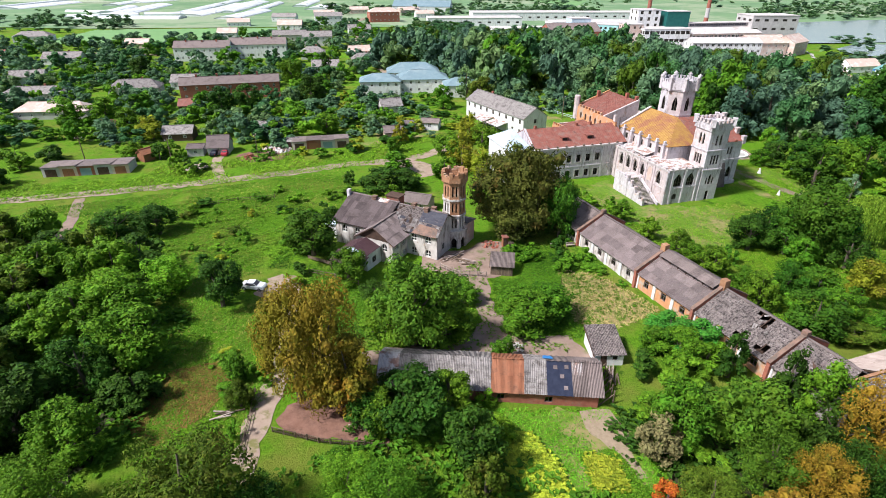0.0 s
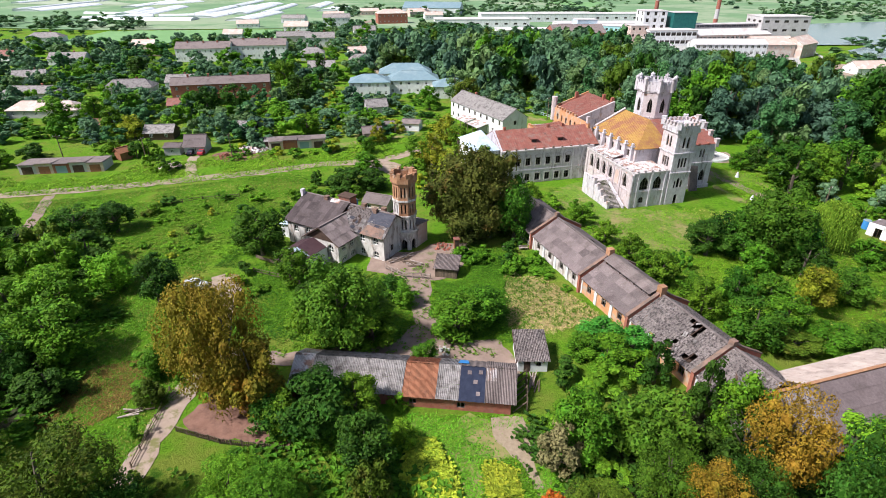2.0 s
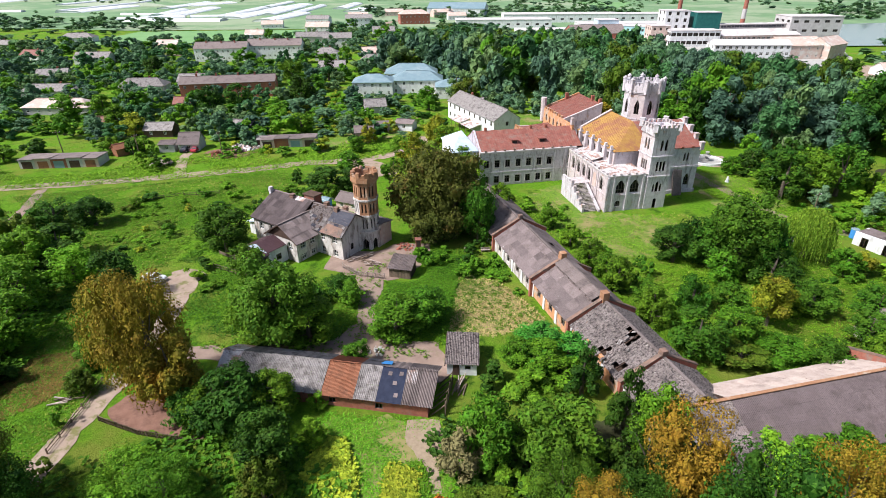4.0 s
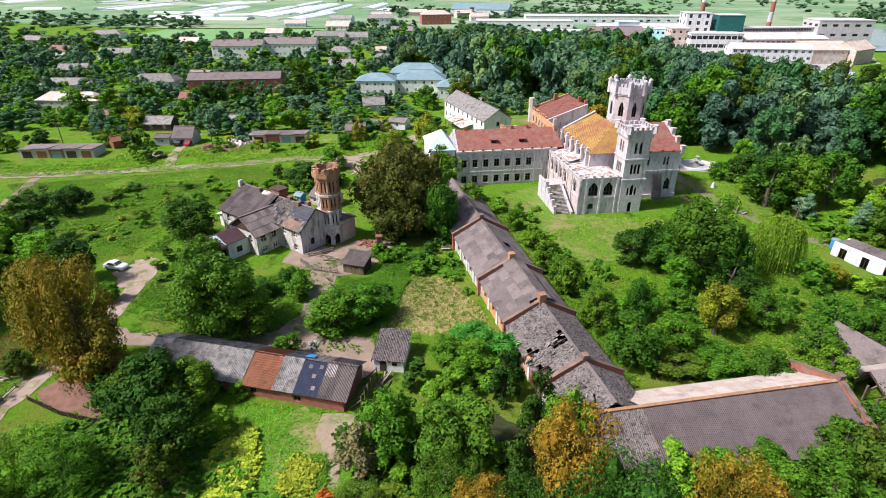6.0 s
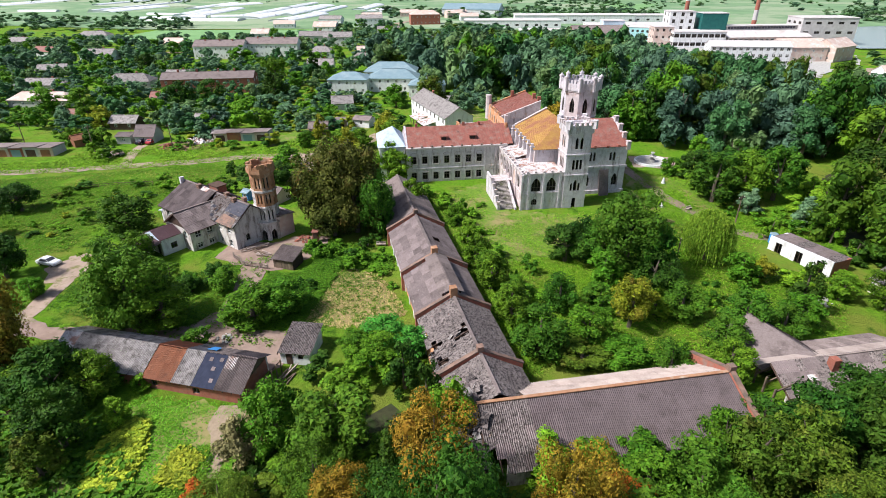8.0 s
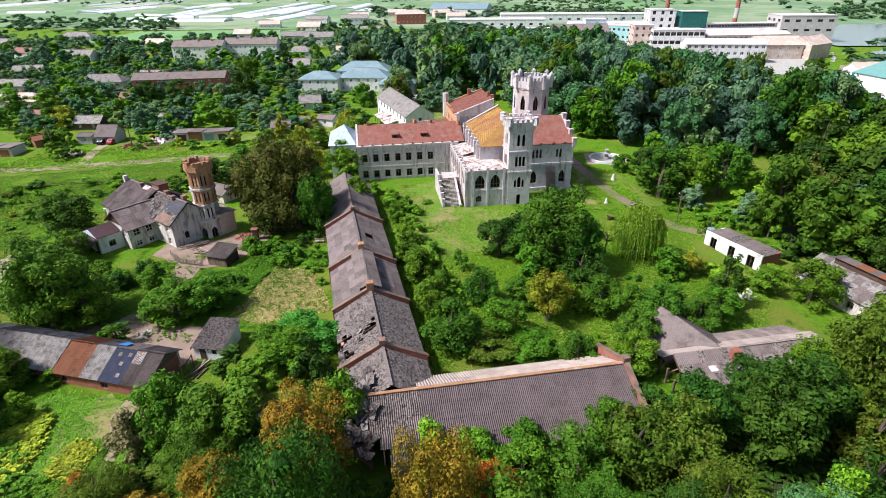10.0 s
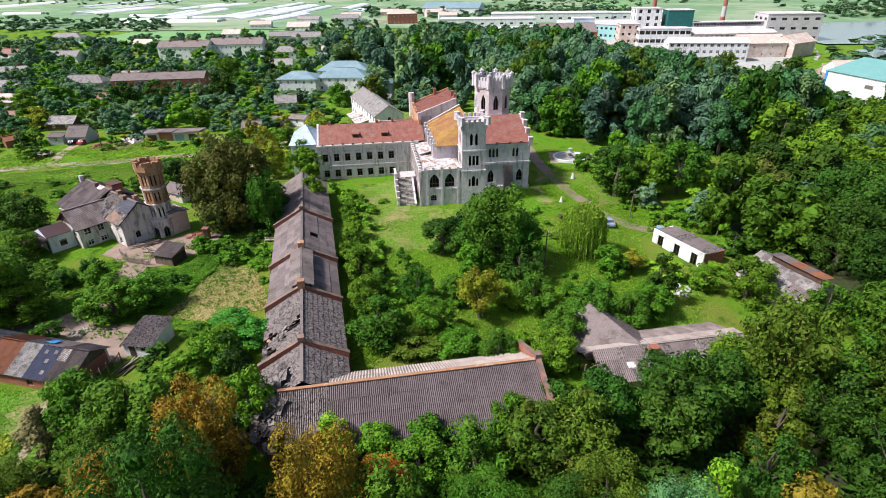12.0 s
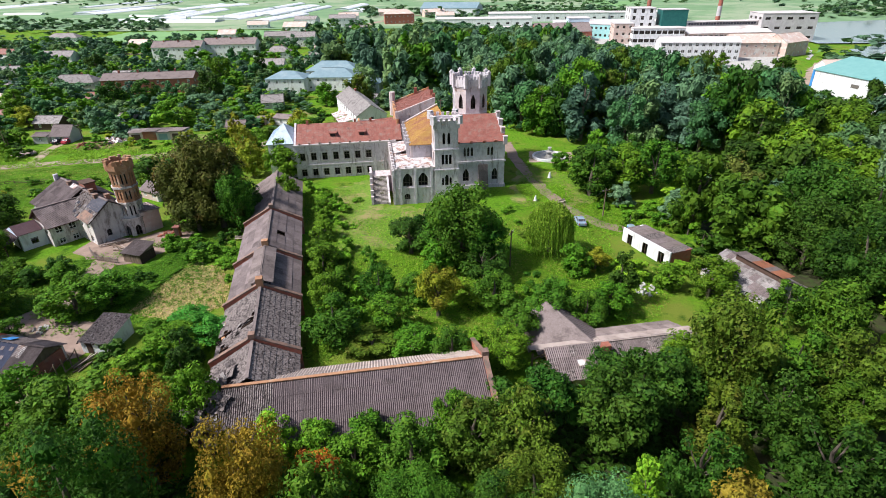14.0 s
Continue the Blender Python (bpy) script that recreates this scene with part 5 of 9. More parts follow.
def slope_on(parent, o, u, v, nx, ny, waves, mat, skip=(), seed=0, mats=None, deck=True, most=300, amp=0.05, loose=0.9):
    o, u, v = Vector(o), Vector(u), Vector(v)
    if deck:
        for i in range(int(u.length / 1.2) + 1):
            p = o + u.normalized() * min(u.length, 1.2 * i)
            bm = bmesh.new()
            beam(bm, p - Vector((0, 0, 0.14)), p + v - Vector((0, 0, 0.14)), 0.12, 0.16)
            part("rafter", bm, DARK_WOOD, parent)
    sheets(parent, o, u, v, nx, ny, waves, mat, skip, mats, seed, loose, most=most, amp=amp)


def stable_range():
    """Local x runs along the ridge from the palace end; local -y is the farmyard side."""
    B = thing("stable_range", pose(22.95, 116.9, 0, 0, 0, -68), "long low stable range with grey slate roof and fire walls", "stable")
    half, eave, ridge = 4.9, 3.0, 5.9
    cuts = [0.0, 23.0, 39.8, 52.4, 65.6, 73.0]
    mats = [SLATE_WARM, SLATE, SLATE, SLATE_DARK, SLATE_DARK]
    for k in range(5):
        a, b = cuts[k], cuts[k + 1]
        range_walls(B, a + 0.25, b - 0.25, half, eave, PLASTER_ORANGE if k in (2, 3) else HOUSE_PLASTER)
        nx, ny = (max(3, round((b - a) / 1.75)), 4) if k < 3 else (round((b - a) / 0.8), 8)
        gone, gone2 = set(), set()
        if k == 3:
            gone = {(9, 7), (10, 7), (9, 6), (10, 6), (10, 5), (8, 7), (9, 4), (9, 2), (8, 1), (9, 1), (10, 0), (9, 0), (12, 1), (13, 1), (5, 0), (13, 2)}
        if k == 1:
            gone2 = {(5, 2)}
        o1, o2 = (a, -half - 0.45, eave - 0.25), (a, half + 0.45, eave - 0.25)
        rise = ridge - eave + 0.27
        slope_on(B, o1, (b - a, 0, 0), (0, half + 0.45, rise), nx, ny, 5 if k < 3 else 2, mats[k], gone, 10 + k, most=60 if k < 3 else 130, loose=0.5 if k != 3 else 3.0)
        slope_on(B, o2, (b - a, 0, 0), (0, -half - 0.45, rise), nx, ny, 5 if k < 3 else 2, mats[k], gone2, 20 + k, most=60)
        bm = bmesh.new()
        beam(bm, (a, 0, ridge + 0.1), (b, 0, ridge + 0.1), 0.4, 0.12)
        part("ridge_cap", bm, SLATE_WARM, B)
        part("loft_floor", boxm(a + 0.3, -half + 0.45, 2.4, b - 0.3, half - 0.45, 2.55), DARK_WOOD, B)
    rng = random.Random(19)
    broken = [sheet_mesh("broken_sheet", w, h, 2, m, 0.03) for w, h, m in ((0.9, 1.0, SLATE_DARK), (0.6, 0.8, SLATE_PALE), (0.8, 0.6, SLATE_DARK))]
    for k in range(46):
        t = rng.uniform(0.02, 0.98)
        x, y = 61.0 + rng.uniform(-1.5, 1.7) * (0.5 + t) * 0.7, -5.2 * (1 - t)
        part("broken_sheet", broken[k % 3], None, B, m=pose(x, y, 2.8 + 3.1 * t + rng.uniform(-0.5, 0.05), rng.uniform(5, 60), rng.uniform(-25, 25), rng.uniform(-50, 50)))
    for x in cuts[1:-1]:
        firewall(B, x, half + 0.4, eave, ridge)
    bm = bmesh.new()
    upright(bm, [(0.2, -half, eave), (0.2, half, eave), (0.2, 0, ridge - 0.05)], 0.4)
    part("gable", bm, HOUSE_PLASTER, B)
    wall(B, (0.0, half - 0.4), (0.0, -half + 0.4), -0.4, eave, 0.4, [], HOUSE_PLASTER)
    # raised roof lantern
    L = part("roof_lantern", boxm(40.8, -1.35, 5.1, 51.6, 1.35, 5.2), DARK_WOOD, B)
    for i in range(7):
        x = 41.0 + 10.4 * i / 6
        for y in (-1.25, 1.25):
            part("lantern_post", boxm(x - 0.1, y - 0.1, 4.9, x + 0.1, y + 0.1, 6.0), DARK_WOOD, L)
    slope_on(L, (40.5, -1.75, 5.85), (11.4, 0, 0), (0, 1.75, 0.8), 7, 1, 5, SLATE_WARM, seed=31, deck=False)
    slope_on(L, (40.5, 1.75, 5.85), (11.4, 0, 0), (0, -1.75, 0.8), 7, 1, 5, SLATE_WARM, seed=32, deck=False)
    for x, y in ((39.8, 0.0), (52.4, 0.0)):
        part("chimney", boxm(x - 0.5, y - 0.5, 5.5, x + 0.5, y + 0.5, 7.3), BRICK, B)


def corner_range():
    B = thing("corner_range", pose(49.4, 48.3, 0, 0, 0, 18.5), "low barn with ribbed dark slate roof and brick end wall", "barn")
    L, half, eave, ridge = 28.0, 6.4, 2.7, 5.5
    wall(B, (0.3, -half), (L, -half), -0.4, eave, 0.4, [(3 + 4.4 * i, 1.1, 0.8, 2.0, 0) for i in range(6)], HOUSE_PLASTER)
    wall(B, (L, 5.0), (6, 5.0), -0.4, eave, 0.4, [], HOUSE_PLASTER)
    slope_on(B, (-1.5, -half - 0.5, eave - 0.25), (5.5, 0, 0), (0, half + 0.5, ridge - eave + 0.27), 6, 5, 4, SLATE_DARK, {(0, 0), (1, 0), (0, 1)}, seed=40, mats=[SLATE_DARK, SLATE_DARK, SLATE], most=60, amp=0.06, loose=2.0)
    # slopes differ by painted light: shaded dark south sheets, sunlit pale north ones
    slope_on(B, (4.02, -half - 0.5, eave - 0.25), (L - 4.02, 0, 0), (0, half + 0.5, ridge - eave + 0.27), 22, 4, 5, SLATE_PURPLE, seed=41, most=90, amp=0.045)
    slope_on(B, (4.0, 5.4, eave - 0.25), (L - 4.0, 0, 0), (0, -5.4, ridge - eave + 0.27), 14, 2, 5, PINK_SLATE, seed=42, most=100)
    bm = bmesh.new()
    beam(bm, (-1.5, 0, ridge + 0.14), (L, 0, ridge + 0.14), 0.42, 0.12)
    part("ridge_cap", bm, BRICK, B, "rust-orange ridge cap")
    firewall(B, L + 0.25, half + 0.2, eave, ridge)
    # collapsed corner where the two ranges meet: a fallen deck under broken sheets and beams
    bm = bmesh.new()
    slab(bm, [(-1.55, -6.9, 2.1), (-1.55, 0.1, 5.2), (-6.5, -1.0, 2.2)], 0.08)
    slab(bm, [(-1.55, 0.1, 5.2), (-1.2, 5.0, 5.1), (-6.5, -1.0, 2.2)], 0.08)
    part("corner_deck", bm, DARK_WOOD, B, "dark fallen roof deck at the corner")
    rng = random.Random(77)
    broken = [sheet_mesh("broken_sheet", w, h, 2, m, 0.03) for w, h, m in ((1.0, 1.3, SLATE_DARK), (0.7, 0.9, SLATE_PALE), (1.2, 0.8, SLATE_DARK), (0.5, 1.0, SLATE_PALE), (0.9, 0.7, SLATE))]
    for k in range(120):
        a, b = rng.random(), rng.random()
        if a + b > 1:
            a, b = 1 - a, 1 - b
        p, q, r = ((-1.6, -6.9, 2.3), (-1.6, 0.1, 5.4), (-6.9, -1.4, 2.2)) if k % 5 < 3 else ((-1.6, 0.1, 5.4), (-1.3, 4.6, 5.0), (-6.7, -1.0, 2.3))
        c = Vector(p) + (Vector(q) - Vector(p)) * a + (Vector(r) - Vector(p)) * b
        part("broken_sheet", broken[rng.randrange(5)], None, B, m=pose(c.x, c.y, c.z + rng.uniform(0, 0.15), rng.uniform(10, 40), rng.uniform(-40, 0), rng.uniform(-60, 60)))
    for k in range(12):
        bm = bmesh.new()
        x, y = rng.uniform(-6.5, -2), rng.uniform(-5.5, 1)
        beam(bm, (x, y, rng.uniform(1.6, 2.6)), (x + rng.uniform(-0.4, 2.6), y + rng.uniform(-1, 2.6), rng.uniform(3.0, 4.8)), 0.13)
        part("fallen_beam", bm, WOOD, B)
    part("loft_floor", boxm(0.5, -half + 0.5, 2.2, L - 0.3, 4.4, 2.35), DARK_WOOD, B)


def far_range():
    B = thing("ruined_range", pose(81.6, 62.6, -1.0, 0, 0, 18.5), "ruined low range with ribbed slate roof and timber frame", "barn")
    L, half, front, eave, ridge = 21.0, 5.2, 3.7, 1.9, 3.9
    slope_on(B, (1.8, -front - 0.4, eave - 0.2), (L, 0, 0), (0, front + 0.4, ridge - eave + 0.2), 20, 3, 4, SLATE, seed=51, mats=[SLATE, SLATE_DARK], most=120, amp=0.06)
    slope_on(B, (8.5, half + 0.4, eave - 0.2), (L - 7, 0, 0), (0, -half - 0.4, ridge - eave + 0.2), 14, 3, 4, SLATE_WARM, seed=52, most=60, amp=0.06)
    bm = bmesh.new()
    slab(bm, [(0, 0.0, ridge + 0.02), (9.5, 0.0, ridge + 0.05), (9.5, 1.3, ridge - 0.25), (0, 1.3, ridge - 0.3)], 0.06)
    slab(bm, [(9.6, -0.2, ridge + 0.1), (L + 1.8, -0.2, ridge + 0.1), (L + 1.8, 1.6, ridge - 0.3), (9.6, 1.6, ridge - 0.3)], 0.06)
    part("ridge_cap", bm, PINK_SLATE, B, "pale tin ridge strip")
    wall(B, (2.0, -front), (L + 1.5, -front), -1.2, eave, 0.4, [(2 + 3.6 * i, 1.1, 0.3, 1.4, 0) for i in range(5)], HOUSE_PLASTER)
    wall(B, (L + 1.5, half), (9, half), -1.2, eave, 0.4, [], HOUSE_PLASTER)
    part("chimney", boxm(9.0, -1.9, 2.6, 10.0, -0.9, 4.6), RED_BRICK, B)
    for y in (-3.2, -1.5, 0.2):
        bm = bmesh.new()
        beam(bm, (0.4, y, -1.4), (0.4, y, 2.6 + (0.5 if y > -3 else 0)), 0.22)
        beam(bm, (0.4, y, 2.2), (2.6, y + 0.1, 3.0), 0.16)
        part("timber_post", bm, WOOD, B)
    part("tin_patch", slab_bm([(5.6, -2.6, 2.64), (6.7, -2.6, 2.64), (6.7, -1.9, 3.01), (5.6, -1.9, 3.01)], 0.03), PALE_ROOF, B, "white tin patch")
    part("floor_slab", boxm(0.2, -front + 0.4, -1.3, L + 1, half - 0.4, -0.9), SOIL, B)
    # cross wing with a steeper roof
    tin_roof(B, "wing_roof", [(0.6, 9.2, 2.0), (5.2, 9.2, 4.9), (8.4, 0.3, 4.0), (1.6, 0.3, 2.2)], SLATE_WARM, (1, 0, 0.5), 0.8)
    tin_roof(B, "wing_roof", [(5.25, 9.2, 4.9), (10.8, 8.2, 1.8), (11.2, 2.0, 2.4), (8.45, 0.3, 4.0)], SLATE, (1, 0, -0.5), 0.8)
    wall(B, (10.4, 8.8), (1.0, 8.8), -1.2, 2.1, 0.4, [], HOUSE_PLASTER)
    wall(B, (1.0, 8.4), (1.0, 3.4), -1.2, 2.1, 0.4, [], HOUSE_PLASTER)
    wall(B, (10.4, 5.6), (10.4, 8.4), -1.2, 1.8, 0.4, [], HOUSE_PLASTER)


stable_range()
corner_range()
far_range()


# ---- barn and sheds of the farmyard ----
def patchwork_barn():
    B = thing("patchwork_barn", pose(-8.3, 55.25, 0, 0, 0, -4.6), "low brick barn roofed with patched slate, rusty tin and tarp", "barn")
    L, back, front = 28.4, 3.0, -4.1
    wall(B, (0.4, -3.7), (L - 0.4, -3.7), -0.4, 1.9, 0.3, [(21.5, 1.0, 0.4, 1.3, 0), (15.5, 0.9, 0.5, 1.3, 0)], RED_BRICK, bars=(1, 0))
    wall(B, (L - 0.4, 2.8), (0.4, 2.8), -0.4, 2.5, 0.3, [(5 + 6 * i, 1.0, -0.2, 1.9, 0) for i in range(4)], HOUSE_PLASTER, bars=(0, 0))
    wall(B, (0.4, 2.5), (0.4, -3.4), -0.4, 2.1, 0.3, [], HOUSE_PLASTER)
    wall(B, (L - 0.4, -3.4), (L - 0.4, 2.5), -0.4, 2.1, 0.3, [], RED_BRICK)
    seg = [(0.0, 2.7, PALE_ROOF, 3, 2, 0.0), (2.7, 6.8, SLATE_PALE, 6, 8, 0.0), (6.8, 10.0, SLATE_PALE, 5, 8, 0.06), (10.0, 14.6, SLATE_PALE, 7, 8, 0.1), (14.6, 18.8, RUST_SHED, 6, 2, 0.0), (18.8, 21.6, SLATE_PALE, 4, 9, 0.05), (21.6, 24.8, TARP, 1, 1, 0.03), (24.8, 28.6, SLATE_WARM, 4, 1, 0.08)]
    for k, (a, b, mat, nx, ny, up) in enumerate(seg):
        o = Vector((a, front, 1.85 + up))
        v = Vector((0, 4.1, 2.1))
        if mat is TARP:
            bm = bmesh.new()
            n = 8
            grid = [[bm.verts.new(o + Vector(((b - a) * i / n, 0, 0)) + v * j / n + Vector((0, 0, 0.06 + 0.05 * noise.noise((i * 0.9, j * 0.9, 4))))) for i in range(n + 1)] for j in range(n + 1)]
            for j in range(n):
                for i in range(n):
                    bm.faces.new((grid[j][i], grid[j][i + 1], grid[j + 1][i + 1], grid[j + 1][i]))
            part("tarp", bm, TARP, B, "blue-black tarpaulin nailed over the roof")
            for x, y in ((0.9, 3.2), (2.3, 3.3), (1.7, 2.1), (2.1, 0.7)):
                p = o + Vector((x, 0, 0)) + v * (y / 4.3)
                bm = bmesh.new()
                slab(bm, [p + Vector((0, 0, 0.14)), p + Vector((0.5, 0, 0.14)), p + Vector((0.5, 0, 0.14)) + v * 0.11, p + Vector((0, 0, 0.14)) + v * 0.11], 0.02)
                part("patch", bm, SLATE, B)
        else:
            slope_on(B, o, (b - a, 0, 0), v, nx, ny, 5 if ny < 7 else 3, mat, seed=60 + k, amp=0.05 if mat is SLATE_WARM else 0.03, loose=0.5 if ny < 7 else 3.5, most=60)
        slope_on(B, Vector((a, back, 2.35 + up)), (b - a, 0, 0), (0, -back, 1.6), max(1, nx), max(1, ny // 2), 4, SLATE_WARM if mat in (TARP, PINK_TIN) else mat, seed=70 + k, deck=False)
    part("white_patch", slab_bm([(24.9, -1.6, 3.24), (26.1, -1.6, 3.24), (26.1, -0.05, 4.04), (24.9, -0.05, 4.04)], 0.03), PALE_ROOF, B, "whitish tin patch")
    part("blue_barrel_lid", slab_bm([(21.2, 0.6, 3.95), (22.6, 0.6, 3.95), (22.4, 1.8, 3.4), (21.4, 1.8, 3.4)], 0.05), BLUE_PAINT, B, "blue tin patch")
    for x in (0.5, L - 0.5):
        bm = bmesh.new()
        upright(bm, [(x, -3.6, 2.0), (x, 2.7, 2.3), (x, 0, 3.85)], 0.25)
        part("gable", bm, WOOD, B)
    for k in range(6):
        bm = bmesh.new()
        beam(bm, (L - 0.1, -3.2 + k * 1.1, 0.0), (L + 1.6, -2.9 + k * 1.1, 1.6 + 0.2 * (k % 3)), 0.12)
        beam(bm, (L + 1.6, -2.9 + k * 1.1, -0.1), (L + 1.6, -2.9 + k * 1.1, 2.2), 0.12)
        part("lean_to_timber", bm, WOOD, B)


def shed(name, m, label, sx, sy, h0, h1, wall_mat, roof_mat, nx=4, ny=3, door=True, seed=0, boards=False):
    """A small shed with a single-pitch roof, low side in front."""
    S = thing(name, m, label, "shed")
    if boards:
        n = int(sx / 0.3)
        for i in range(n):
            x = -sx / 2 + sx * i / n
            part("board", boxm(x + 0.015, -sy / 2, -0.2, x + sx / n - 0.015, -sy / 2 + 0.06, h0), WOOD, S)
        part("shell", boxm(-sx / 2, -sy / 2 + 0.07, -0.2, sx / 2, sy / 2, h0 - 0.02), DARK_WOOD, S)
    else:
        wall(S, (-sx / 2, -sy / 2), (sx / 2, -sy / 2), -0.3, h0, 0.25, [(sx * 0.7, 0.7, 0.9, 1.6, 0)], wall_mat)
        wall(S, (sx / 2, -sy / 2 + 0.25), (sx / 2, sy / 2), -0.3, h0, 0.25, [], wall_mat)
        wall(S, (sx / 2 - 0.25, sy / 2), (-sx / 2, sy / 2), -0.3, h1 - 0.1, 0.25, [], wall_mat)
        wall(S, (-sx / 2, sy / 2 - 0.25), (-sx / 2, -sy / 2 + 0.25), -0.3, h0, 0.25, [], wall_mat)
        if door:
            part("door", boxm(-sx * 0.3, -sy / 2 - 0.05, -0.1, -sx * 0.3 + 0.85, -sy / 2 - 0.004, 1.8), DARK_WOOD, S)
    for s in (-1, 1):
        bm = bmesh.new()
        upright(bm, [(s * (sx / 2 - 0.12), -sy / 2, h0 - 0.05), (s * (sx / 2 - 0.12), sy / 2, h0 - 0.05), (s * (sx / 2 - 0.12), sy / 2, h1)], 0.2)
        part("side_gable", bm, WOOD if boards else wall_mat, S)
    slope_on(S, (-sx / 2 - 0.25, -sy / 2 - 0.3, h0 - 0.03), (sx + 0.5, 0, 0), (0, sy + 0.6, (h1 - h0) * (1 + 0.6 / sy)), nx, ny, 5, roof_mat, seed=seed)
    return S


patchwork_barn()
shed("outhouse", pose(22.8, 60.0, 0, 0, 0, 2), "small whitewashed outhouse with worn slate roof", 4.0, 5.2, 1.9, 2.8, WHITE_WALL, SLATE_DARK, seed=81)
shed("plank_shed", pose(10.7, 83.4, 0, 0, 0, -8), "low plank shed with brownish slate roof beside the yard", 3.9, 3.4, 1.9, 2.7, WOOD, SLATE_WARM, seed=82, boards=True)


# ---- the town and the factory ----
def at(x, y, rz):
    return pose(x, y, gz(x, y), 0, 0, rz)


house("white_outbuilding", at(21.5, 186.5, -60), "long whitewashed two-storey outbuilding with grey gabled roof", 34, 9.5, 6.2, 9.2, WHITE_WALL, SLATE_PALE, 2, 9, frame_mat=FRAME, end_cols=1, chimneys=((-8, 0.5),))
house("red_brick_house", at(-89, 231, 15.5), "long two-storey red brick house with grey slate roof", 39, 10, 6.4, 8.6, RED_BRICK, SLATE_WARM, 2, 9, chimneys=((-13, 0), (-5, 0), (4, 0), (11, 0)), end_cols=2)
house("school_block", at(-27, 238, 6), "white two-storey school block with grey-blue hipped roof", 17, 12, 6.2, 8.6, WHITE_WALL, BLUE_ROOF, 2, 5, hip=5.5, end_cols=3, category="school")
house("school_block", at(-9, 246, 6), "white two-storey school block with grey-blue hipped roof", 22, 13, 6.0, 9.0, WHITE_WALL, BLUE_ROOF, 2, 6, hip=6, end_cols=3, category="school")
house("school_block", at(-14, 262, 6), "white two-storey school block with grey-blue hipped roof", 24, 13, 6.2, 9.6, WHITE_WALL, BLUE_ROOF, 2, 6, hip=6, end_cols=3, category="school")
house("school_block", at(8, 236, 6), "low white school wing with grey-blue roof", 15, 11, 5.0, 7.4, WHITE_WALL, BLUE_ROOF, 1, 4, hip=5, end_cols=2, category="school")
house("apartment_house", at(-141, 334, 9), "long white two-storey apartment house with pale gabled roof", 31, 12, 7.5, 10.6, WHITE_WALL, SLATE_WARM, 2, 10, end_cols=2, chimneys=((-9, -1), (0, -1), (8, -1)), category="apartment house")
house("apartment_house", at(-112, 346, 9), "long white two-storey apartment house with pale gabled roof", 33, 12, 8.0, 11.2, WHITE_WALL, SLATE_WARM, 2, 11, end_cols=2, chimneys=((-9, -1), (0, -1), (8, -1)), category="apartment house")
TOWN = [
    # x, y, turn, length, width, eave, ridge, wall, roof
    (-132, 236, 12, 20, 9, 3.4, 6.2, "g", "s"), (-116, 250, 8, 12, 9, 3.4, 6.0, "w", "s"), (-168, 226, 6, 24, 9, 2.8, 5.0, "g", "s"), (-141, 196, 5, 25, 9, 3.0, 5.4, "g", "p"),
    (-96, 206, 10, 8, 6, 2.6, 4.6, "b", "r"), (-196, 262, 20, 14, 9, 3.2, 5.6, "w", "s"), 
    (-214, 318, 8, 20, 10, 3.6, 6.4, "w", "s"), (-262, 330, -8, 16, 9, 3.2, 5.8, "w", "r"),
    (-62, 296, 12, 14, 9, 3.2, 5.8, "w", "s"), (-45, 318, 10, 13, 9, 3.4, 6.2, "w", "s"), (-78, 340, 12, 14, 10, 4.2, 7.0, "w", "s"), (-52, 352, 20, 13, 9, 3.4, 6.2, "w", "p"),
    (-34, 398, 16, 18, 12, 5, 9, "w", "s"), (-20, 392, 16, 16, 12, 4.6, 8, "w", "s"), (-88, 402, 12, 20, 11, 6.5, 9.5, "w", "s"), (-112, 420, 12, 24, 11, 5.5, 8.2, "g", "s"),
    (-160, 428, 8, 14, 10, 6, 9, "w", "p"), (-205, 384, 0, 16, 10, 3.5, 6.2, "p", "p"), (-68, 470, 14, 18, 11, 5, 8, "w", "s"), (-128, 486, 5, 20, 12, 6.5, 10, "w", "p"),
    (-60, 590, 18, 30, 16, 10, 13.5, "r", "p"), (-110, 560, 14, 26, 14, 8, 11, "w", "s"), (-130, 640, 14, 22, 12, 5, 8, "w", "p"), (-100, 700, 14, 22, 12, 5, 8, "p", "p"),
    (-160, 590, 0, 24, 12, 5, 8, "w", "s"), (-40, 680, 24, 24, 14, 6, 9, "p", "p"), (-300, 420, 14, 24, 12, 4, 7, "w", "s"), (-330, 380, 0, 20, 10, 3.4, 6, "g", "s"),
    (-46, 160, 14, 3, 3, 2.0, 2.6, "b", "s"), (-20, 206, 20, 8, 6, 2.6, 4.8, "g", "s"), (-84, 168, 8, 9, 6, 2.4, 4.2, "b", "s"),
    (-58, 174, -10, 8, 6, 2.4, 4.0, "b", "s"), (-110, 176, 10, 7, 5, 2.2, 3.8, "b", "r"),
    (20, 216, 5, 9, 6, 2.6, 3.8, "g", "s"), (40, 300, 20, 14, 9, 3.4, 5.6, "w", "s"), (-20, 640, 14, 20, 12, 5, 8, "w", "p"), (-190, 540, 14, 20, 10, 4, 7, "w", "p"),
]
WM = {"g": GREY_WALL, "w": WHITE_WALL, "b": DARK_WOOD, "p": PINK_WALL, "r": RED_BRICK}
RM = {"s": SLATE_PALE, "p": PINK_WALL, "r": RED_ROOF}
WORD = {"g": "grey rendered", "w": "whitewashed", "b": "dark boarded", "p": "pinkish rendered", "r": "red brick"}
ROOFWORD = {"s": "grey slate roof", "p": "faded pinkish roof", "r": "dull red roof"}
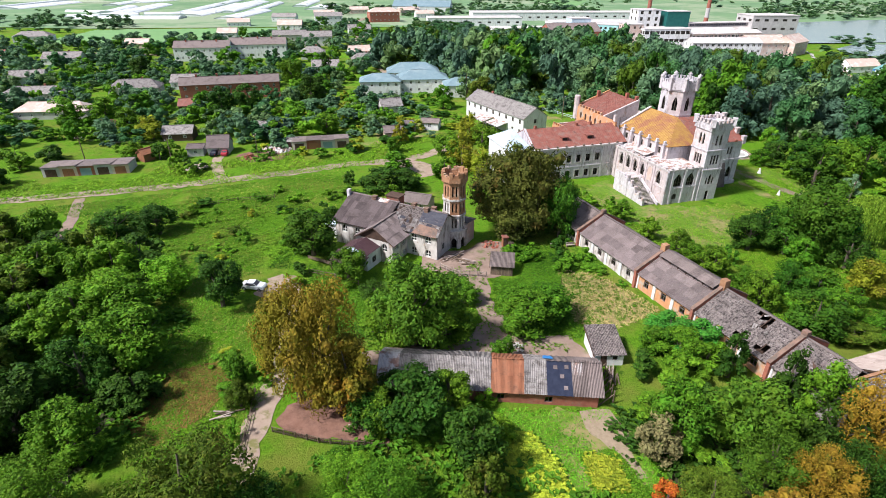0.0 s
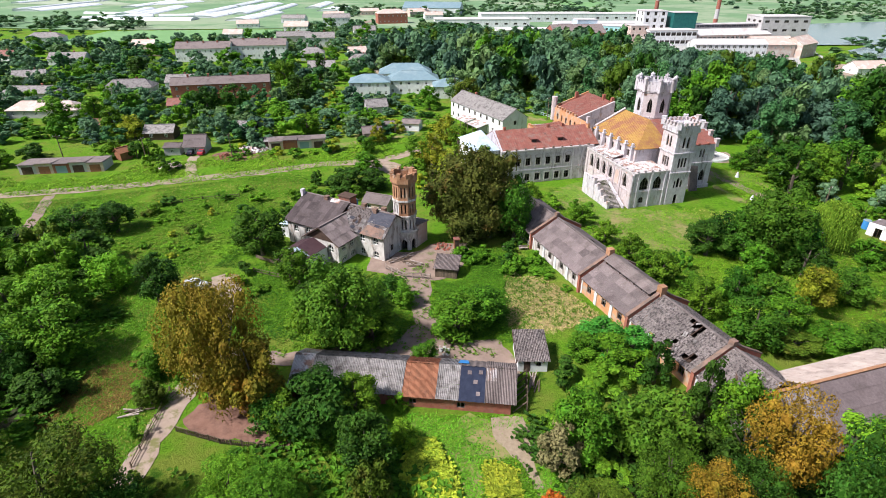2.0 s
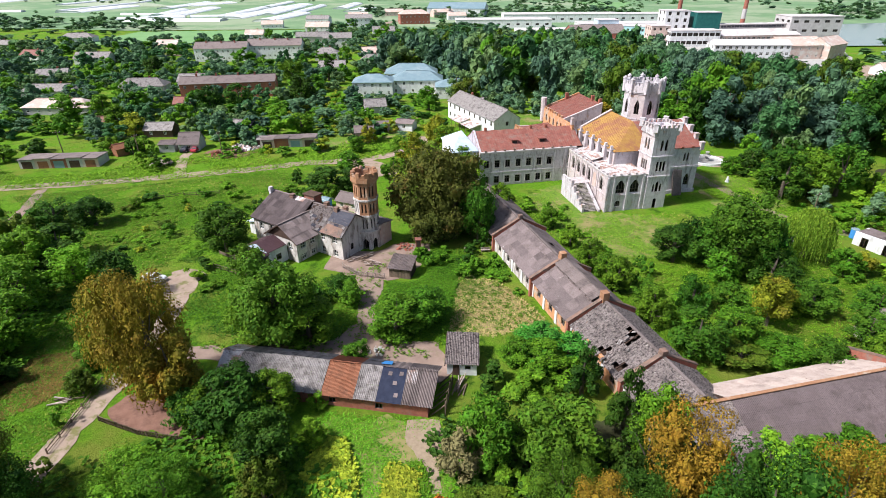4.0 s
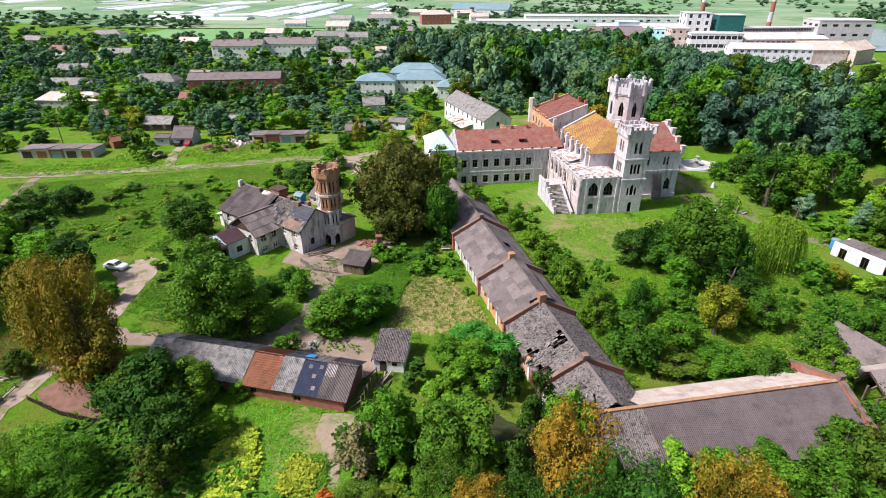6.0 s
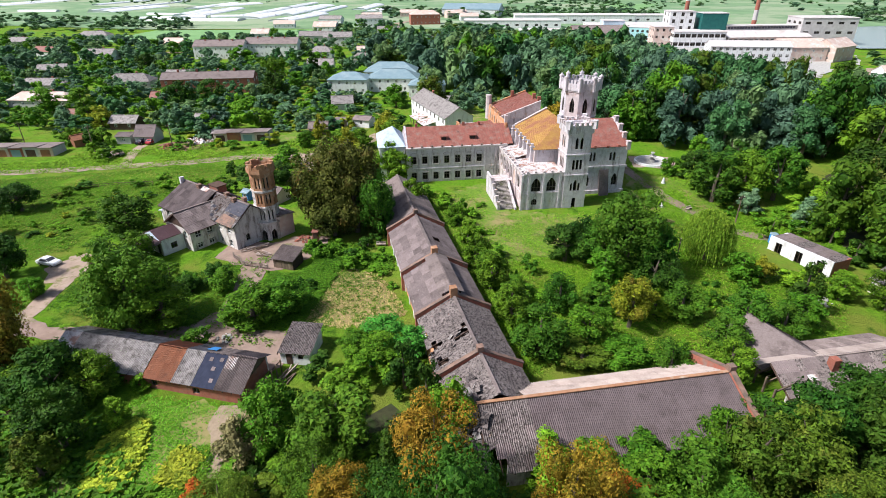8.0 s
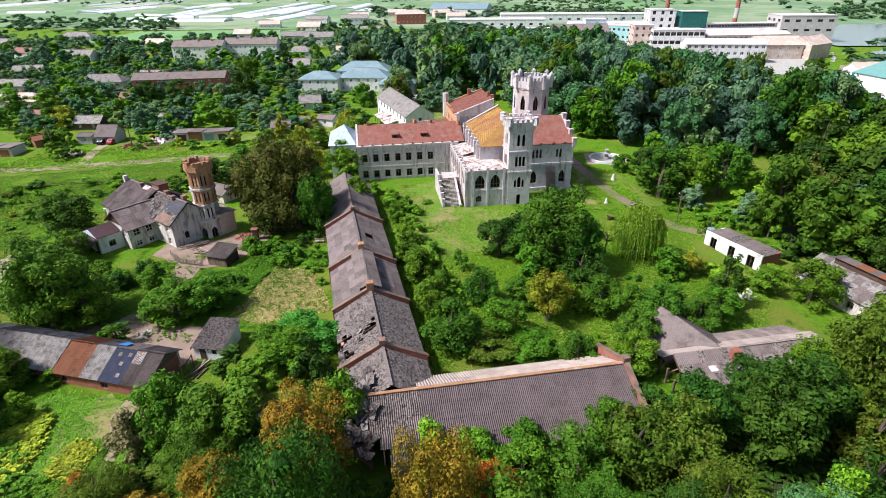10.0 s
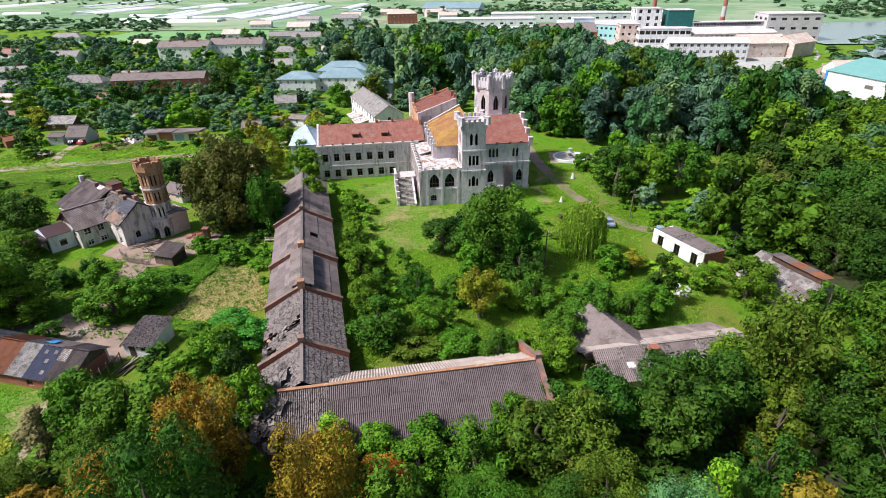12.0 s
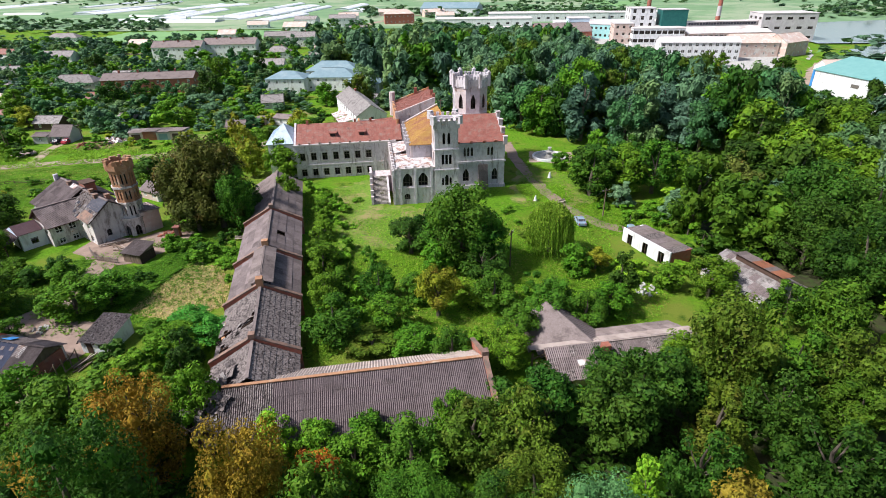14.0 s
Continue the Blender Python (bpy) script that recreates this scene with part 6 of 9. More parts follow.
for x, y, rz, ln, wd, ev, rg, wm, rm in TOWN:
    small = ln < 10
    house("garden_shed" if small else "village_house", at(x, y, rz), f"{WORD[wm]} {'shed' if small else 'village house'} with {ROOFWORD[rm]}", ln, wd, ev, rg, WM[wm], RM[rm], 2 if ev > 5.8 else 1, max(1, int(ln / 4)), hip=wd * 0.4 if (int(x) % 3 == 0 and not small) else 0.0, end_cols=0 if small else 1, chimneys=() if small else ((ln * 0.15, 0.6),), group="village houses", category="shed" if small else "house")


def garage_row(m, n, label, mats):
    G = thing("garage_row", m, label, "garage")
    w = 4.2
    for i in range(n):
        wall(G, (i * w, 0), ((i + 1) * w, 0), -0.2, 2.4 + 0.25 * (i % 2), 0.25, [], mats[i % len(mats)])
        part("garage_door", boxm(i * w + 0.7, -0.05, 0, i * w + 3.4, -0.004, 2.0), (DARK_WOOD, RUST_SHED, BLUE_ROOF)[i % 3], G)
    part("shell", boxm(0, 0.26, -0.2, n * w, 6, 2.3), GREY_WALL, G)
    for i in range(n):
        bm = bmesh.new()
        slab(bm, [(i * w - 0.1, -0.5, 2.75 + 0.25 * (i % 2)), ((i + 1) * w + 0.08, -0.5, 2.75 + 0.25 * (i % 2)), ((i + 1) * w + 0.08, 6.3, 2.45), (i * w - 0.1, 6.3, 2.45)], 0.12)
        part("roof", bm, SLATE_WARM, G)


garage_row(at(-104, 131.5, 10), 5, "row of old garages with rusty and blue doors", [GREY_WALL, PINK_WALL, RED_BRICK])
garage_row(at(-45, 155.5, 12), 4, "row of low garages with flat slate roofs", [PINK_WALL, RED_BRICK, GREY_WALL])
garage_row(at(-13, 176, 14), 1, "single rendered garage beside the lane", [PINK_WALL])
house("gabled_garage", at(-66, 154, 8), "grey gabled garage with open dark front", 6, 6, 2.4, 5.0, GREY_WALL, SLATE, 1, 1, end_cols=0, category="garage")
house("green_garage", at(-72, 152, 8), "small garage with green door", 4.5, 5, 2.4, 3.0, GREY_WALL, SLATE, 1, 1, end_cols=0, category="garage")
house("tin_shed", at(-4.0, 181, -10), "pale corrugated tin shed on short grass", 6, 5, 2.6, 3.4, WHITE_WALL, SLATE_WARM, 1, 1, end_cols=0, category="shed")
house("garden_shed", at(-16, 170, 14), "brown shed with tiled roof", 6, 5, 2.4, 3.8, PINK_WALL, SLATE_WARM, 1, 1, end_cols=0, category="shed")
house("red_shed", at(-84, 146, 60), "rust-red tin shed beside the lane", 3.5, 3.0, 2.4, 3.4, RUST_SHED, RUST_SHED, 1, 0, end_cols=0, category="shed")
house("brick_shed", at(-5.5, 112.5, -20), "brick shed with slate roof behind the manor", 6, 4.5, 2.2, 3.4, PINK_WALL, SLATE_WARM, 1, 2, end_cols=0, category="shed")
house("blue_hut", at(-11.5, 112, -20), "small bright blue garden hut", 1.7, 1.8, 2.0, 2.4, BLUE_PAINT, BLUE_ROOF, 1, 1, end_cols=0, category="shed")
house("thicket_shed", at(-63.5, 60, 30), "weathered shed with slate roof in the thicket", 7, 5, 2.4, 3.2, PINK_WALL, SLATE_WARM, 1, 1, end_cols=0, category="shed")


def block(name, m, label, sx, sy, h, wall_mat, roof_mat, rows, cols, win=(1.6, 1.6), category="factory"):
    """A flat-roofed works building with rows of windows and a parapet."""
    B = thing(name, m, label, category)
    def ops(n, span, o=0.0):
        return [(span * (i + 0.5) / n - o, win[0], h * (r + 0.35) / rows, min(h * (r + 0.35) / rows + win[1], h - 0.3), 0) for r in range(rows) for i in range(n)]
    cs = [(-sx / 2, -sy / 2), (sx / 2, -sy / 2), (sx / 2, sy / 2), (-sx / 2, sy / 2)]
    for k in range(4):
        d = (Vector(cs[(k + 1) % 4]) - Vector(cs[k])).normalized() * (0.4 if k % 2 else 0)
        n = (cols if k % 2 == 0 else max(1, int(cols * sy / sx))) if cols else 0
        wall(B, Vector(cs[k]) + d, Vector(cs[(k + 1) % 4]) - d, -0.3, h, 0.4, ops(n, sx if k % 2 == 0 else sy, 0.4 if k % 2 else 0) if n else [], wall_mat, bars=(1, 1), depth=0.4, glazed=False)
    # black filler block in place of an unlit works hall
    part("interior", boxm(-sx / 2 + 0.6, -sy / 2 + 0.6, 0, sx / 2 - 0.6, sy / 2 - 0.6, h - 0.6), SHADE_BLACK, B)
    part("roof", boxm(-sx / 2 - 0.3, -sy / 2 - 0.3, h, sx / 2 + 0.3, sy / 2 + 0.3, h + 0.35), roof_mat, B)
    return B


block("factory_block", at(161, 421, 4), "white factory block with a glazed band", 34, 20, 10.5, WHITE_WALL, WHITE_ROOF, 2, 9, (3.2, 2.2))
block("factory_tower", at(152, 436, 4), "white factory tower with tall windows beside the green cladding", 17, 16, 22, WHITE_WALL, WHITE_ROOF, 5, 3, (2, 2.4))
block("green_tower", at(173, 433, 4), "factory tower clad in dark green sheet", 17, 14, 21, GREEN_CLAD, WHITE_ROOF, 1, 0)
block("orange_works", at(139, 424, 4), "pinkish rendered works building with small windows", 13, 14, 13, PINK_WALL, WHITE_ROOF, 3, 3, (1.6, 1.6))
block("turquoise_works", at(128, 458, -30), "low works building painted pale turquoise", 26, 14, 10, TURQUOISE, WHITE_ROOF, 2, 7, (1.8, 1.6))
block("white_works", at(112, 476, 4), "plain pale blue-white works block", 16, 16, 13, WHITE_TIN, WHITE_ROOF, 1, 0)
HALL = house("factory_hall", at(206, 436, 12), "long factory hall with pale gabled roof and ribbon windows", 58, 32, 7, 11.5, PINK_WALL, WHITE_ROOF, 1, 16, win=(2.4, 3.4), end_cols=5, category="factory")
for k in range(24):
    part("monitor_window", boxm(-24 + 2 * k, -4.2, 11.2, -22.4 + 2 * k, -4.05, 12.6), TAR, HALL)
part("monitor", boxm(-25, -4.0, 9.6, 25, 4.0, 13.0), GREY_WALL, HALL, "grey raised roof monitor")
part("monitor_roof", boxm(-25.5, -4.8, 13.0, 25.5, 4.8, 13.4), WHITE_ROOF, HALL)
house("factory_office", at(169, 342, 2), "white three-storey factory office with pale gabled roof", 42, 12, 10, 12.4, WHITE_WALL, WHITE_ROOF, 3, 12, win=(1.8, 1.6), end_cols=2, category="factory")
block("grey_factory_block", at(249, 444, 4), "tall pale factory block with small windows", 36, 22, 18, GREY_WALL, WHITE_ROOF, 3, 5, (3.4, 1.6))
house("pink_mill", at(203, 362, 8), "pinkish mill building with pale gabled roof", 26, 16, 8, 12, PINK_WALL, PINK_WALL, 2, 5, end_cols=3, category="factory")
house("pink_mill", at(224, 366, 40), "pinkish mill building with pale gabled roof", 22, 14, 8, 12, PINK_WALL, PINK_WALL, 2, 4, end_cols=2, category="factory")
house("red_warehouse", at(98, 440, 10), "brick warehouse with broad slate roof", 40, 24, 7, 12, RED_BRICK, SLATE_WARM, 1, 6, end_cols=2, category="warehouse")
house("low_works", at(120, 352, -18), "low works shed with pale roof", 40, 16, 4, 6, PINK_WALL, SLATE_WARM, 1, 8, end_cols=2, category="factory")
for x, y, sx, sy, h in ((132, 470, 28, 18, 9), (70, 470, 60, 24, 6), (30, 560, 90, 26, 7), (140, 520, 90, 26, 7), (90, 620, 120, 30, 8), (190, 640, 80, 26, 7), (160, 470, 30, 18, 7)):
    block("works_shed", at(x, y, 5), "pale low works shed with flat roof", sx, sy, h, WHITE_WALL, WHITE_ROOF, 1, int(sx / 9), (3, 1.6))
house("blue_warehouse", at(-24, 720, -6), "blue-roofed warehouse beyond the trees", 70, 36, 8, 14, WHITE_WALL, BLUE_ROOF, 1, 8, end_cols=2, category="warehouse")
W = house("white_warehouse", at(210, 214.5, -70), "white sheet warehouse with teal roof", 62, 30, 11, 15, WHITE_WALL, TEAL_ROOF, 1, 0, end_cols=0, category="warehouse")
part("blue_corner", boxm(-31.2, -15.2, 0, -30.2, -14.6, 11), BLUE_PAINT, W)
for x in (-12, 8):
    part("vent_grille", boxm(x - 1.6, -15.1, 7.4, x + 1.6, -15.005, 8.6), FRAME, W)
house("low_warehouse", at(173, 213, -68), "low pale shed with grey-green roof", 30, 13, 4.5, 6.5, WHITE_WALL, BLUE_ROOF, 1, 0, end_cols=0, category="warehouse")
house("mill_house", at(258, 322, 40), "pale house with weathered slate roof by the pond", 22, 12, 4, 8, WHITE_WALL, SLATE, 1, 4, category="house")
house("mill_house", at(224, 300, 10), "small pale house with pinkish roof", 18, 10, 3.5, 6.5, WHITE_WALL, PINK_WALL, 1, 4, category="house")


def chimney_stack(x, y, h, mats, label):
    C = thing("factory_chimney", at(x, y, 0), label, "chimney")
    n = 6
    for i in range(n):
        bm = bmesh.new()
        prism(bm, ngon(16, 1.9 - 0.12 * i), h * i / n, h * (i + 1) / n, 0.94)
        part("band", bm, mats[i % len(mats)], C)


chimney_stack(160, 452, 42, [WHITE_WALL, RED_BRICK], "factory chimney banded in red and white")
chimney_stack(214, 470, 42, [GREY_WALL, RED_BRICK], "slender grey factory chimney")


def greenhouse(x0, y0, x1, y1, wd):
    """A long film-covered tunnel on the far plain: film, end walls and hoops."""
    ln = math.hypot(x1 - x0, y1 - y0)
    G = thing("greenhouse", pose((x0 + x1) / 2, (y0 + y1) / 2, 0.2, 0, 0, math.degrees(math.atan2(y1 - y0, x1 - x0))), "long white film greenhouse on the far plain", "greenhouse", "far greenhouses")
    n = 8
    arc = [(-wd / 2 * math.cos(math.pi * i / n), 2.8 * math.sin(math.pi * i / n)) for i in range(n + 1)]
    bm = bmesh.new()
    rows = [[bm.verts.new((s * ln / 2, y, z)) for s in (-1, 1)] for y, z in arc]
    for p, q in zip(rows, rows[1:]):
        bm.faces.new((p[0], p[1], q[1], q[0]))
    part("film", bm, PLASTIC, G)
    for s in (-1, 1):
        bm = bmesh.new()
        upright(bm, [(s * (ln / 2 - 0.2), y, z) for y, z in arc], 0.2)
        part("end_wall", bm, PLASTIC, G)
    k = int(ln / 30)
    for i in range(k + 1):
        bm = bmesh.new()
        x = -ln / 2 + ln * i / k
        for (ya, za), (yb, zb) in zip(arc, arc[1:]):
            beam(bm, (x, ya, za + 0.05), (x, yb, zb + 0.05), 0.5, 0.2)
        bmesh.ops.remove_doubles(bm, verts=bm.verts, dist=0.12)
        part("hoop", bm, STEEL, G)


for x0, y0, x1, y1, wd in ((-590, 768, -611, 985, 9), (-611, 990, -656, 1135, 9), (-415, 633, -345, 662, 7), (-340, 664, -270, 694, 7), (-398, 690, -425, 800, 20), (-372, 690, -396, 800, 20), (-307, 684, -325, 850, 18), (-282, 690, -300, 860, 18), (-326, 860, -341, 1010, 18),
                           (-454, 707, -402, 699, 8), (-716, 932, -773, 1290, 14), (-700, 760, -640, 764, 10), (-258, 700, -274, 870, 16), (-234, 720, -250, 900, 16), (-200, 820, -210, 960, 22), (-470, 830, -490, 1000, 22),
                           (-389, 617, -278, 621, 24), (-368, 642, -403, 844, 30), (-283, 645, -290, 932, 32), (-560, 747, -568, 897, 38), (-228, 610, -226, 732, 26), (-472, 898, -446, 997, 34), (-165, 760, -166, 847, 30), (-900, 900, -960, 1150, 50)):
    greenhouse(x0, y0, x1, y1, wd)


# ---- east side: white garages, hut, fountain ----
def white_garages():
    G = thing("white_garages", pose(104.6, 102.5, -1.9, 0, 0, -56), "crumbling white garages with patched flat roof", "garage")
    L = 12.0
    wall(G, (-L / 2, -2.6), (L / 2, -2.6), -0.4, 3.0, 0.3, [(2.0, 1.3, -0.2, 2.2, 0), (6.0, 1.3, -0.2, 2.2, 0), (10.0, 1.4, -0.2, 2.2, 0)], WHITE_WALL, bars=(1, 0), frame_mat=DARK_WOOD)
    wall(G, (L / 2, -2.3), (L / 2, 2.6), -0.4, 2.6, 0.3, [], RED_BRICK)
    wall(G, (L / 2 - 0.3, 2.6), (-L / 2, 2.6), -0.4, 2.4, 0.3, [], WHITE_WALL)
    wall(G, (-L / 2, 2.3), (-L / 2, -2.3), -0.4, 2.6, 0.3, [], WHITE_WALL)
    part("room", boxm(-L / 2 + 0.4, -2.2, 0, L / 2 - 0.4, 2.2, 2.3), SHADE_BLACK, G)
    for i in range(6):
        a = -L / 2 + 2 * i
        bm = bmesh.new()
        slab(bm, [(a + 0.02, -2.5, 2.85), (a + 1.98, -2.5, 2.85), (a + 1.98, 3.0, 2.5), (a + 0.02, 3.0, 2.5)], 0.1)
        part("roof_panel", bm, (SLATE, SLATE_WARM, SLATE_DARK)[i % 3], G)
    T = thing("blue_tank", pose(101.0, 109.0, -1.7, 0, 0, -56), "blue water tank beside the garages", "tank")
    bm = bmesh.new()
    prism(bm, ngon(14, 0.75), 0, 1.9)
    part("tank_body", bm, BLUE_PAINT, T)
    bm = bmesh.new()
    prism(bm, ngon(14, 0.8), 1.9, 2.0, 0.9)
    part("tank_lid", bm, BLUE_ROOF, T)


def lantern_hut():
    B = thing("lantern_barn", pose(117.3, 89.6, -1.9, 0, 0, -60), "low barn with worn slate roof and raised lantern", "barn")
    L, half, eave, ridge = 11.6, 5.0, 2.6, 4.9
    wall(B, (-L / 2, -half), (L / 2, -half), -0.4, eave, 0.4, [(2.4 + 3.4 * i, 1.1, 0.7, 1.9, 0) for i in range(3)], HOUSE_PLASTER)
    wall(B, (L / 2, -half + 0.4), (L / 2, half), -0.4, eave, 0.4, [], HOUSE_PLASTER)
    wall(B, (L / 2 - 0.4, half), (-L / 2, half), -0.4, eave, 0.4, [], HOUSE_PLASTER)
    wall(B, (-L / 2, half - 0.4), (-L / 2, -half + 0.4), -0.4, eave, 0.4, [], HOUSE_PLASTER)
    for s in (-1, 1):
        bm = bmesh.new()
        upright(bm, [(s * (L / 2 - 0.2), -half, eave), (s * (L / 2 - 0.2), half, eave), (s * (L / 2 - 0.2), 0, ridge)], 0.4)
        part("gable", bm, HOUSE_PLASTER, B)
        slope_on(B, (-L / 2 - 0.3, s * (half + 0.4), eave - 0.15), (L + 0.6, 0, 0), (0, -s * (half + 0.4), ridge - eave + 0.2), 10, 4, 4, SLATE_PALE, seed=90 + s, mats=[SLATE_PALE, SLATE_PALE, SLATE])
    part("lantern_side", boxm(-3.2, -0.9, 4.7, 5.4, -0.8, 5.6), DARK_WOOD, B)
    slope_on(B, (-3.5, -1.3, 5.7), (9.2, 0, 0), (0, 2.6, -0.2), 8, 1, 4, PINK_TIN, seed=95, mats=[SLATE_WARM, RUST_SHED], deck=False)


def fountain():
    F = thing("fountain", pose(85.5, 152.8, gz(85.5, 152.8), 0, 0, 0), "old round fountain with white rim and stone centre", "fountain")
    bm = bmesh.new()
    hollow(bm, (0, 0), 4.6, 4.1, 0, 0.6, 28)
    part("rim", bm, WHITE_WALL, F)
    bm = bmesh.new()
    prism(bm, ngon(28, 4.15), 0.0, 0.2)
    part("basin", bm, CONCRETE, F)
    bm = bmesh.new()
    for z, r, h in ((0.2, 1.0, 0.6), (0.8, 0.45, 0.9), (1.7, 1.1, 0.25), (1.95, 0.3, 0.7), (2.65, 0.6, 0.2)):
        prism(bm, ngon(12, r), z, z + h, 0.9)
    part("stone_centre", bm, CONCRETE, F)


white_garages()
lantern_hut()
fountain()


def utility_pole(x, y, h, label, bar=True):
    U = thing("utility_pole", at(x, y, random.Random(int(x)).uniform(0, 90)), label, "pole", "utility poles")
    bm = bmesh.new()
    prism(bm, ngon(8, 0.15), -0.3, h, 0.65)
    part("post", bm, WOOD, U)
    if bar:
        part("crossarm", boxm(-0.9, -0.06, h - 0.6, 0.9, 0.06, h - 0.45), WOOD, U)
        for s in (-0.8, 0, 0.8):
            bm = bmesh.new()
            prism(bm, ngon(6, 0.06), 0, 0.2)
            part("insulator", bm, WHITE_WALL, U, m=pose(s, 0, h - 0.45))


for x, y, h in ((96.5, 117, 6.5), (77.8, 89.5, 7.0), (-74, 140, 8), (-99, 142, 8), (-52, 145, 8), (49.5, 188, 8), (44, 196, 8)):
    utility_pole(x, y, h, "weathered wooden utility pole with short crossarm")


def car(m, paint, label):
    """A small saloon: body with cabin, four wheels, glass and lamps; it faces local +x."""
    C = thing("car", m, label, "car")
    prof = [(-2.05, 0.35), (-2.08, 0.75), (-1.95, 0.98), (-1.3, 1.02), (-0.85, 1.42), (0.35, 1.45), (1.0, 1.0), (1.85, 0.85), (2.08, 0.65), (2.1, 0.35)]
    bm = bmesh.new()
    rows = []
    for y, k in ((-0.84, 0.0), (-0.8, 1.0), (0.8, 1.0), (0.84, 0.0)):
        rows.append([bm.verts.new((x, y * (0.82 if z > 1.05 else 1.0), z if k else min(z, 0.9 if z > 0.7 else z))) for x, z in prof])
    for a, b in zip(rows, rows[1:]):
        for i in range(len(prof) - 1):
            bm.faces.new((a[i], b[i], b[i + 1], a[i + 1]))
        bm.faces.new((a[-1], b[-1], b[0], a[0]))
    bm.faces.new(rows[0])
    bm.faces.new(rows[-1][::-1])
    bmesh.ops.recalc_face_normals(bm, faces=bm.faces)
    part("body", bm, paint, C)
    for s in (-1, 1):
        bm = bmesh.new()
        upright(bm, [(-1.15, s * 0.75, 1.03), (0.9, s * 0.75, 1.03), (0.3, s * 0.68, 1.38), (-0.8, s * 0.68, 1.36)], 0.05)
        part("side_window", bm, TAR, C)
        for x in (-1.3, 1.3):
            w = bmesh.new()
            bmesh.ops.create_cone(w, cap_ends=True, segments=16, radius1=0.32, radius2=0.32, depth=0.2, matrix=pose(x, s * 0.78, 0.32, 90))
            W_ = part("wheel", w, TYRE, C)
            w = bmesh.new()
            bmesh.ops.create_cone(w, cap_ends=True, segments=12, radius1=0.19, radius2=0.19, depth=0.22, matrix=pose(x, s * 0.79, 0.32, 90))
            part("rim", w, STEEL, W_)
        part("headlight", boxm(2.0, s * 0.62 - 0.14, 0.62, 2.1, s * 0.62 + 0.14, 0.76), STEEL, C)
        part("tail_light", boxm(-2.1, s * 0.66 - 0.1, 0.72, -2.02, s * 0.66 + 0.1, 0.92), RED_CAR, C)
    part("windscreen", slab_bm([(0.42, -0.62, 1.435), (0.42, 0.62, 1.435), (0.98, 0.7, 1.04), (0.98, -0.7, 1.04)], 0.02), TAR, C)
    part("rear_window", slab_bm([(-0.9, -0.62, 1.41), (-0.9, 0.62, 1.41), (-1.28, 0.7, 1.06), (-1.28, -0.7, 1.06)], 0.02), TAR, C)


car(at(-32.3, 77.2, -8), WHITE_CAR, "small white hatchback parked on bare earth")
car(at(91.3, 111.6, 100), SILVER_CAR, "blue-grey saloon parked beside the track")
car(at(-66.6, 150.6, 95), BLACK_CAR, "dark saloon parked before the garage")
car(at(-63.6, 151.2, 95), RED_CAR, "red hatchback parked before the garage")


# ---- trees ----
def leaf_cloud(rng, centers, radii, n, size, up=0.35, flat=1.0, lift=0.25):
    """Leaves over a set of clumps: those inside a neighbouring clump are left out."""
    centers, radii = np.array(centers), np.array(radii)
    area = radii ** 2
    pick = rng.choice(len(centers), size=int(n * 1.7), p=area / area.sum())
    d = rng.normal(size=(len(pick), 3))
    d[:, 2] = d[:, 2] * 0.9 + lift
    d /= np.linalg.norm(d, axis=1)[:, None]
    r = radii[pick] * rng.uniform(0.72, 1.08, len(pick))
    pos = centers[pick] + d * r[:, None] * np.array((1, 1, flat))
    keep = np.ones(len(pick), bool)
    for c, rad in zip(centers, radii):
        keep &= np.linalg.norm((pos - c) / np.array((1, 1, flat)), axis=1) > rad * 0.7
    pos, d = pos[keep][:n], d[keep][:n]
    nrm = d + rng.normal(size=d.shape) * 0.42 + np.array((0, 0, up))
    nrm /= np.linalg.norm(nrm, axis=1)[:, None]
    t = np.cross(nrm, rng.normal(size=nrm.shape))
    t /= np.linalg.norm(t, axis=1)[:, None]
    b = np.cross(nrm, t)
    s = size * rng.uniform(0.55, 1.35, len(pos))[:, None]
    tri = np.stack([pos - t * s * 0.52 - nrm * s * 0.08, pos + b * s * 0.5, pos + t * s * 0.52 - b * s * 0.3 - nrm * s * 0.1], 1)
    return tri.reshape(-1, 3)


ICO = {}


def blob_core(rng, centers, radii, k=0.66, fine=1):
    """Dense twigs and leaves in the heart of each clump, so that the crown is not seen through."""
    if fine not in ICO:
        bm = bmesh.new()
        bmesh.ops.create_icosphere(bm, subdivisions=fine, radius=1.0)
        bm.verts.ensure_lookup_table()
        ICO[fine] = (np.array([v.co for v in bm.verts]), [tuple(v.index for v in f.verts) for f in bm.faces])
        bm.free()
    vs, fs = ICO[fine]
    verts, faces = [], []
    for c, r in zip(centers, radii):
        j = len(verts) * len(vs)
        verts.append(vs * r * k * rng.uniform(0.72, 1.18, (len(vs), 1)) + np.array(c))
        faces += [tuple(j + i for i in f) for f in fs]
    return np.concatenate(verts), faces


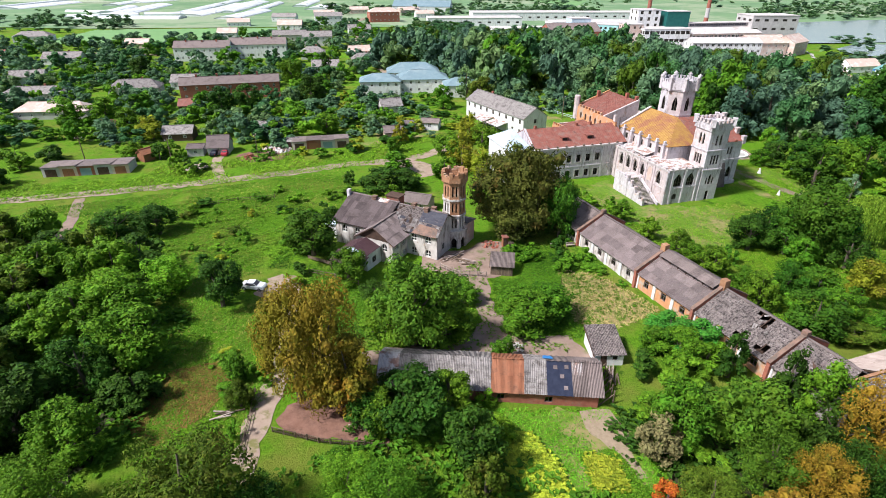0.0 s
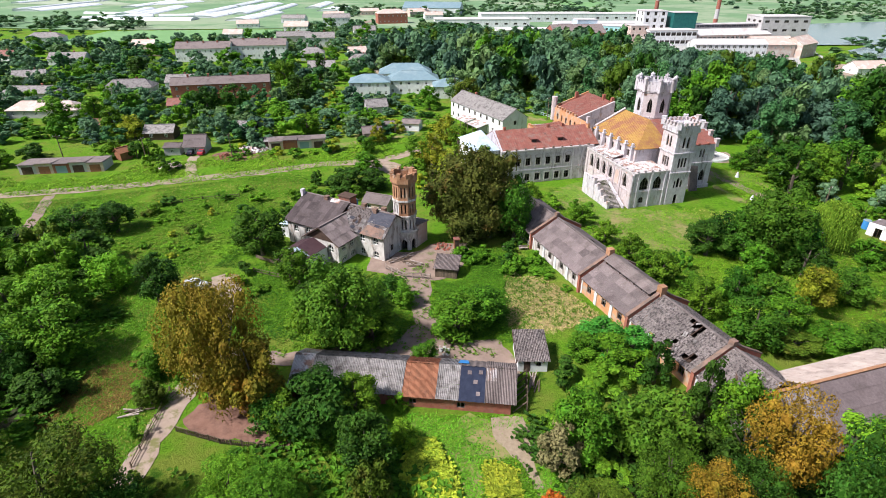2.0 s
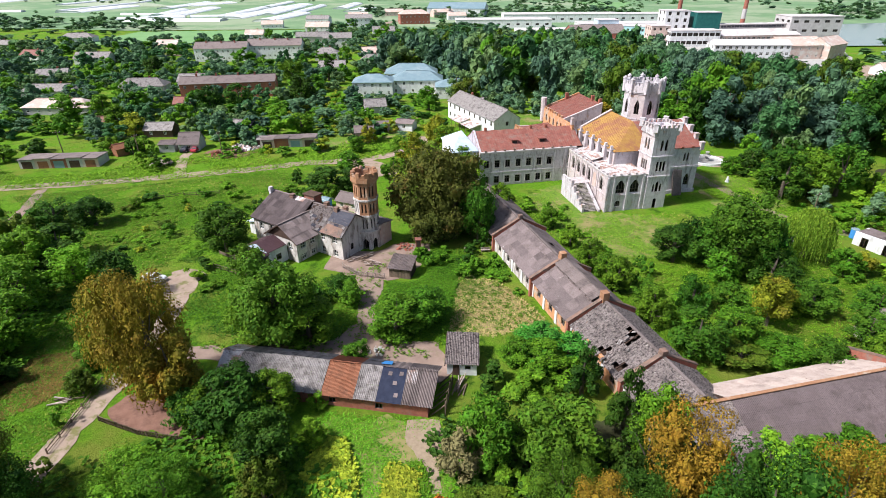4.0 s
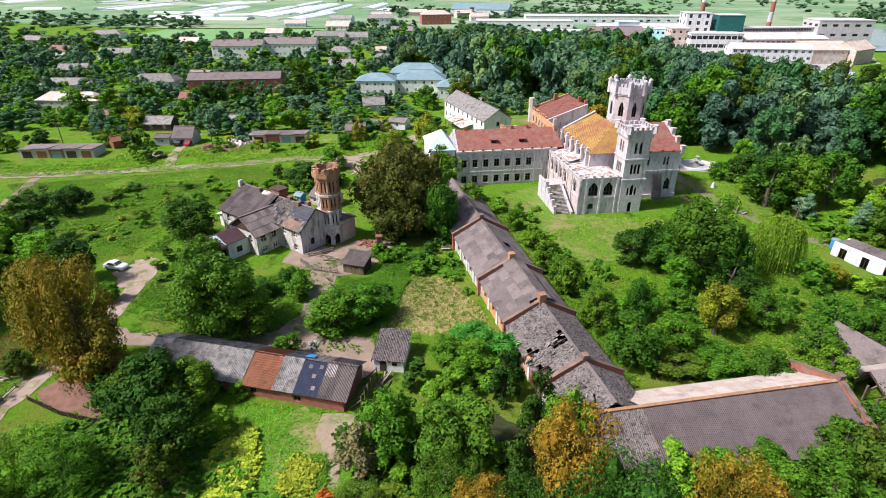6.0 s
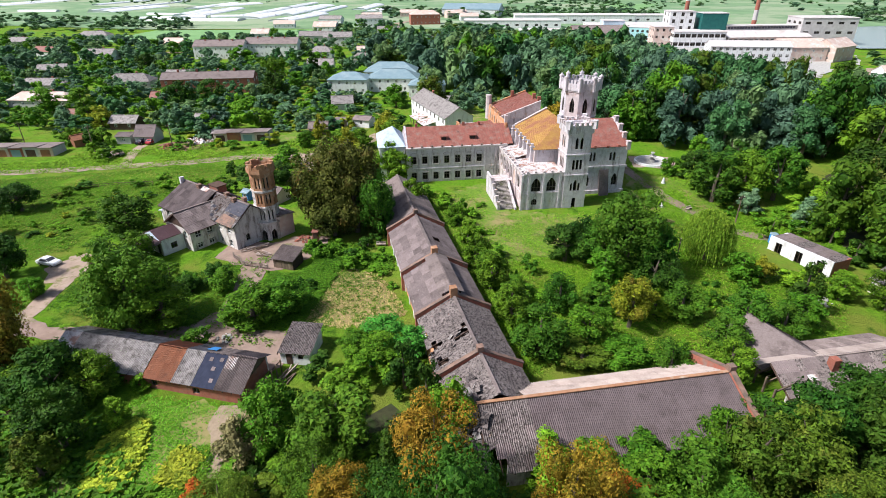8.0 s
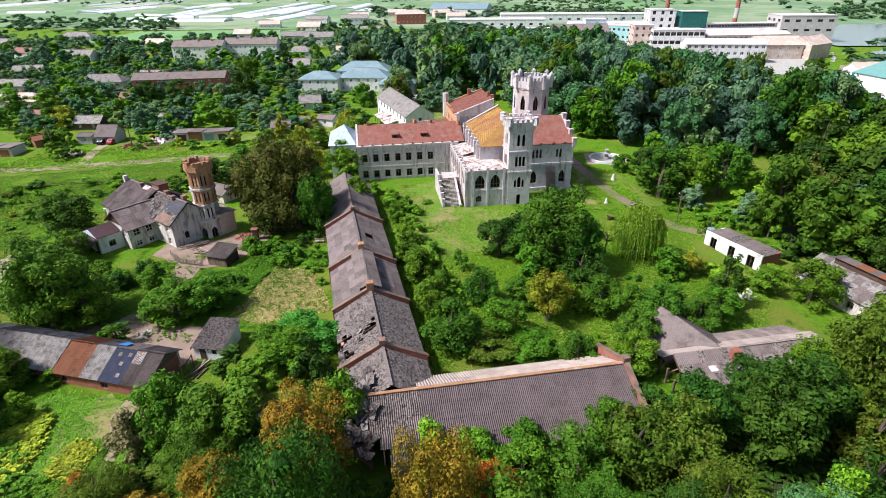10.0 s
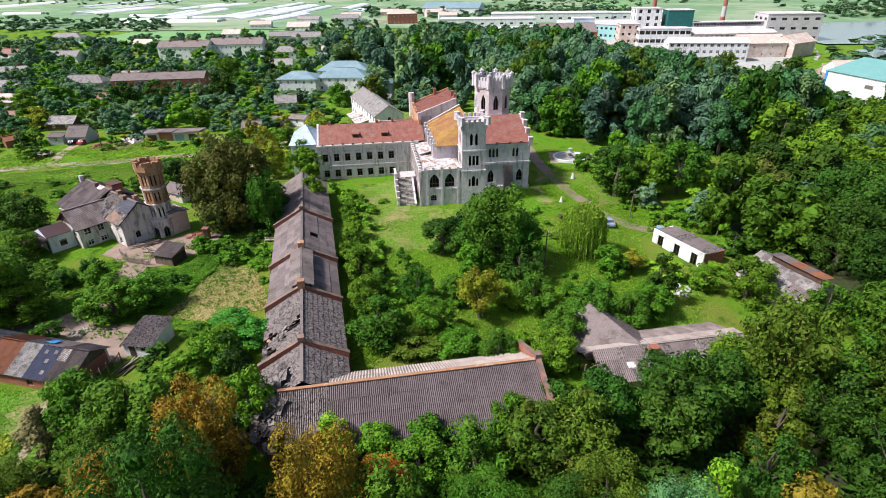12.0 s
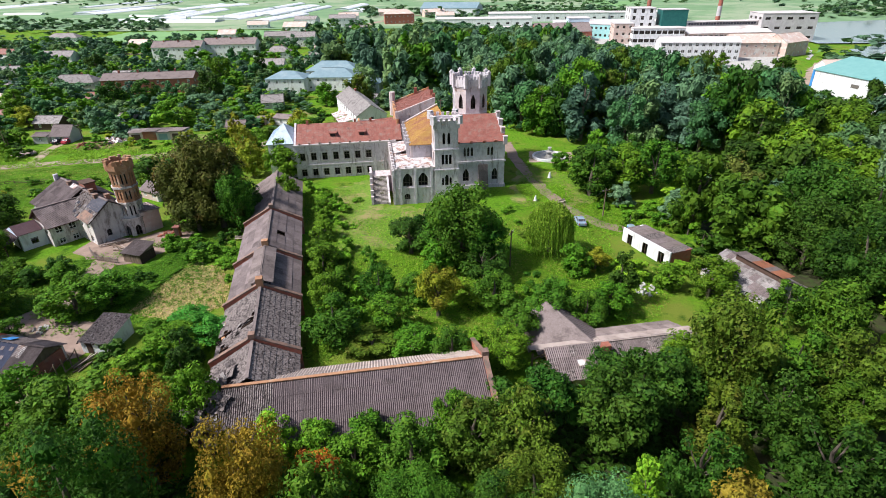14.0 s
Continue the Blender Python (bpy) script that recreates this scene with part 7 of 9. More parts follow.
def crown_mesh(name, seed, H, R, base, clumps, n, size, mat, shape="round", core=0.74, lift=0.25, fine=1, fat=1.0):
    rng = np.random.default_rng(seed)
    centers, radii = [], []
    zc, zr = (H + base) / 2, (H - base) / 2
    while len(centers) < clumps:
        p = rng.uniform(-1, 1, 3)
        q = math.hypot(p[0], p[1])
        z = p[2]
        # half-width of the crown at this height: full below, domed above
        if shape == "cone":
            w = 0.95 - 0.72 * ((z + 1) / 2) ** 1.2
        elif shape == "vase":
            w = 0.62 + 0.38 * min(1.0, (z + 1) / 1.1) if z < 0.1 else math.sqrt(max(0.0, 1 - ((z - 0.1) / 0.95) ** 2))
        else:
            w = 0.86 + 0.14 * (z + 1) if z < 0 else math.sqrt(max(0.0, 1 - z * z * 0.96))
        if q > w or (q < w * 0.3 and z < 0.5):
            continue
        rr = R * rng.uniform(0.17, 0.33) * fat * (0.8 if shape == "cone" else 1)
        k = 0.84
        centers.append((p[0] * R * k, p[1] * R * k, zc + z * (zr - rr * 0.6)))
        radii.append(rr)
    q = leaf_cloud(rng, centers, radii, n, size, lift=lift)
    big = np.argsort(radii)[::-1][:26]
    cv, cf = blob_core(rng, [centers[i] for i in big], [radii[i] for i in big], core, fine)
    nq = len(q) // 3
    faces = [(3 * i, 3 * i + 1, 3 * i + 2) for i in range(nq)] + [tuple(len(q) + a for a in f) for f in cf]
    return mesh_from(name, np.concatenate([q, cv]), faces, mat), centers


def tube(verts, faces, pts, rads, n=6):
    k = len(verts)
    for i, (p, r) in enumerate(zip(pts, rads)):
        p = Vector(p)
        d = (Vector(pts[min(i + 1, len(pts) - 1)]) - Vector(pts[max(i - 1, 0)])).normalized()
        s = d.orthogonal().normalized()
        u = d.cross(s)
        verts += [p + (s * math.cos(2 * math.pi * a / n) + u * math.sin(2 * math.pi * a / n)) * r for a in range(n)]
    for i in range(len(pts) - 1):
        for a in range(n):
            b = (a + 1) % n
            faces.append((k + i * n + a, k + i * n + b, k + (i + 1) * n + b, k + (i + 1) * n + a))


def trunk_mesh(seed, H, base, centers, mat, limbs=7, thick=1.0):
    rng = random.Random(seed)
    verts, faces = [], []
    r0 = (0.012 * H + 0.09) * thick * 1.6
    bend = [(rng.uniform(-0.25, 0.25), rng.uniform(-0.25, 0.25)) for _ in range(5)]
    pts = [(bend[i][0] * i * 0.3, bend[i][1] * i * 0.3, -0.4 + (H * 0.8 + 0.4) * i / 4) for i in range(5)]
    tube(verts, faces, pts, [r0 * 1.3, r0, r0 * 0.75, r0 * 0.5, r0 * 0.15])
    for c in rng.sample(list(centers), min(limbs, len(centers))):
        z = max(base * 0.6, c[2] * 0.55)
        t = min(0.98, (z + 0.4) / (H * 0.8 + 0.4)) * 4
        i = min(3, int(t))
        s = Vector(pts[i]).lerp(Vector(pts[i + 1]), t - i)
        mid = s.lerp(Vector(c), 0.5) + Vector((0, 0, -0.25))
        tube(verts, faces, [s, mid, c], [r0 * 0.42, r0 * 0.25, r0 * 0.06], 5)
    return mesh_from("trunk", verts, faces, mat)


LABELS = {
    "park_light": "broadleaf park tree with haze painted into pale grey-green leaves",
    "park_dark": "dark park tree with haze-blue painted into its green leaves",
    "park": "park tree with haze painted into dull green leaves",
    "bushy": "dense mound of fresh blue-green shrub",
    "deep": "full-leaved deep green broadleaf tree", "green": "leafy green broadleaf tree with a rounded crown", "dark": "dark green dense broadleaf tree", "lime": "young tree with bright light green leaves",
    "olive": "olive green chestnut with browning leaf edges", "chestnut": "large chestnut with rust-brown autumn leaves", "brown": "tall old tree with brown-tinged dark leaves",
    "orange": "small tree turned orange-brown", "red": "small tree turned rusty red", "yellow": "yellowish green tree in early autumn colour", "blue": "bluish green tree with fine leaves",
    "grey": "half-dry shrubby tree with grey-green leaves", "willow": "weeping willow with hanging light green branches",
}
PROTO = {}


def proto(kind, variant, detail):
    """One tree of each kind, unit tall trees are scaled when they are planted. It is built the first time it is asked for."""
    key = (kind, variant, detail)
    if key in PROTO:
        return PROTO[key]
    seed = 1000 + 37 * variant + sum(ord(c) for c in kind) * 3 + {"near": 0, "mid": 1, "far": 2, "big": 3, "close": 4}[detail]
    H, R = 10.0, 4.2
    shape = ("round", "vase", "round", "cone")[variant % 4]
    base = (0.5, 0.9, 0.2, 0.3)[variant % 4]
    n, size, clumps = {"near": (3700, 0.42, 50), "big": (7400, 0.33, 84), "close": (12500, 0.21, 76), "mid": (2000, 0.56, 36), "far": (700, 1.0, 16)}[detail]
    mat = LEAF[kind]
    me, centers = crown_mesh("crown", seed, H, R, base, clumps, n, size, mat, shape, core=0.5 if detail == "close" else 0.66)
    T = thing("tree", pose(0, 0, -400), LABELS[kind], "tree", "trees")
    part("trunk", trunk_mesh(seed, H, base, centers, BARK, 8 if detail in ("near", "big", "close") else 3), None, T)
    part("crown", me, None, T)
    PROTO[key] = [T, False]
    return PROTO[key]


def plant(kind, x, y, h, r, variant=0, detail="near", turn=None):
    rec = proto(kind, variant, detail)
    a = turn if turn is not None else (x * 37.7 + y * 91.3) % 360
    m = pose(x, y, gz(x, y), 0, 0, a) @ Matrix.Diagonal((r / 4.2, r / 4.2, h / 10.0, 1))
    if not rec[1]:
        rec[0].matrix_basis = m
        rec[1] = True
        return rec[0]
    c = rec[0].copy()
    scene.collection.objects.link(c)
    c.matrix_basis = m
    for o in rec[0].children:
        k = o.copy()
        scene.collection.objects.link(k)
        k.parent = c
    return c


MASS = {}


def plant_in_mass(wood, kind, x, y, h, r, variant, detail):
    """A tree that is only one of many in a wood: its crown and trunk are joined into the wood's one mesh."""
    if detail == "mid" and h < 4.6:
        detail = "small"
    key = (kind, variant, detail)
    if key not in RAW:
        seed = 1000 + 37 * variant + sum(ord(c) for c in kind) * 3 + 7
        shape = ("round", "round", "round", "cone")[variant % 4]
        n, size, clumps = {"mid": (680, 0.74, 18), "town": (430, 1.0, 16), "grove": (1450, 0.62, 30), "far": (270, 1.3, 14), "small": (420, 0.95, 12), "tiny": (46, 2.7, 4)}[detail]
        me, centers = crown_mesh("crown", seed, 10.0, 4.2, 0.2, clumps, n, size, LEAF[kind], shape, core=0.8 if detail == "grove" else 0.88, lift=0.5, fine=1, fat=1.2)
        tr = trunk_mesh(seed, 10.0, 0.2, centers, BARK, 2 if detail in ("mid", "grove") else 0)
        RAW[key] = [(np.array([v.co for v in q.vertices]), [tuple(f.vertices) for f in q.polygons]) for q in (me, tr)]
        bpy.data.meshes.remove(me)
        bpy.data.meshes.remove(tr)
    rec = MASS.setdefault(wood, {"v": [], "f": [], "m": [], "n": 0, "mats": []})
    a = radians((x * 37.7 + y * 91.3) % 360)
    ca, sa = math.cos(a) * r / 4.2, math.sin(a) * r / 4.2
    for (vs, fs), mat in list(zip(RAW[key], (LEAF[kind], BARK)))[:2 if detail in ("mid", "grove") else 1]:
        if mat not in rec["mats"]:
            rec["mats"].append(mat)
        q = np.stack([vs[:, 0] * ca - vs[:, 1] * sa + x, vs[:, 0] * sa + vs[:, 1] * ca + y, vs[:, 2] * h / 10.0 + gz(x, y)], 1)
        k = rec["n"]
        rec["v"].append(q)
        rec["f"] += [tuple(k + i for i in f) for f in fs]
        rec["m"] += [rec["mats"].index(mat)] * len(fs)
        rec["n"] += len(q)


RAW = {}


def finish_masses():
    for wood, rec in MASS.items():
        me = bpy.data.meshes.new(wood)
        me.from_pydata(np.concatenate(rec["v"]).tolist(), [], rec["f"])
        for mat in rec["mats"]:
            me.materials.append(mat)
        me.polygons.foreach_set("material_index", rec["m"])
        tagged(new(wood, me), WOODS[wood], "woods", kind="stuff")


WOODS = {"park_wood": "dense dark green park wood behind the palace", "town_trees": "garden trees and bushes between the houses", "east_wood": "dense mixed wood east of the ruins",
         "thicket": "overgrown thicket of bushes and young trees", "hedge_bushes": "scattered bushes and saplings in the grass", "far_woods": "far woods and hedgerows across the plain"}

KEY = [
    # kind, x, y, height, crown radius, variant
    ("chestnut", -14.2, 49.6, 20.2, 5.0, 0), ("chestnut", -18.0, 50.6, 17.6, 4.8, 1), ("chestnut", -11.6, 48.2, 12.0, 4.0, 0), ("deep", -9.0, 45.6, 5.2, 3.0, 2), ("deep", -3.8, 62.0, 14.2, 6.2, 0), ("green", 0.2, 63.0, 7.5, 5.0, 2), ("green", -7.4, 63.0, 8.0, 4.6, 2), ("deep", -24.6, 89.2, 9.4, 5.2, 2), ("green", -16.4, 79.6, 6.4, 3.6, 0), ("dark", -35.6, 71.8, 9.0, 3.9, 0), ("green", -26.0, 67.0, 3.8, 2.2, 2),
    ("green", -47.8, 66.8, 9.5, 5.4, 0), ("green", -53.5, 64.2, 8.5, 5.0, 2), ("lime", -45.9, 75.8, 7.0, 4.4, 0), ("green", -42.4, 56.8, 9.4, 5.4, 1), ("green", -41.3, 41.8, 8.0, 4.0, 2), ("dark", -47.8, 43.0, 9.0, 3.8, 0), ("dark", -45.7, 52.0, 9.0, 4.0, 2),
    ("olive", -21.8, 30.0, 16.6, 6.6, 0), ("dark", -17.5, 30.0, 10.5, 4.2, 2), ("green", -39.1, 33.0, 9.0, 4.4, 0), ("green", -27.4, 54.5, 4.6, 2.2, 2), ("olive", -25.2, 49.5, 3.8, 2.1, 2), ("dark", -57.9, 98.0, 6.8, 4.2, 0), ("dark", -65.5, 96.5, 6.8, 4.9, 2), ("green", -54.7, 108, 2.6, 1.5, 2),
    ("brown", 13.0, 99.6, 18.6, 7.4, 0), ("brown", 18.8, 98.6, 19.2, 6.6, 2), ("deep", 23.6, 97.0, 13.5, 3.8, 0), ("green", 27.6, 110.5, 8.0, 3.4, 0), ("brown", 15.0, 96.0, 9.0, 5.0, 2), ("dark", 21.0, 103.5, 9.0, 4.5, 2), ("green", 12.6, 66.0, 6.4, 4.8, 2), ("green", 16.8, 68.6, 5.8, 4.2, 1), ("green", 3.7, 73.2, 4.2, 2.6, 2), ("dark", 1.9, 75.0, 4.6, 2.6, 0), ("green", 8.4, 58.6, 3.6, 2.4, 2),
    ("lime", 33.0, 58.6, 5.0, 3.4, 2), ("green", 30.6, 60.2, 4.4, 2.8, 2), ("lime", 36.4, 57.4, 4.4, 2.8, 0), ("green", 34.4, 61.4, 3.8, 2.6, 2), ("bushy", 33.5, 63.8, 4.2, 3.6, 2), ("bushy", 37.4, 62.0, 4.0, 3.4, 2), ("bushy", 33.6, 59.2, 3.4, 2.8, 2), ("deep", 33.2, 43.4, 9.6, 5.0, 1), ("dark", 42.3, 49.5, 10.0, 2.9, 3), ("green", 27.0, 43.5, 9.0, 3.8, 0), ("orange", 45.0, 38.8, 15.0, 4.4, 1), ("grey", 23.8, 41.6, 6.4, 2.8, 2), ("red", 22.4, 35.0, 3.8, 1.7, 2), ("lime", 45.2, 46.4, 9.2, 3.4, 0),
    ("dark", -3.4, 46.0, 8.6, 4.8, 0), ("green", 0.6, 48.3, 6.6, 3.2, 2), ("dark", 3.2, 40.2, 8.0, 3.8, 1), ("green", -7.5, 46.0, 5.5, 3.0, 2), ("lime", -9.4, 35.6, 6.0, 4.0, 2), ("green", -5.4, 35.0, 6.0, 3.6, 2), ("lime", 6.8, 44.2, 3.6, 1.9, 2), ("olive", 4.4, 36.0, 6.2, 2.6, 0),
    ("dark", -14.5, 122.5, 6.2, 5.6, 0), ("dark", -8.5, 124.5, 5.6, 4.4, 2), ("green", -12.5, 136.4, 6.0, 4.6, 0), ("yellow", 5.2, 135.5, 11.0, 4.6, 0), ("yellow", 10.2, 129, 9.0, 4.0, 2), ("green", 18.3, 129.4, 10.5, 5.2, 0), ("green", 20.8, 127.6, 8.5, 4.4, 2), ("green", 1.5, 50.6, 2.8, 2.0, 2), ("lime", 5.4, 50.4, 2.2, 1.7, 2), ("green", -2.6, 51.0, 3.4, 2.2, 0), ("dark", -6.0, 51.6, 4.0, 2.4, 2), ("green", 2.0, 145, 9.0, 5.0, 1), ("olive", 14.5, 207, 13.5, 6.0, 0),
    ("deep", 54.8, 64.2, 7.6, 4.4, 0), ("green", 47.2, 80.5, 7.0, 3.5, 2), ("green", 43.8, 88.2, 6.4, 3.1, 0), ("green", 50.8, 71.8, 6.6, 3.2, 2), ("deep", 58.0, 76.0, 6.4, 3.2, 0), ("green", 61.8, 68.2, 6.2, 3.5, 2), ("green", 46.0, 85.0, 5.0, 2.6, 2), ("green", 51.0, 77.0, 4.6, 3.0, 2), ("green", 41.5, 96.5, 5.2, 2.4, 0), ("green", 38.4, 104.5, 5.0, 2.4, 2),
    ("deep", 69.6, 89.2, 15.2, 6.4, 0), ("deep", 73.4, 88.8, 11.4, 4.4, 2), ("deep", 65.6, 90.4, 9.6, 4.2, 2), ("dark", 63.6, 94.0, 8.8, 4.0, 2), ("green", 65.4, 84.6, 6.4, 3.2, 0), ("deep", 64.0, 76.4, 4.8, 3.0, 2), ("dark", 73.6, 84.6, 7.0, 4.0, 2), ("green", 88.8, 90.6, 5.6, 3.4, 0), ("yellow", 92.6, 92.4, 4.2, 2.8, 2), ("green", 93.4, 78.2, 5.4, 3.4, 0), ("dark", 59.6, 92.0, 7.6, 4.6, 0), ("yellow", 68.0, 72.6, 8.4, 3.6, 1), ("deep", 76.0, 76.4, 6.0, 3.8, 0), ("lime", 72.2, 76.4, 3.6, 2.8, 2), ("dark", 95.4, 82.6, 10.0, 3.4, 3), ("deep", 84.4, 74.6, 6.6, 3.8, 2), ("deep", 89.6, 74.5, 5.6, 3.6, 0), ("deep", 79.8, 68.6, 5.6, 3.2, 2), ("green", 66.2, 63.6, 4.2, 3.6, 2), ("olive", 60.6, 63.2, 3.2, 3.8, 2), ("deep", 71.5, 62.6, 5.2, 3.2, 0), ("green", 78.6, 63.0, 6.0, 3.2, 2),
    ("deep", 94.5, 128, 11.5, 6.0, 0), ("green", 102, 131, 12.0, 5.6, 2), ("deep", 109, 131.5, 12.5, 5.8, 1), ("dark", 99, 139, 9.0, 5.0, 0), ("grey", 131.0, 138, 8.0, 4.0, 2), ("green", 88.6, 143, 5.0, 3.0, 2), ("lime", 122, 118, 6.0, 3.8, 0),
    ("orange", 57.2, 35.2, 15.2, 4.2, 1), ("red", 62.4, 38.8, 7.8, 3.2, 2), ("orange", 37.2, 35.0, 8.6, 3.4, 0), ("chestnut", 31.4, 32.4, 6.4, 2.9, 2), ("deep", 33.8, 37.6, 8.2, 3.6, 0), ("dark", 40.8, 35.2, 8.6, 3.4, 2), ("olive", 26.0, 33.9, 7.0, 3.4, 0), ("dark", 42.6, 41.2, 10.0, 4.0, 2), ("olive", 105.0, 61.4, 16.4, 5.6, 0), ("dark", 90.6, 57.0, 8.6, 3.8, 1), ("green", 100.4, 65.2, 7.5, 3.2, 2), ("deep", 112.6, 63.0, 11.0, 5.0, 0), ("dark", 83.5, 51.2, 9.5, 4.4, 0), ("dark", 90.4, 51.1, 10.5, 4.6, 1), ("olive", 101.0, 52.0, 11.2, 4.2, 3), ("dark", 108.6, 56.3, 11.0, 4.2, 2), ("olive", 82.0, 39.9, 9.5, 4.4, 0), ("chestnut", 101.2, 42.3, 9.0, 4.0, 0), ("dark", 110.4, 48.6, 11.0, 4.6, 2), ("deep", 123.2, 75.3, 11.0, 4.6, 1), ("olive", 117.3, 62.2, 12.0, 4.6, 0), ("dark", 47.0, 29.4, 19.0, 5.6, 0), ("dark", 38.3, 55.1, 8.0, 3.0, 3), ("dark", 131.5, 88.5, 15.0, 6.2, 0), ("dark", 128.5, 98.5, 14.5, 5.6, 2), ("brown", 125.6, 126.2, 13.0, 5.0, 0), ("green", 60.6, 44.0, 6.0, 3.0, 2), ("green", 65.0, 45.5, 6.0, 3.0, 2), ("lime", 55.6, 43.4, 6.4, 3.0, 2), ("green", 73.9, 49.4, 6.5, 3.2, 2), ("dark", 79.0, 53.0, 6.5, 3.0, 2), ("dark", 93.2, 53.6, 11.5, 5.2, 1), ("dark", 97.0, 57.0, 10.5, 4.2, 0), ("olive", 80.7, 47.1, 9.5, 4.0, 0), ("lime", 91.8, 41.0, 11.4, 3.4, 3), ("blue", 87.4, 36.0, 13.0, 4.2, 0), ("olive", 76.2, 46.2, 9.0, 4.2, 2), ("deep", 70.2, 43.6, 7.6, 4.0, 0), ("green", 64.8, 42.0, 6.6, 3.6, 2), ("dark", 79.6, 37.8, 8.5, 3.8, 0), ("deep", 71.6, 37.2, 8.0, 4.0, 1),
    ("park_light", 10.2, 226.8, 14.0, 6.4, 0), ("green", 0.2, 210.5, 9.5, 5.0, 0), ("yellow", -13.3, 164.0, 8.5, 3.2, 3), ("green", -14.1, 154.5, 5.0, 3.0, 2), ("dark", -52.0, 215.5, 13.0, 6.0, 0), ("dark", -74.0, 206.0, 10.5, 5.6, 2), ("green", -70.0, 256.0, 14.0, 6.0, 1), ("dark", -142.1, 262.0, 13.0, 6.0, 0), ("green", -119.6, 190.0, 9.0, 6.0, 0), ("dark", -79.5, 194.0, 12.0, 5.6, 0), ("yellow", -92.2, 166.5, 7.5, 5.0, 2), ("green", -130.0, 184.0, 10.0, 6.0, 2), ("dark", -57.0, 271.0, 14.0, 6.0, 3), ("green", -102.7, 172.9, 9.0, 5.4, 0), ("green", -38.1, 174.0, 7.0, 4.6, 2), ("green", 2.8, 155.0, 6.5, 4.4, 0), ("yellow", 8.3, 164.4, 9.0, 4.4, 0), ("green", 12.0, 157.0, 8.0, 4.4, 2), ("dark", 140.5, 104, 17.0, 7.4, 0), ("dark", 133.0, 108, 17.0, 7.0, 1), ("green", 110.0, 86.5, 7.5, 4.4, 0), ("green", 104.0, 88.5, 5.0, 3.4, 2), ("deep", 119.0, 80.4, 7.4, 3.6, 0), ("red", 144, 203, 10.5, 4.4, 0), ("orange", 62, 190, 9, 4.5, 0), ("orange", 160, 262, 9.5, 5.0, 0), ("dark", 190, 278, 12.0, 6.0, 0), ("olive", 168, 240, 8.5, 4.8, 2), ("green", 176, 318, 7.5, 4.5, 0), ("green", 200, 300, 6.0, 4.0, 2), ("dark", 148, 228, 9.5, 5.0, 0),
]
for kind, x, y, h, r, v in KEY:
    plant(kind, x, y, h, r, v, "mid" if y > 110 or r < 3.1 or (r < 3.8 and y > 80) else "close" if (h > 12.4 and y < 52) or y < 40 else "big" if r > 5.9 or h > 13 else "near")


def willow(x, y, h, r):
    """A dome of limbs from which long leafy strands hang to near the ground."""
    W = thing("weeping_willow", pose(x, y, gz(x, y)), LABELS["willow"], "tree")
    rng = np.random.default_rng(8)
    verts, faces = [], []
    for _ in range(700):
        a, q = rng.uniform(0, 2 * math.pi), r * math.sqrt(rng.uniform(0.02, 1))
        top = h * (0.62 + 0.38 * math.sqrt(max(0.0, 1 - (q / r) ** 2))) * rng.uniform(0.88, 1.02)
        drop = top * rng.uniform(0.35, 0.9)
        px, py = q * math.cos(a), q * math.sin(a)
        out = rng.uniform(0.3, 0.9)
        n = int(drop / 0.26)
        for s in range(n):
            f = s / n
            cx, cy, cz = px + math.cos(a) * out * f ** 0.5, py + math.sin(a) * out * f ** 0.5, top - drop * f
            t = rng.uniform(0, 2 * math.pi)
            w, ln = rng.uniform(0.06, 0.13), rng.uniform(0.3, 0.55)
            k = len(verts)
            verts += [(cx - math.cos(t) * w, cy - math.sin(t) * w, cz), (cx + math.cos(t) * w, cy + math.sin(t) * w, cz), (cx + rng.normal() * 0.08, cy + rng.normal() * 0.08, cz - ln)]
            faces.append((k, k + 1, k + 2))
    part("hanging_foliage", mesh_from("hanging_foliage", verts, faces, LEAF["willow"]), None, W)
    me, centers = crown_mesh("crown", 77, h * 1.0, r * 0.8, h * 0.5, 30, 2600, 0.3, LEAF["willow"], core=0.55)
    part("crown", me, None, W)
    part("trunk", trunk_mesh(5, h, 2, centers, BARK, 6), None, W)


willow(84.6, 96.6, 9.8, 4.0)

BUILT = [  # keep-out circles: x, y, radius
    (-8, 94, 14), (3, 94, 6), (-10, 82, 7), (104.6, 102.5, 8), (117.3, 89.6, 9.5), (90, 68, 10), (82, 62, 7), (98, 68, 6), (22, 60, 4), (11, 84, 4), (85.5, 153, 8), (-32, 77, 5), (-66, 152, 8), (-89, 231, 12), (-105, 227, 12), (-75, 235, 12),
    (-27, 238, 13), (-9, 246, 14), (-14, 262, 15), (8, 236, 11), (-141, 334, 17), (-112, 346, 17), (21, 186, 11), (30, 172, 9), (12, 202, 9), (-38, 160, 9), (-30, 163, 8), (-97, 135, 9), (-86, 137, 8), (-4, 181, 6), (-5, 112, 6), (210, 214, 20), (200, 238, 18), (220, 190, 18), (196, 235, 8), (204, 214, 8), (173, 213, 9), (167, 225, 8), (179, 200, 8), (156, 424, 24), (206, 432, 34), (139, 424, 10), (250, 440, 24), (168, 348, 22), (203, 362, 16), (224, 366, 16), (98, 440, 24), (120, 352, 18)]
BUILT += [(x, y, max(ln, wd) * 0.56) for x, y, _, ln, wd, *_ in TOWN]


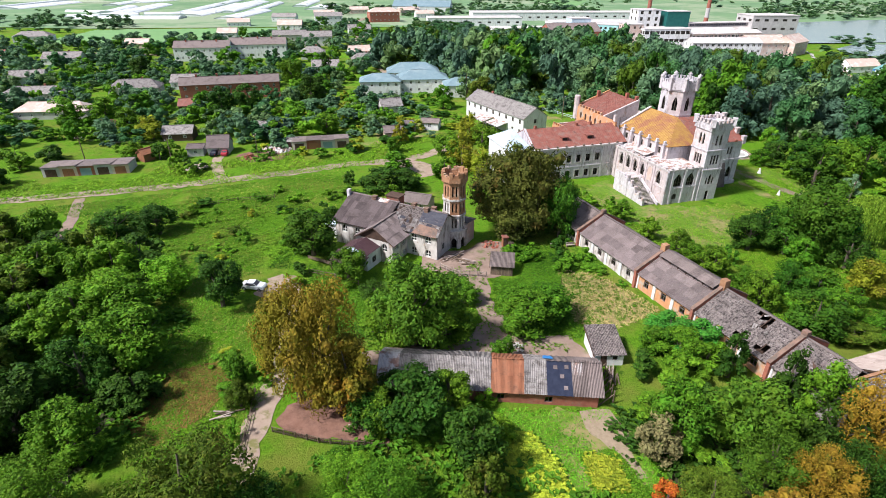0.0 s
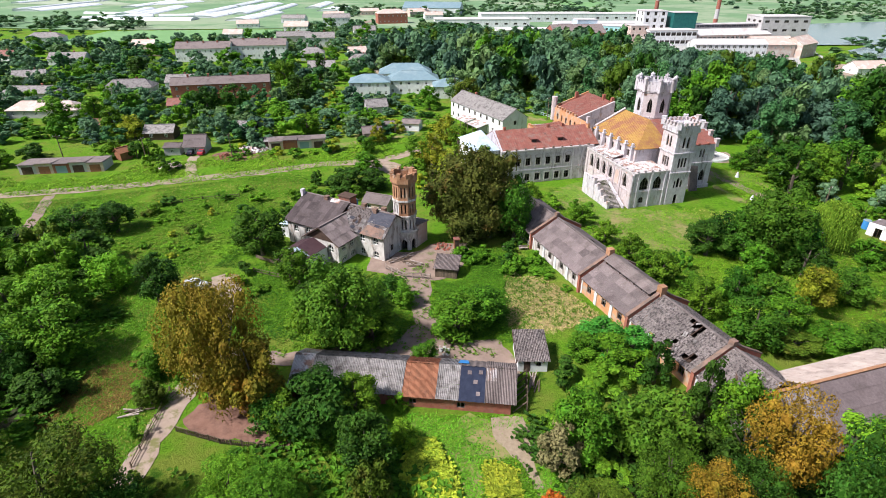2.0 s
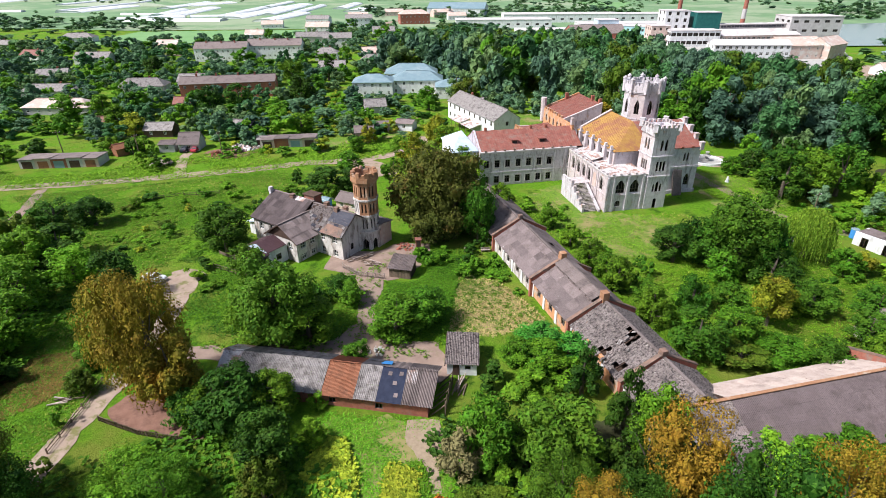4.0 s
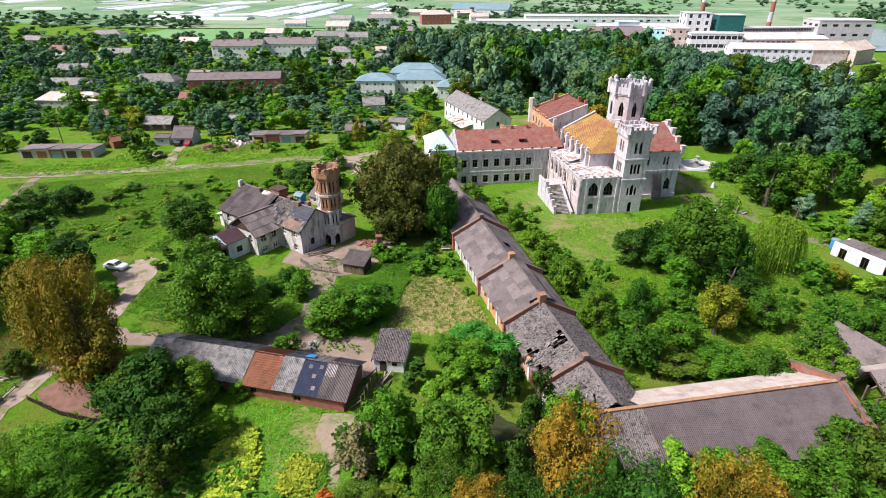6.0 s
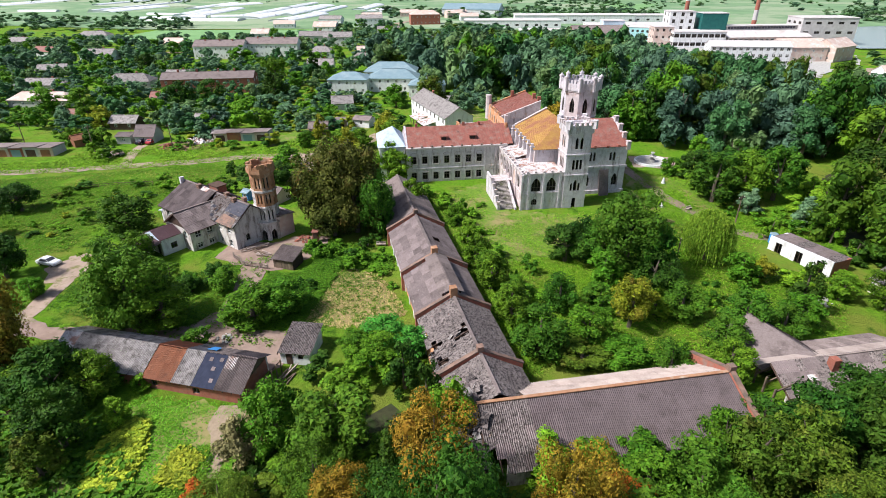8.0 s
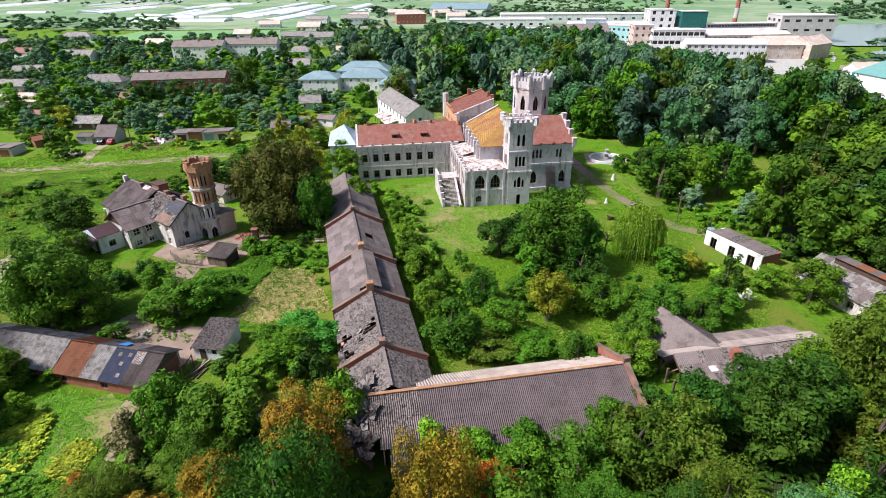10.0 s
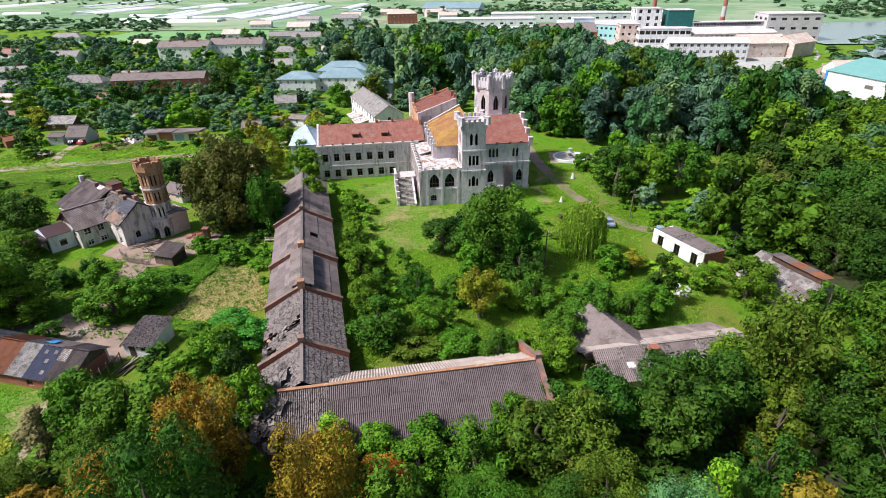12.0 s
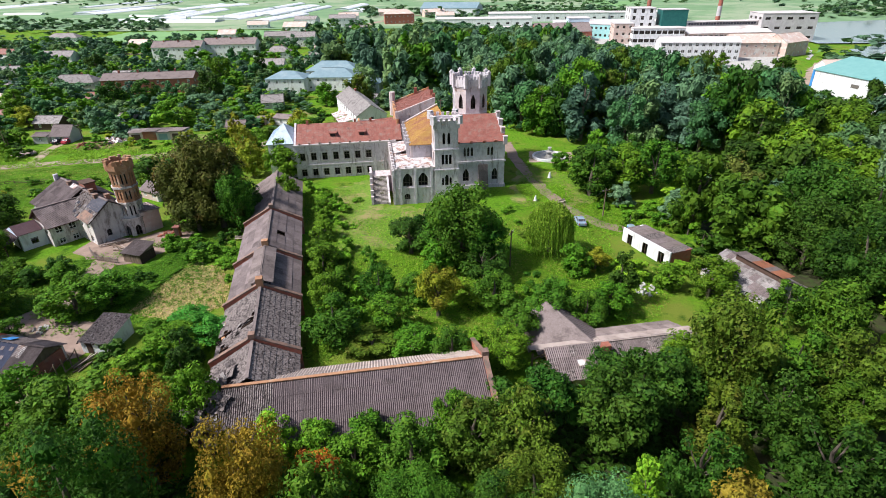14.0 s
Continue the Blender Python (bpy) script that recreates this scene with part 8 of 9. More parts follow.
def free(x, y, margin=0.0):
    """True where no building or track stands."""
    for bx, by, br in BUILT:
        if (x - bx) ** 2 + (y - by) ** 2 < (br + margin) ** 2:
            return False
    u = (x - 51.1) * 0.956 + (y - 114.4) * 0.292
    v = -(x - 51.1) * 0.292 + (y - 114.4) * 0.956
    if -33 - margin < u < 29 + margin and -3 - margin < v < 50 + margin and not (u < -7 and v < 20 - margin):
        return False
    s, o = (x - 22.95) * 0.375 - (y - 116.9) * 0.927, (x - 22.95) * 0.927 + (y - 116.9) * 0.375
    if -1 - margin < s < 75 + margin and abs(o) < 5.8 + margin:
        return False
    s, o = (x - 49.4) * 0.948 + (y - 48.3) * 0.317, -(x - 49.4) * 0.317 + (y - 48.3) * 0.948
    if -7 - margin < s < 29.5 + margin and -7.2 - margin < o < 7 + margin:
        return False
    if -11.5 - margin < x < 22 + margin and 50 - margin < y < 59 + margin:
        return False
    return True


def woods(poly, step, kinds, hs, rs, detail, seed, gap=0.0, jitter=0.45, margin=2.0, wood=""):
    """Trees planted over an area on a loose grid."""
    rng = random.Random(seed)
    xs, ys = [p[0] for p in poly], [p[1] for p in poly]
    n = 0
    y = min(ys)
    row = 0
    while y < max(ys):
        x = min(xs) + (row % 2) * step / 2
        while x < max(xs):
            px, py = x + rng.uniform(-1, 1) * step * jitter, y + rng.uniform(-1, 1) * step * jitter
            k, h, r, v = rng.choice(kinds), rng.uniform(*hs), rng.uniform(*rs), rng.randrange(4)
            if py > 190 and px > 100:
                h = min(h, 26 - (px - 110) * 0.25 - (py - 200) * 0.09)
            if wood == "park_wood" and py > 300:
                h *= max(0.45, 1 - (py - 300) / 260)
            if wood == "hedge_bushes" and 66 < py < 112 and abs(px - (66 - 0.08 * py)) < 3.2:
                h = 0
            if h > 0.5 * hs[0] and inside(poly, px, py) and rng.random() > gap and free(px, py, margin) and all((px - q[1]) ** 2 + (py - q[2]) ** 2 > (q[4] * 0.75 + r * 0.4) ** 2 for q in KEY):
                if wood:
                    plant_in_mass(wood, k, px, py, h, r, v, detail)
                else:
                    plant(k, px, py, h, r, v, detail)
                n += 1
            x += step
        y += step * 0.87
        row += 1
    return n


G4 = ["green", "green", "dark", "dark", "olive"]
# distant trees: haze-tinted park leaves mixed with plain greens
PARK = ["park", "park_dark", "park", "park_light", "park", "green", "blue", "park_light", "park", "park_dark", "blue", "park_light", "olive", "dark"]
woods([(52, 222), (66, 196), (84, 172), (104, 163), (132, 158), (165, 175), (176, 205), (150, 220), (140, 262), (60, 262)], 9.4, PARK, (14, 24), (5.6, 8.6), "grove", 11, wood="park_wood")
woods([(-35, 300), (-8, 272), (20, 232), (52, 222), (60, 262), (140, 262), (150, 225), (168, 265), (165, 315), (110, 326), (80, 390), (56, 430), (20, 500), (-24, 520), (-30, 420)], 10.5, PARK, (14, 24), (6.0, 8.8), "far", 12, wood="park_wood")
woods([(112, 112), (126, 146), (150, 165), (176, 190), (200, 190), (200, 60), (150, 40), (128, 60), (124, 84)], 8.8, ["dark", "park_dark", "deep", "dark", "park", "green", "deep", "dark", "park", "green", "blue"], (10, 17), (5.0, 7.6), "grove", 13, wood="east_wood")
woods([(22, 25), (24, 40), (33, 52), (44, 52), (46, 38), (62, 36), (80, 42), (82, 56), (104, 62), (124, 66), (146, 52), (142, 27), (80, 25)], 7.2, ["deep", "dark", "dark", "green", "dark", "deep", "green", "olive", "lime"], (6.5, 11.5), (3.4, 5.0), "near", 14, margin=0.5)
woods([(-112, 66), (-92, 92), (-80, 96), (-62, 88), (-50, 82), (-44, 70), (-39, 56), (-36, 44), (-34, 30), (-60, 22), (-120, 30)], 5.6, G4 + ["lime", "green", "green"], (5, 9), (3.0, 4.8), "grove", 15, 0.12, wood="thicket")
woods([(-40, 30), (-24, 26), (-14, 22), (-14, 10), (-46, 10)], 6.5, G4, (5, 8), (3.2, 4.4), "near", 16, 0.1)
woods([(-60, 112), (-36, 126), (-28, 112), (-24, 98), (-40, 86), (-62, 96)], 9.0, ["green", "dark", "lime"], (1.6, 3.2), (1.4, 2.6), "mid", 17, 0.4, wood="hedge_bushes")
woods([(-82, 132), (-70, 142), (-78, 150), (-100, 148), (-102, 138)], 5.0, ["green", "dark", "green"], (3.5, 6), (2.4, 3.4), "mid", 18, 0.15, wood="thicket")
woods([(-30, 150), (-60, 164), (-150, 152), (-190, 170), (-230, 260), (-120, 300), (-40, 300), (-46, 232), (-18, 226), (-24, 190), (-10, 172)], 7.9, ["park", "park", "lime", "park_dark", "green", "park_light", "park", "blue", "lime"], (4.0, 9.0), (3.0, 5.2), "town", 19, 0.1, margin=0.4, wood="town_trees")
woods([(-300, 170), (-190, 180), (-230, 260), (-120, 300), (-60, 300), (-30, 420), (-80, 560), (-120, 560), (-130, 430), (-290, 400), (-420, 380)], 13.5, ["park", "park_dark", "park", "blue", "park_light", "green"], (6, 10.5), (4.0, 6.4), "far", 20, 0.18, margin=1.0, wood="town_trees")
woods([(30, 128), (22, 126), (10, 124), (-2, 128), (4, 150), (20, 160), (28, 150)], 6.5, ["green", "yellow", "green"], (5, 9), (2.8, 4.2), "mid", 21, 0.15, wood="hedge_bushes")
woods([(-200, 130), (-110, 108), (-96, 112), (-110, 150), (-160, 150)], 8, ["green", "dark"], (4, 7), (3, 4.6), "mid", 22, 0.3, wood="thicket")
woods([(30, 56), (46, 54), (40, 66), (26, 66)], 4.4, ["green", "lime", "green"], (2.4, 4.4), (1.9, 2.8), "mid", 23, 0.1, margin=0.3)
woods([(22, 84), (30, 84), (33, 92), (25, 106), (12, 92), (10, 88), (14, 80), (20, 74)], 4.2, ["green", "green", "dark"], (1.6, 3.2), (1.5, 2.4), "mid", 24, 0.25, margin=0.3, wood="hedge_bushes")
woods([(-6, 66), (-12, 70), (-14, 76), (-6, 80), (2, 72), (0, 64)], 4.0, ["green", "dark"], (2.5, 4.5), (2.0, 2.8), "near", 25, 0.2, margin=0)
woods([(50, 60), (60, 58), (84, 72), (98, 78), (96, 90), (80, 84), (62, 92), (52, 86)], 7.6, ["green", "deep", "lime", "deep"], (2.8, 5.0), (1.3, 2.2), "mid", 26, 0.5, margin=0.4, wood="hedge_bushes")
woods([(98, 112), (112, 112), (120, 100), (126, 90), (122, 78), (108, 80), (98, 86), (96, 96)], 5.4, ["green", "green", "dark", "lime"], (3.0, 6.5), (2.2, 3.6), "mid", 27, 0.25, margin=0.4, wood="thicket")
woods([(76, 160), (90, 164), (108, 160), (124, 150), (112, 136), (98, 146), (90, 160)], 6.0, ["green", "dark"], (4, 8), (2.8, 4.4), "mid", 28, 0.2, wood="hedge_bushes")
woods([(90, 335), (128, 338), (180, 320), (230, 285), (170, 262), (150, 300), (110, 318)], 9, ["park", "orange", "park", "park_dark"], (7, 11), (4.5, 6), "far", 61, 0.15, wood="park_wood")
woods([(-60, 86), (-44, 80), (-30, 88), (-26, 104), (-30, 126), (-60, 118), (-78, 112), (-84, 100)], 6.4, ["green", "lime", "dark", "yellow"], (0.9, 2.0), (1.0, 1.9), "far", 62, 0.6, wood="hedge_bushes")
woods([(-28, 74), (-33, 62), (-29, 50), (-24, 40), (-22.8, 48), (-23.5, 58), (-25.5, 66)], 3.4, ["green", "olive", "yellow", "green"], (1.2, 3.2), (1.0, 1.9), "mid", 63, 0.3, wood="hedge_bushes", margin=0.2)
woods([(-20, 42), (-4, 42), (6, 34), (4, 22), (-30, 22), (-22, 34)], 4.2, ["green", "lime", "lime", "olive"], (0.9, 2.4), (0.8, 1.5), "mid", 64, 0.6, wood="thicket", margin=0.2)
woods([(24, 34), (44, 32), (42, 52), (26, 56), (23, 46)], 4.4, ["green", "lime", "dark", "green", "olive"], (2.4, 5.0), (1.8, 3.0), "mid", 65, 0.1, wood="thicket", margin=0.2)
woods([(28, 120), (40, 98), (52, 70), (56, 60), (60, 62), (56, 78), (46, 100), (34, 124)], 4.6, ["green", "lime", "green"], (2.0, 4.5), (1.5, 2.4), "mid", 66, 0.3, wood="hedge_bushes", margin=0.1)
woods([(44, 66), (98, 62), (100, 84), (64, 92), (50, 90)], 6.5, ["green", "lime", "olive", "deep"], (1.2, 3.0), (0.7, 1.3), "mid", 67, 0.6, wood="hedge_bushes", margin=0.2)
woods([(-24, 100), (-14, 112), (-4, 118), (-2, 128), (-22, 130), (-30, 116)], 4.6, ["dark", "green", "green"], (2.0, 4.5), (1.8, 3.0), "mid", 68, 0.2, wood="thicket", margin=0.2)
woods([(-4, 130), (8, 122), (22, 126), (30, 134), (20, 150), (4, 150)], 5.0, ["green", "yellow", "dark"], (3.0, 7.0), (2.2, 3.6), "mid", 69, 0.15, wood="thicket", margin=0.4)
woods([(40, 100), (60, 96), (72, 100), (74, 112), (60, 112), (44, 118), (38, 112)], 6.0, ["green", "lime", "olive"], (0.5, 1.3), (0.7, 1.5), "far", 73, 0.5, wood="hedge_bushes", margin=0.3)
woods([(96, 122), (112, 112), (124, 126), (112, 134), (98, 130)], 4.4, ["green", "lime", "green"], (1.5, 4.0), (1.5, 2.8), "mid", 74, 0.2, wood="hedge_bushes", margin=0.3)
woods([(76, 118), (84, 112), (92, 104), (84, 100), (74, 104)], 4.4, ["green", "olive", "grey"], (0.8, 2.2), (1.0, 1.8), "far", 75, 0.35, wood="hedge_bushes", margin=0.3)
woods([(-18, 96), (-24, 90), (-28, 78), (-20, 72), (-16, 80)], 3.6, ["green", "dark", "lime"], (1.4, 3.4), (1.2, 2.2), "mid", 76, 0.25, wood="thicket", margin=0.2)
woods([(20.5, 84.5), (30, 88), (34, 80), (36, 72), (33, 72), (28, 82)], 2.8, ["green", "lime", "green"], (0.8, 2.0), (0.9, 1.6), "far", 77, 0.2, wood="hedge_bushes", margin=0.1)
woods([(12, 64), (20, 65), (20.5, 80), (12, 78), (9, 72)], 3.0, ["green", "dark", "green"], (1.0, 2.6), (1.0, 1.8), "mid", 78, 0.3, wood="hedge_bushes", margin=0.1)
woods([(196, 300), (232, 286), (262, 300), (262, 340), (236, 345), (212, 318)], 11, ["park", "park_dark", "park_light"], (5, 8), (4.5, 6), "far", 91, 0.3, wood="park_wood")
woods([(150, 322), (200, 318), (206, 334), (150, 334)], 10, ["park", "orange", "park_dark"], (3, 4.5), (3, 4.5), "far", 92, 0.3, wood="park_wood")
woods([(-26, 152), (4, 172), (16, 196), (0, 222), (-30, 232), (-60, 228), (-64, 186), (-40, 168)], 6.4, ["green", "lime", "park", "yellow", "dark"], (1.6, 4.2), (2.0, 3.6), "far", 93, 0.2, wood="town_trees", margin=-0.3)
woods([(22, 206), (40, 198), (52, 204), (46, 226), (20, 232)], 6.0, ["park", "park_dark", "park_light"], (4, 9), (3, 4.6), "far", 94, 0.3, wood="park_wood", margin=0.4)
woods([(-66, 96), (-44, 84), (-34, 84), (-26, 96), (-30, 112), (-44, 122), (-80, 112)], 5.0, ["green", "lime", "olive", "yellow", "green"], (0.7, 2.2), (0.8, 1.7), "far", 95, 0.62, wood="hedge_bushes", margin=0.1)
woods([(-90, 124), (-62, 134), (-70, 150), (-100, 146)], 5.0, ["green", "dark", "lime"], (1.5, 4.5), (1.6, 3.0), "mid", 96, 0.3, wood="thicket", margin=0.0)
woods([(-62, 138), (-40, 146), (-28, 152), (-40, 160), (-60, 160)], 5.0, ["green", "lime", "yellow"], (1.0, 3.0), (1.4, 2.6), "far", 97, 0.3, wood="hedge_bushes", margin=0.0)
def far_woods():
    """Woods and hedges on the plain, as one mass of small crowns."""
    rng = random.Random(31)
    zones = [([(-900, 560), (-300, 470), (-260, 560), (-420, 620), (-900, 700)], 170), ([(230, 260), (330, 200), (900, 300), (900, 460), (420, 440), (300, 430)], 190), ([(-100, 640), (60, 650), (220, 720), (160, 820), (-160, 780)], 150),
             ([(500, 620), (1500, 700), (1500, 1300), (300, 1100), (350, 900)], 260), ([(-1500, 1000), (-200, 980), (0, 1300), (-1500, 1500)], 130), ([(0, 820), (300, 900), (300, 1300), (0, 1400)], 110), ([(-500, 300), (-260, 260), (-300, 400), (-420, 460)], 90), ([(230, 180), (420, 120), (500, 300), (330, 300)], 90),
             ([(330, 610), (720, 690), (900, 860), (560, 900), (360, 700)], 220), ([(290, 360), (330, 344), (420, 400), (330, 416)], 24), ([(232, 300), (262, 300), (268, 345), (240, 350)], 16)]
    for poly, count in zones:
        xs, ys = [p[0] for p in poly], [p[1] for p in poly]
        done = 0
        while done < count:
            x, y = rng.uniform(min(xs), max(xs)), rng.uniform(min(ys), max(ys))
            if inside(poly, x, y):
                done += 1
                r = rng.uniform(5, 10)
                # farthest crowns get bluish leaves, haze put into their colour
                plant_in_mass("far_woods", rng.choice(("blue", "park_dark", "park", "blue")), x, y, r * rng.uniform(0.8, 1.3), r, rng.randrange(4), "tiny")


woods([(90, 136), (96, 150), (112, 152), (126, 134), (114, 118), (104, 116), (98, 124)], 5.6, ["green", "dark", "green", "park", "lime"], (2.5, 7.5), (2.4, 4.2), "mid", 98, 0.25, wood="thicket", margin=0.3)
woods([(112, 84), (126, 76), (128, 96), (118, 110), (108, 104)], 5.0, ["green", "dark", "lime"], (2.5, 6.0), (2.2, 3.6), "mid", 99, 0.2, wood="thicket", margin=0.5)
far_woods()
finish_masses()


# ---- grass and weeds ----
def tufts(name, poly, count, size, mat, label, seed, leafy=False, margin=0.3, avoid=None):
    """Grass blades or broad weed leaves strewn over an area."""
    rng = np.random.default_rng(seed)
    xs, ys = [p[0] for p in poly], [p[1] for p in poly]
    pts = []
    tries = 0
    while len(pts) < count and tries < count * 6:
        tries += 1
        x, y = rng.uniform(min(xs), max(xs)), rng.uniform(min(ys), max(ys))
        if inside(poly, x, y) and noise.noise((x * 0.12, y * 0.12, seed)) > -0.28 + rng.uniform(-0.2, 0.2) and free(x, y, margin) and not (avoid and inside(avoid, x, y)):
            pts.append((x, y))
    verts, faces = [], []
    for x, y in pts:
        z = gz(x, y)
        k = 6 if leafy else 3
        for _ in range(k):
            a = rng.uniform(0, 2 * math.pi)
            s = size * rng.uniform(0.6, 1.4)
            ox, oy = rng.normal(size=2) * size * (0.5 if leafy else 0.35)
            ca, sa = math.cos(a), math.sin(a)
            j = len(verts)
            if leafy:
                h = z + s * rng.uniform(0.3, 1.1)
                verts += [(x + ox, y + oy, h - s * 0.15), (x + ox + ca * s * 0.45 - sa * s * 0.3, y + oy + sa * s * 0.45 + ca * s * 0.3, h), (x + ox + ca * s * 0.9, y + oy + sa * s * 0.9, h - s * 0.1), (x + ox + ca * s * 0.45 + sa * s * 0.3, y + oy + sa * s * 0.45 - ca * s * 0.3, h)]
                faces.append((j, j + 1, j + 2, j + 3))
            else:
                w = s * 0.22
                verts += [(x + ox - sa * w, y + oy + ca * w, z + 0.02), (x + ox + sa * w, y + oy - ca * w, z + 0.02), (x + ox + ca * s, y + oy + sa * s, z + s * 0.55)]
                faces.append((j, j + 1, j + 2))
    ob = new(name, mesh_from(name, verts, faces, mat))
    tagged(ob, label, "grass" if not leafy else "weeds", kind="stuff")


MEAD = [(-38, 96), (-22, 112), (-24, 140), (-55, 126), (-90, 112), (-60, 92), (-46, 76), (-38, 56), (-34, 40), (-24, 36), (-22, 60), (-28, 70)]
tufts("meadow_grass", MEAD, 22000, 0.3, LEAF["grass"], "tall green meadow grass", 41)
tufts("meadow_dry_grass", MEAD, 3500, 0.34, LEAF["dry_grass"], "dry yellowing grass in the meadow", 71)
tufts("browned_grass", [(-39, 46), (-37, 56), (-31, 58), (-28, 54), (-29, 48), (-33, 43)], 2600, 0.3, LEAF["dry_rust"], "patch of rusty dry grass in the meadow", 40)
tufts("meadow_weeds", [(-40, 84), (-24, 90), (-26, 112), (-40, 124), (-70, 112), (-62, 92)], 1400, 0.4, LEAF["green"], "broad-leaved weeds in the meadow", 42, True)
COURT = [(30, 124), (76, 112), (100, 120), (110, 96), (96, 70), (52, 62), (44, 84), (34, 106)]
tufts("court_grass", COURT, 15000, 0.34, LEAF["grass"], "rough grass of the court", 43)
tufts("court_dry_grass", COURT, 4000, 0.34, LEAF["dry_grass"], "dry grass stalks in the court", 72)
tufts("court_weeds", [(48, 92), (76, 100), (98, 98), (98, 74), (52, 60)], 2600, 0.28, LEAF["green"], "tall weeds in the court", 44, True)
tufts("garden_weeds", [(12, 92), (30, 88), (33, 84), (20.5, 84.5), (20, 66), (12, 71), (9, 78)], 5200, 0.4, LEAF["green"], "overgrown garden greens and nettles", 45, True)
tufts("squash_leaves", [(8.0, 44.6), (10.2, 44.4), (12.6, 39.9), (13.2, 35.8), (9.8, 35.2), (7.2, 39.5)], 2300, 0.5, LEAF["squash"], "yellowing squash leaves in the garden bed", 46, True)
tufts("marrow_leaves", [(15.9, 41.8), (19.2, 41), (19.4, 37), (16.2, 37.4)], 420, 0.45, LEAF["squash"], "yellow-green marrow plants in rows", 86, True)
tufts("bean_leaves", [(15.5, 42), (19.5, 42.5), (22, 36), (16, 32)], 900, 0.3, LEAF["lime"], "low green bean plants", 47, True)
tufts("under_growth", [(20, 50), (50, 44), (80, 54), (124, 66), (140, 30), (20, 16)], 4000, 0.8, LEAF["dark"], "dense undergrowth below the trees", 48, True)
tufts("thicket_weeds", [(-110, 70), (-60, 90), (-38, 66), (-36, 34), (-20, 24), (20, 18), (20, 34), (-2, 48), (-26, 34), (-60, 20), (-110, 30)], 5500, 0.8, LEAF["green"], "dense weeds among the bushes", 49, True)
tufts("lane_grass", [(-110, 112), (-60, 126), (-26, 140), (-6, 150), (0, 172), (-40, 158), (-110, 128)], 6000, 0.55, LEAF["grass"], "green grass along the lane", 50)
tufts("plot_weeds", [(21, 83), (27.5, 81), (34.5, 71), (27, 67), (21.5, 68)], 260, 0.3, LEAF["green"], "sparse weeds on the mown plot", 81, True, 0.0)
tufts("plot_grass", [(20, 84), (28, 82), (35.5, 71), (27, 66), (20.5, 67)], 1500, 0.24, LEAF["grass"], "young grass on the mown plot", 89)
tufts("plot_straw", [(20, 84), (28, 82), (35.5, 71), (27, 66), (20.5, 67)], 2400, 0.32, LEAF["straw"], "dry straw and grass on the mown plot", 82)
tufts("bed_grass", [(6, 49), (21, 49), (24, 43), (24, 35), (15, 30), (5, 32)], 4500, 0.3, LEAF["grass"], "short grass between the garden beds", 83)
tufts("yard_weeds", [(-24, 56), (-8, 66), (2, 84), (12, 92), (12, 76), (14, 66), (22, 66), (20, 60), (-20, 59)], 450, 0.35, LEAF["green"], "weeds along the yard's edges", 84, True, 0.0)
tufts("shore_grass", [(76, 118), (80, 148), (94, 138), (110, 112), (90, 112)], 6000, 0.36, LEAF["grass"], "rough grass beside the palace track", 85)
YARD = [(-22.5, 62), (-17, 60), (-1, 62), (4, 63), (6, 68), (4.5, 76), (2.5, 82), (-4, 84), (-3.5, 88.5), (0, 91), (8, 95), (14, 96), (15, 90), (12.5, 85), (8.4, 80), (8.2, 71), (11, 64), (19, 64), (21.5, 58), (20, 55.5), (0, 57), (-22, 57)]
tufts("yard_grass", [(-32, 84), (-24, 84), (-23, 72), (-21, 63), (24, 63), (24, 94), (14, 100), (-8, 84), (-20, 96), (-30, 96)], 9000, 0.34, LEAF["green"], "rough grass around the manor house", 87, False, 0.1, YARD)
tufts("range_grass", [(18, 118), (36, 70), (44, 50), (50, 52), (56, 62), (44, 96), (34, 122)], 6000, 0.42, LEAF["green"], "long grass along the stable walls", 88, False, 0.0)


# ---- small things ----
def rail_fence(pts, h, label, gap=1.6, rails=2, mat=None, pickets=False):
    """A weathered fence along a line: posts, rails, and boards where it has them."""
    F = thing("fence", pose(0, 0, 0), label, "fence")
    rng = random.Random(int(pts[0][0] * 10))
    for a, b in zip(pts, pts[1:]):
        a, b = Vector(a), Vector(b)
        n = max(1, int((b - a).length / gap))
        for i in range(n + 1):
            p = a.lerp(b, i / n)
            z = gz(p.x, p.y)
            bm = bmesh.new()
            beam(bm, (p.x, p.y, z - 0.2), (p.x + rng.uniform(-0.1, 0.1), p.y + rng.uniform(-0.1, 0.1), z + h * rng.uniform(0.9, 1.15)), 0.12)
            part("post", bm, mat or WOOD, F)
            if i < n:
                q = a.lerp(b, (i + 1) / n)
                for k in range(rails):
                    zz = h * (0.35 + 0.5 * k / max(1, rails - 1))
                    bm = bmesh.new()
                    beam(bm, (p.x, p.y, z + zz + rng.uniform(-0.08, 0.08)), (q.x, q.y, gz(q.x, q.y) + zz + rng.uniform(-0.08, 0.08)), 0.05, 0.1)
                    part("rail", bm, mat or WOOD, F)
                if pickets:
                    m = int((q - p).length / 0.22)
                    for k in range(m):
                        c = p.lerp(q, (k + 0.5) / m)
                        bm = bmesh.new()
                        beam(bm, (c.x, c.y, gz(c.x, c.y)), (c.x + rng.uniform(-0.04, 0.04), c.y, gz(c.x, c.y) + h * rng.uniform(0.8, 1.05)), 0.13, 0.03)
                        part("board", bm, mat or WOOD, F)


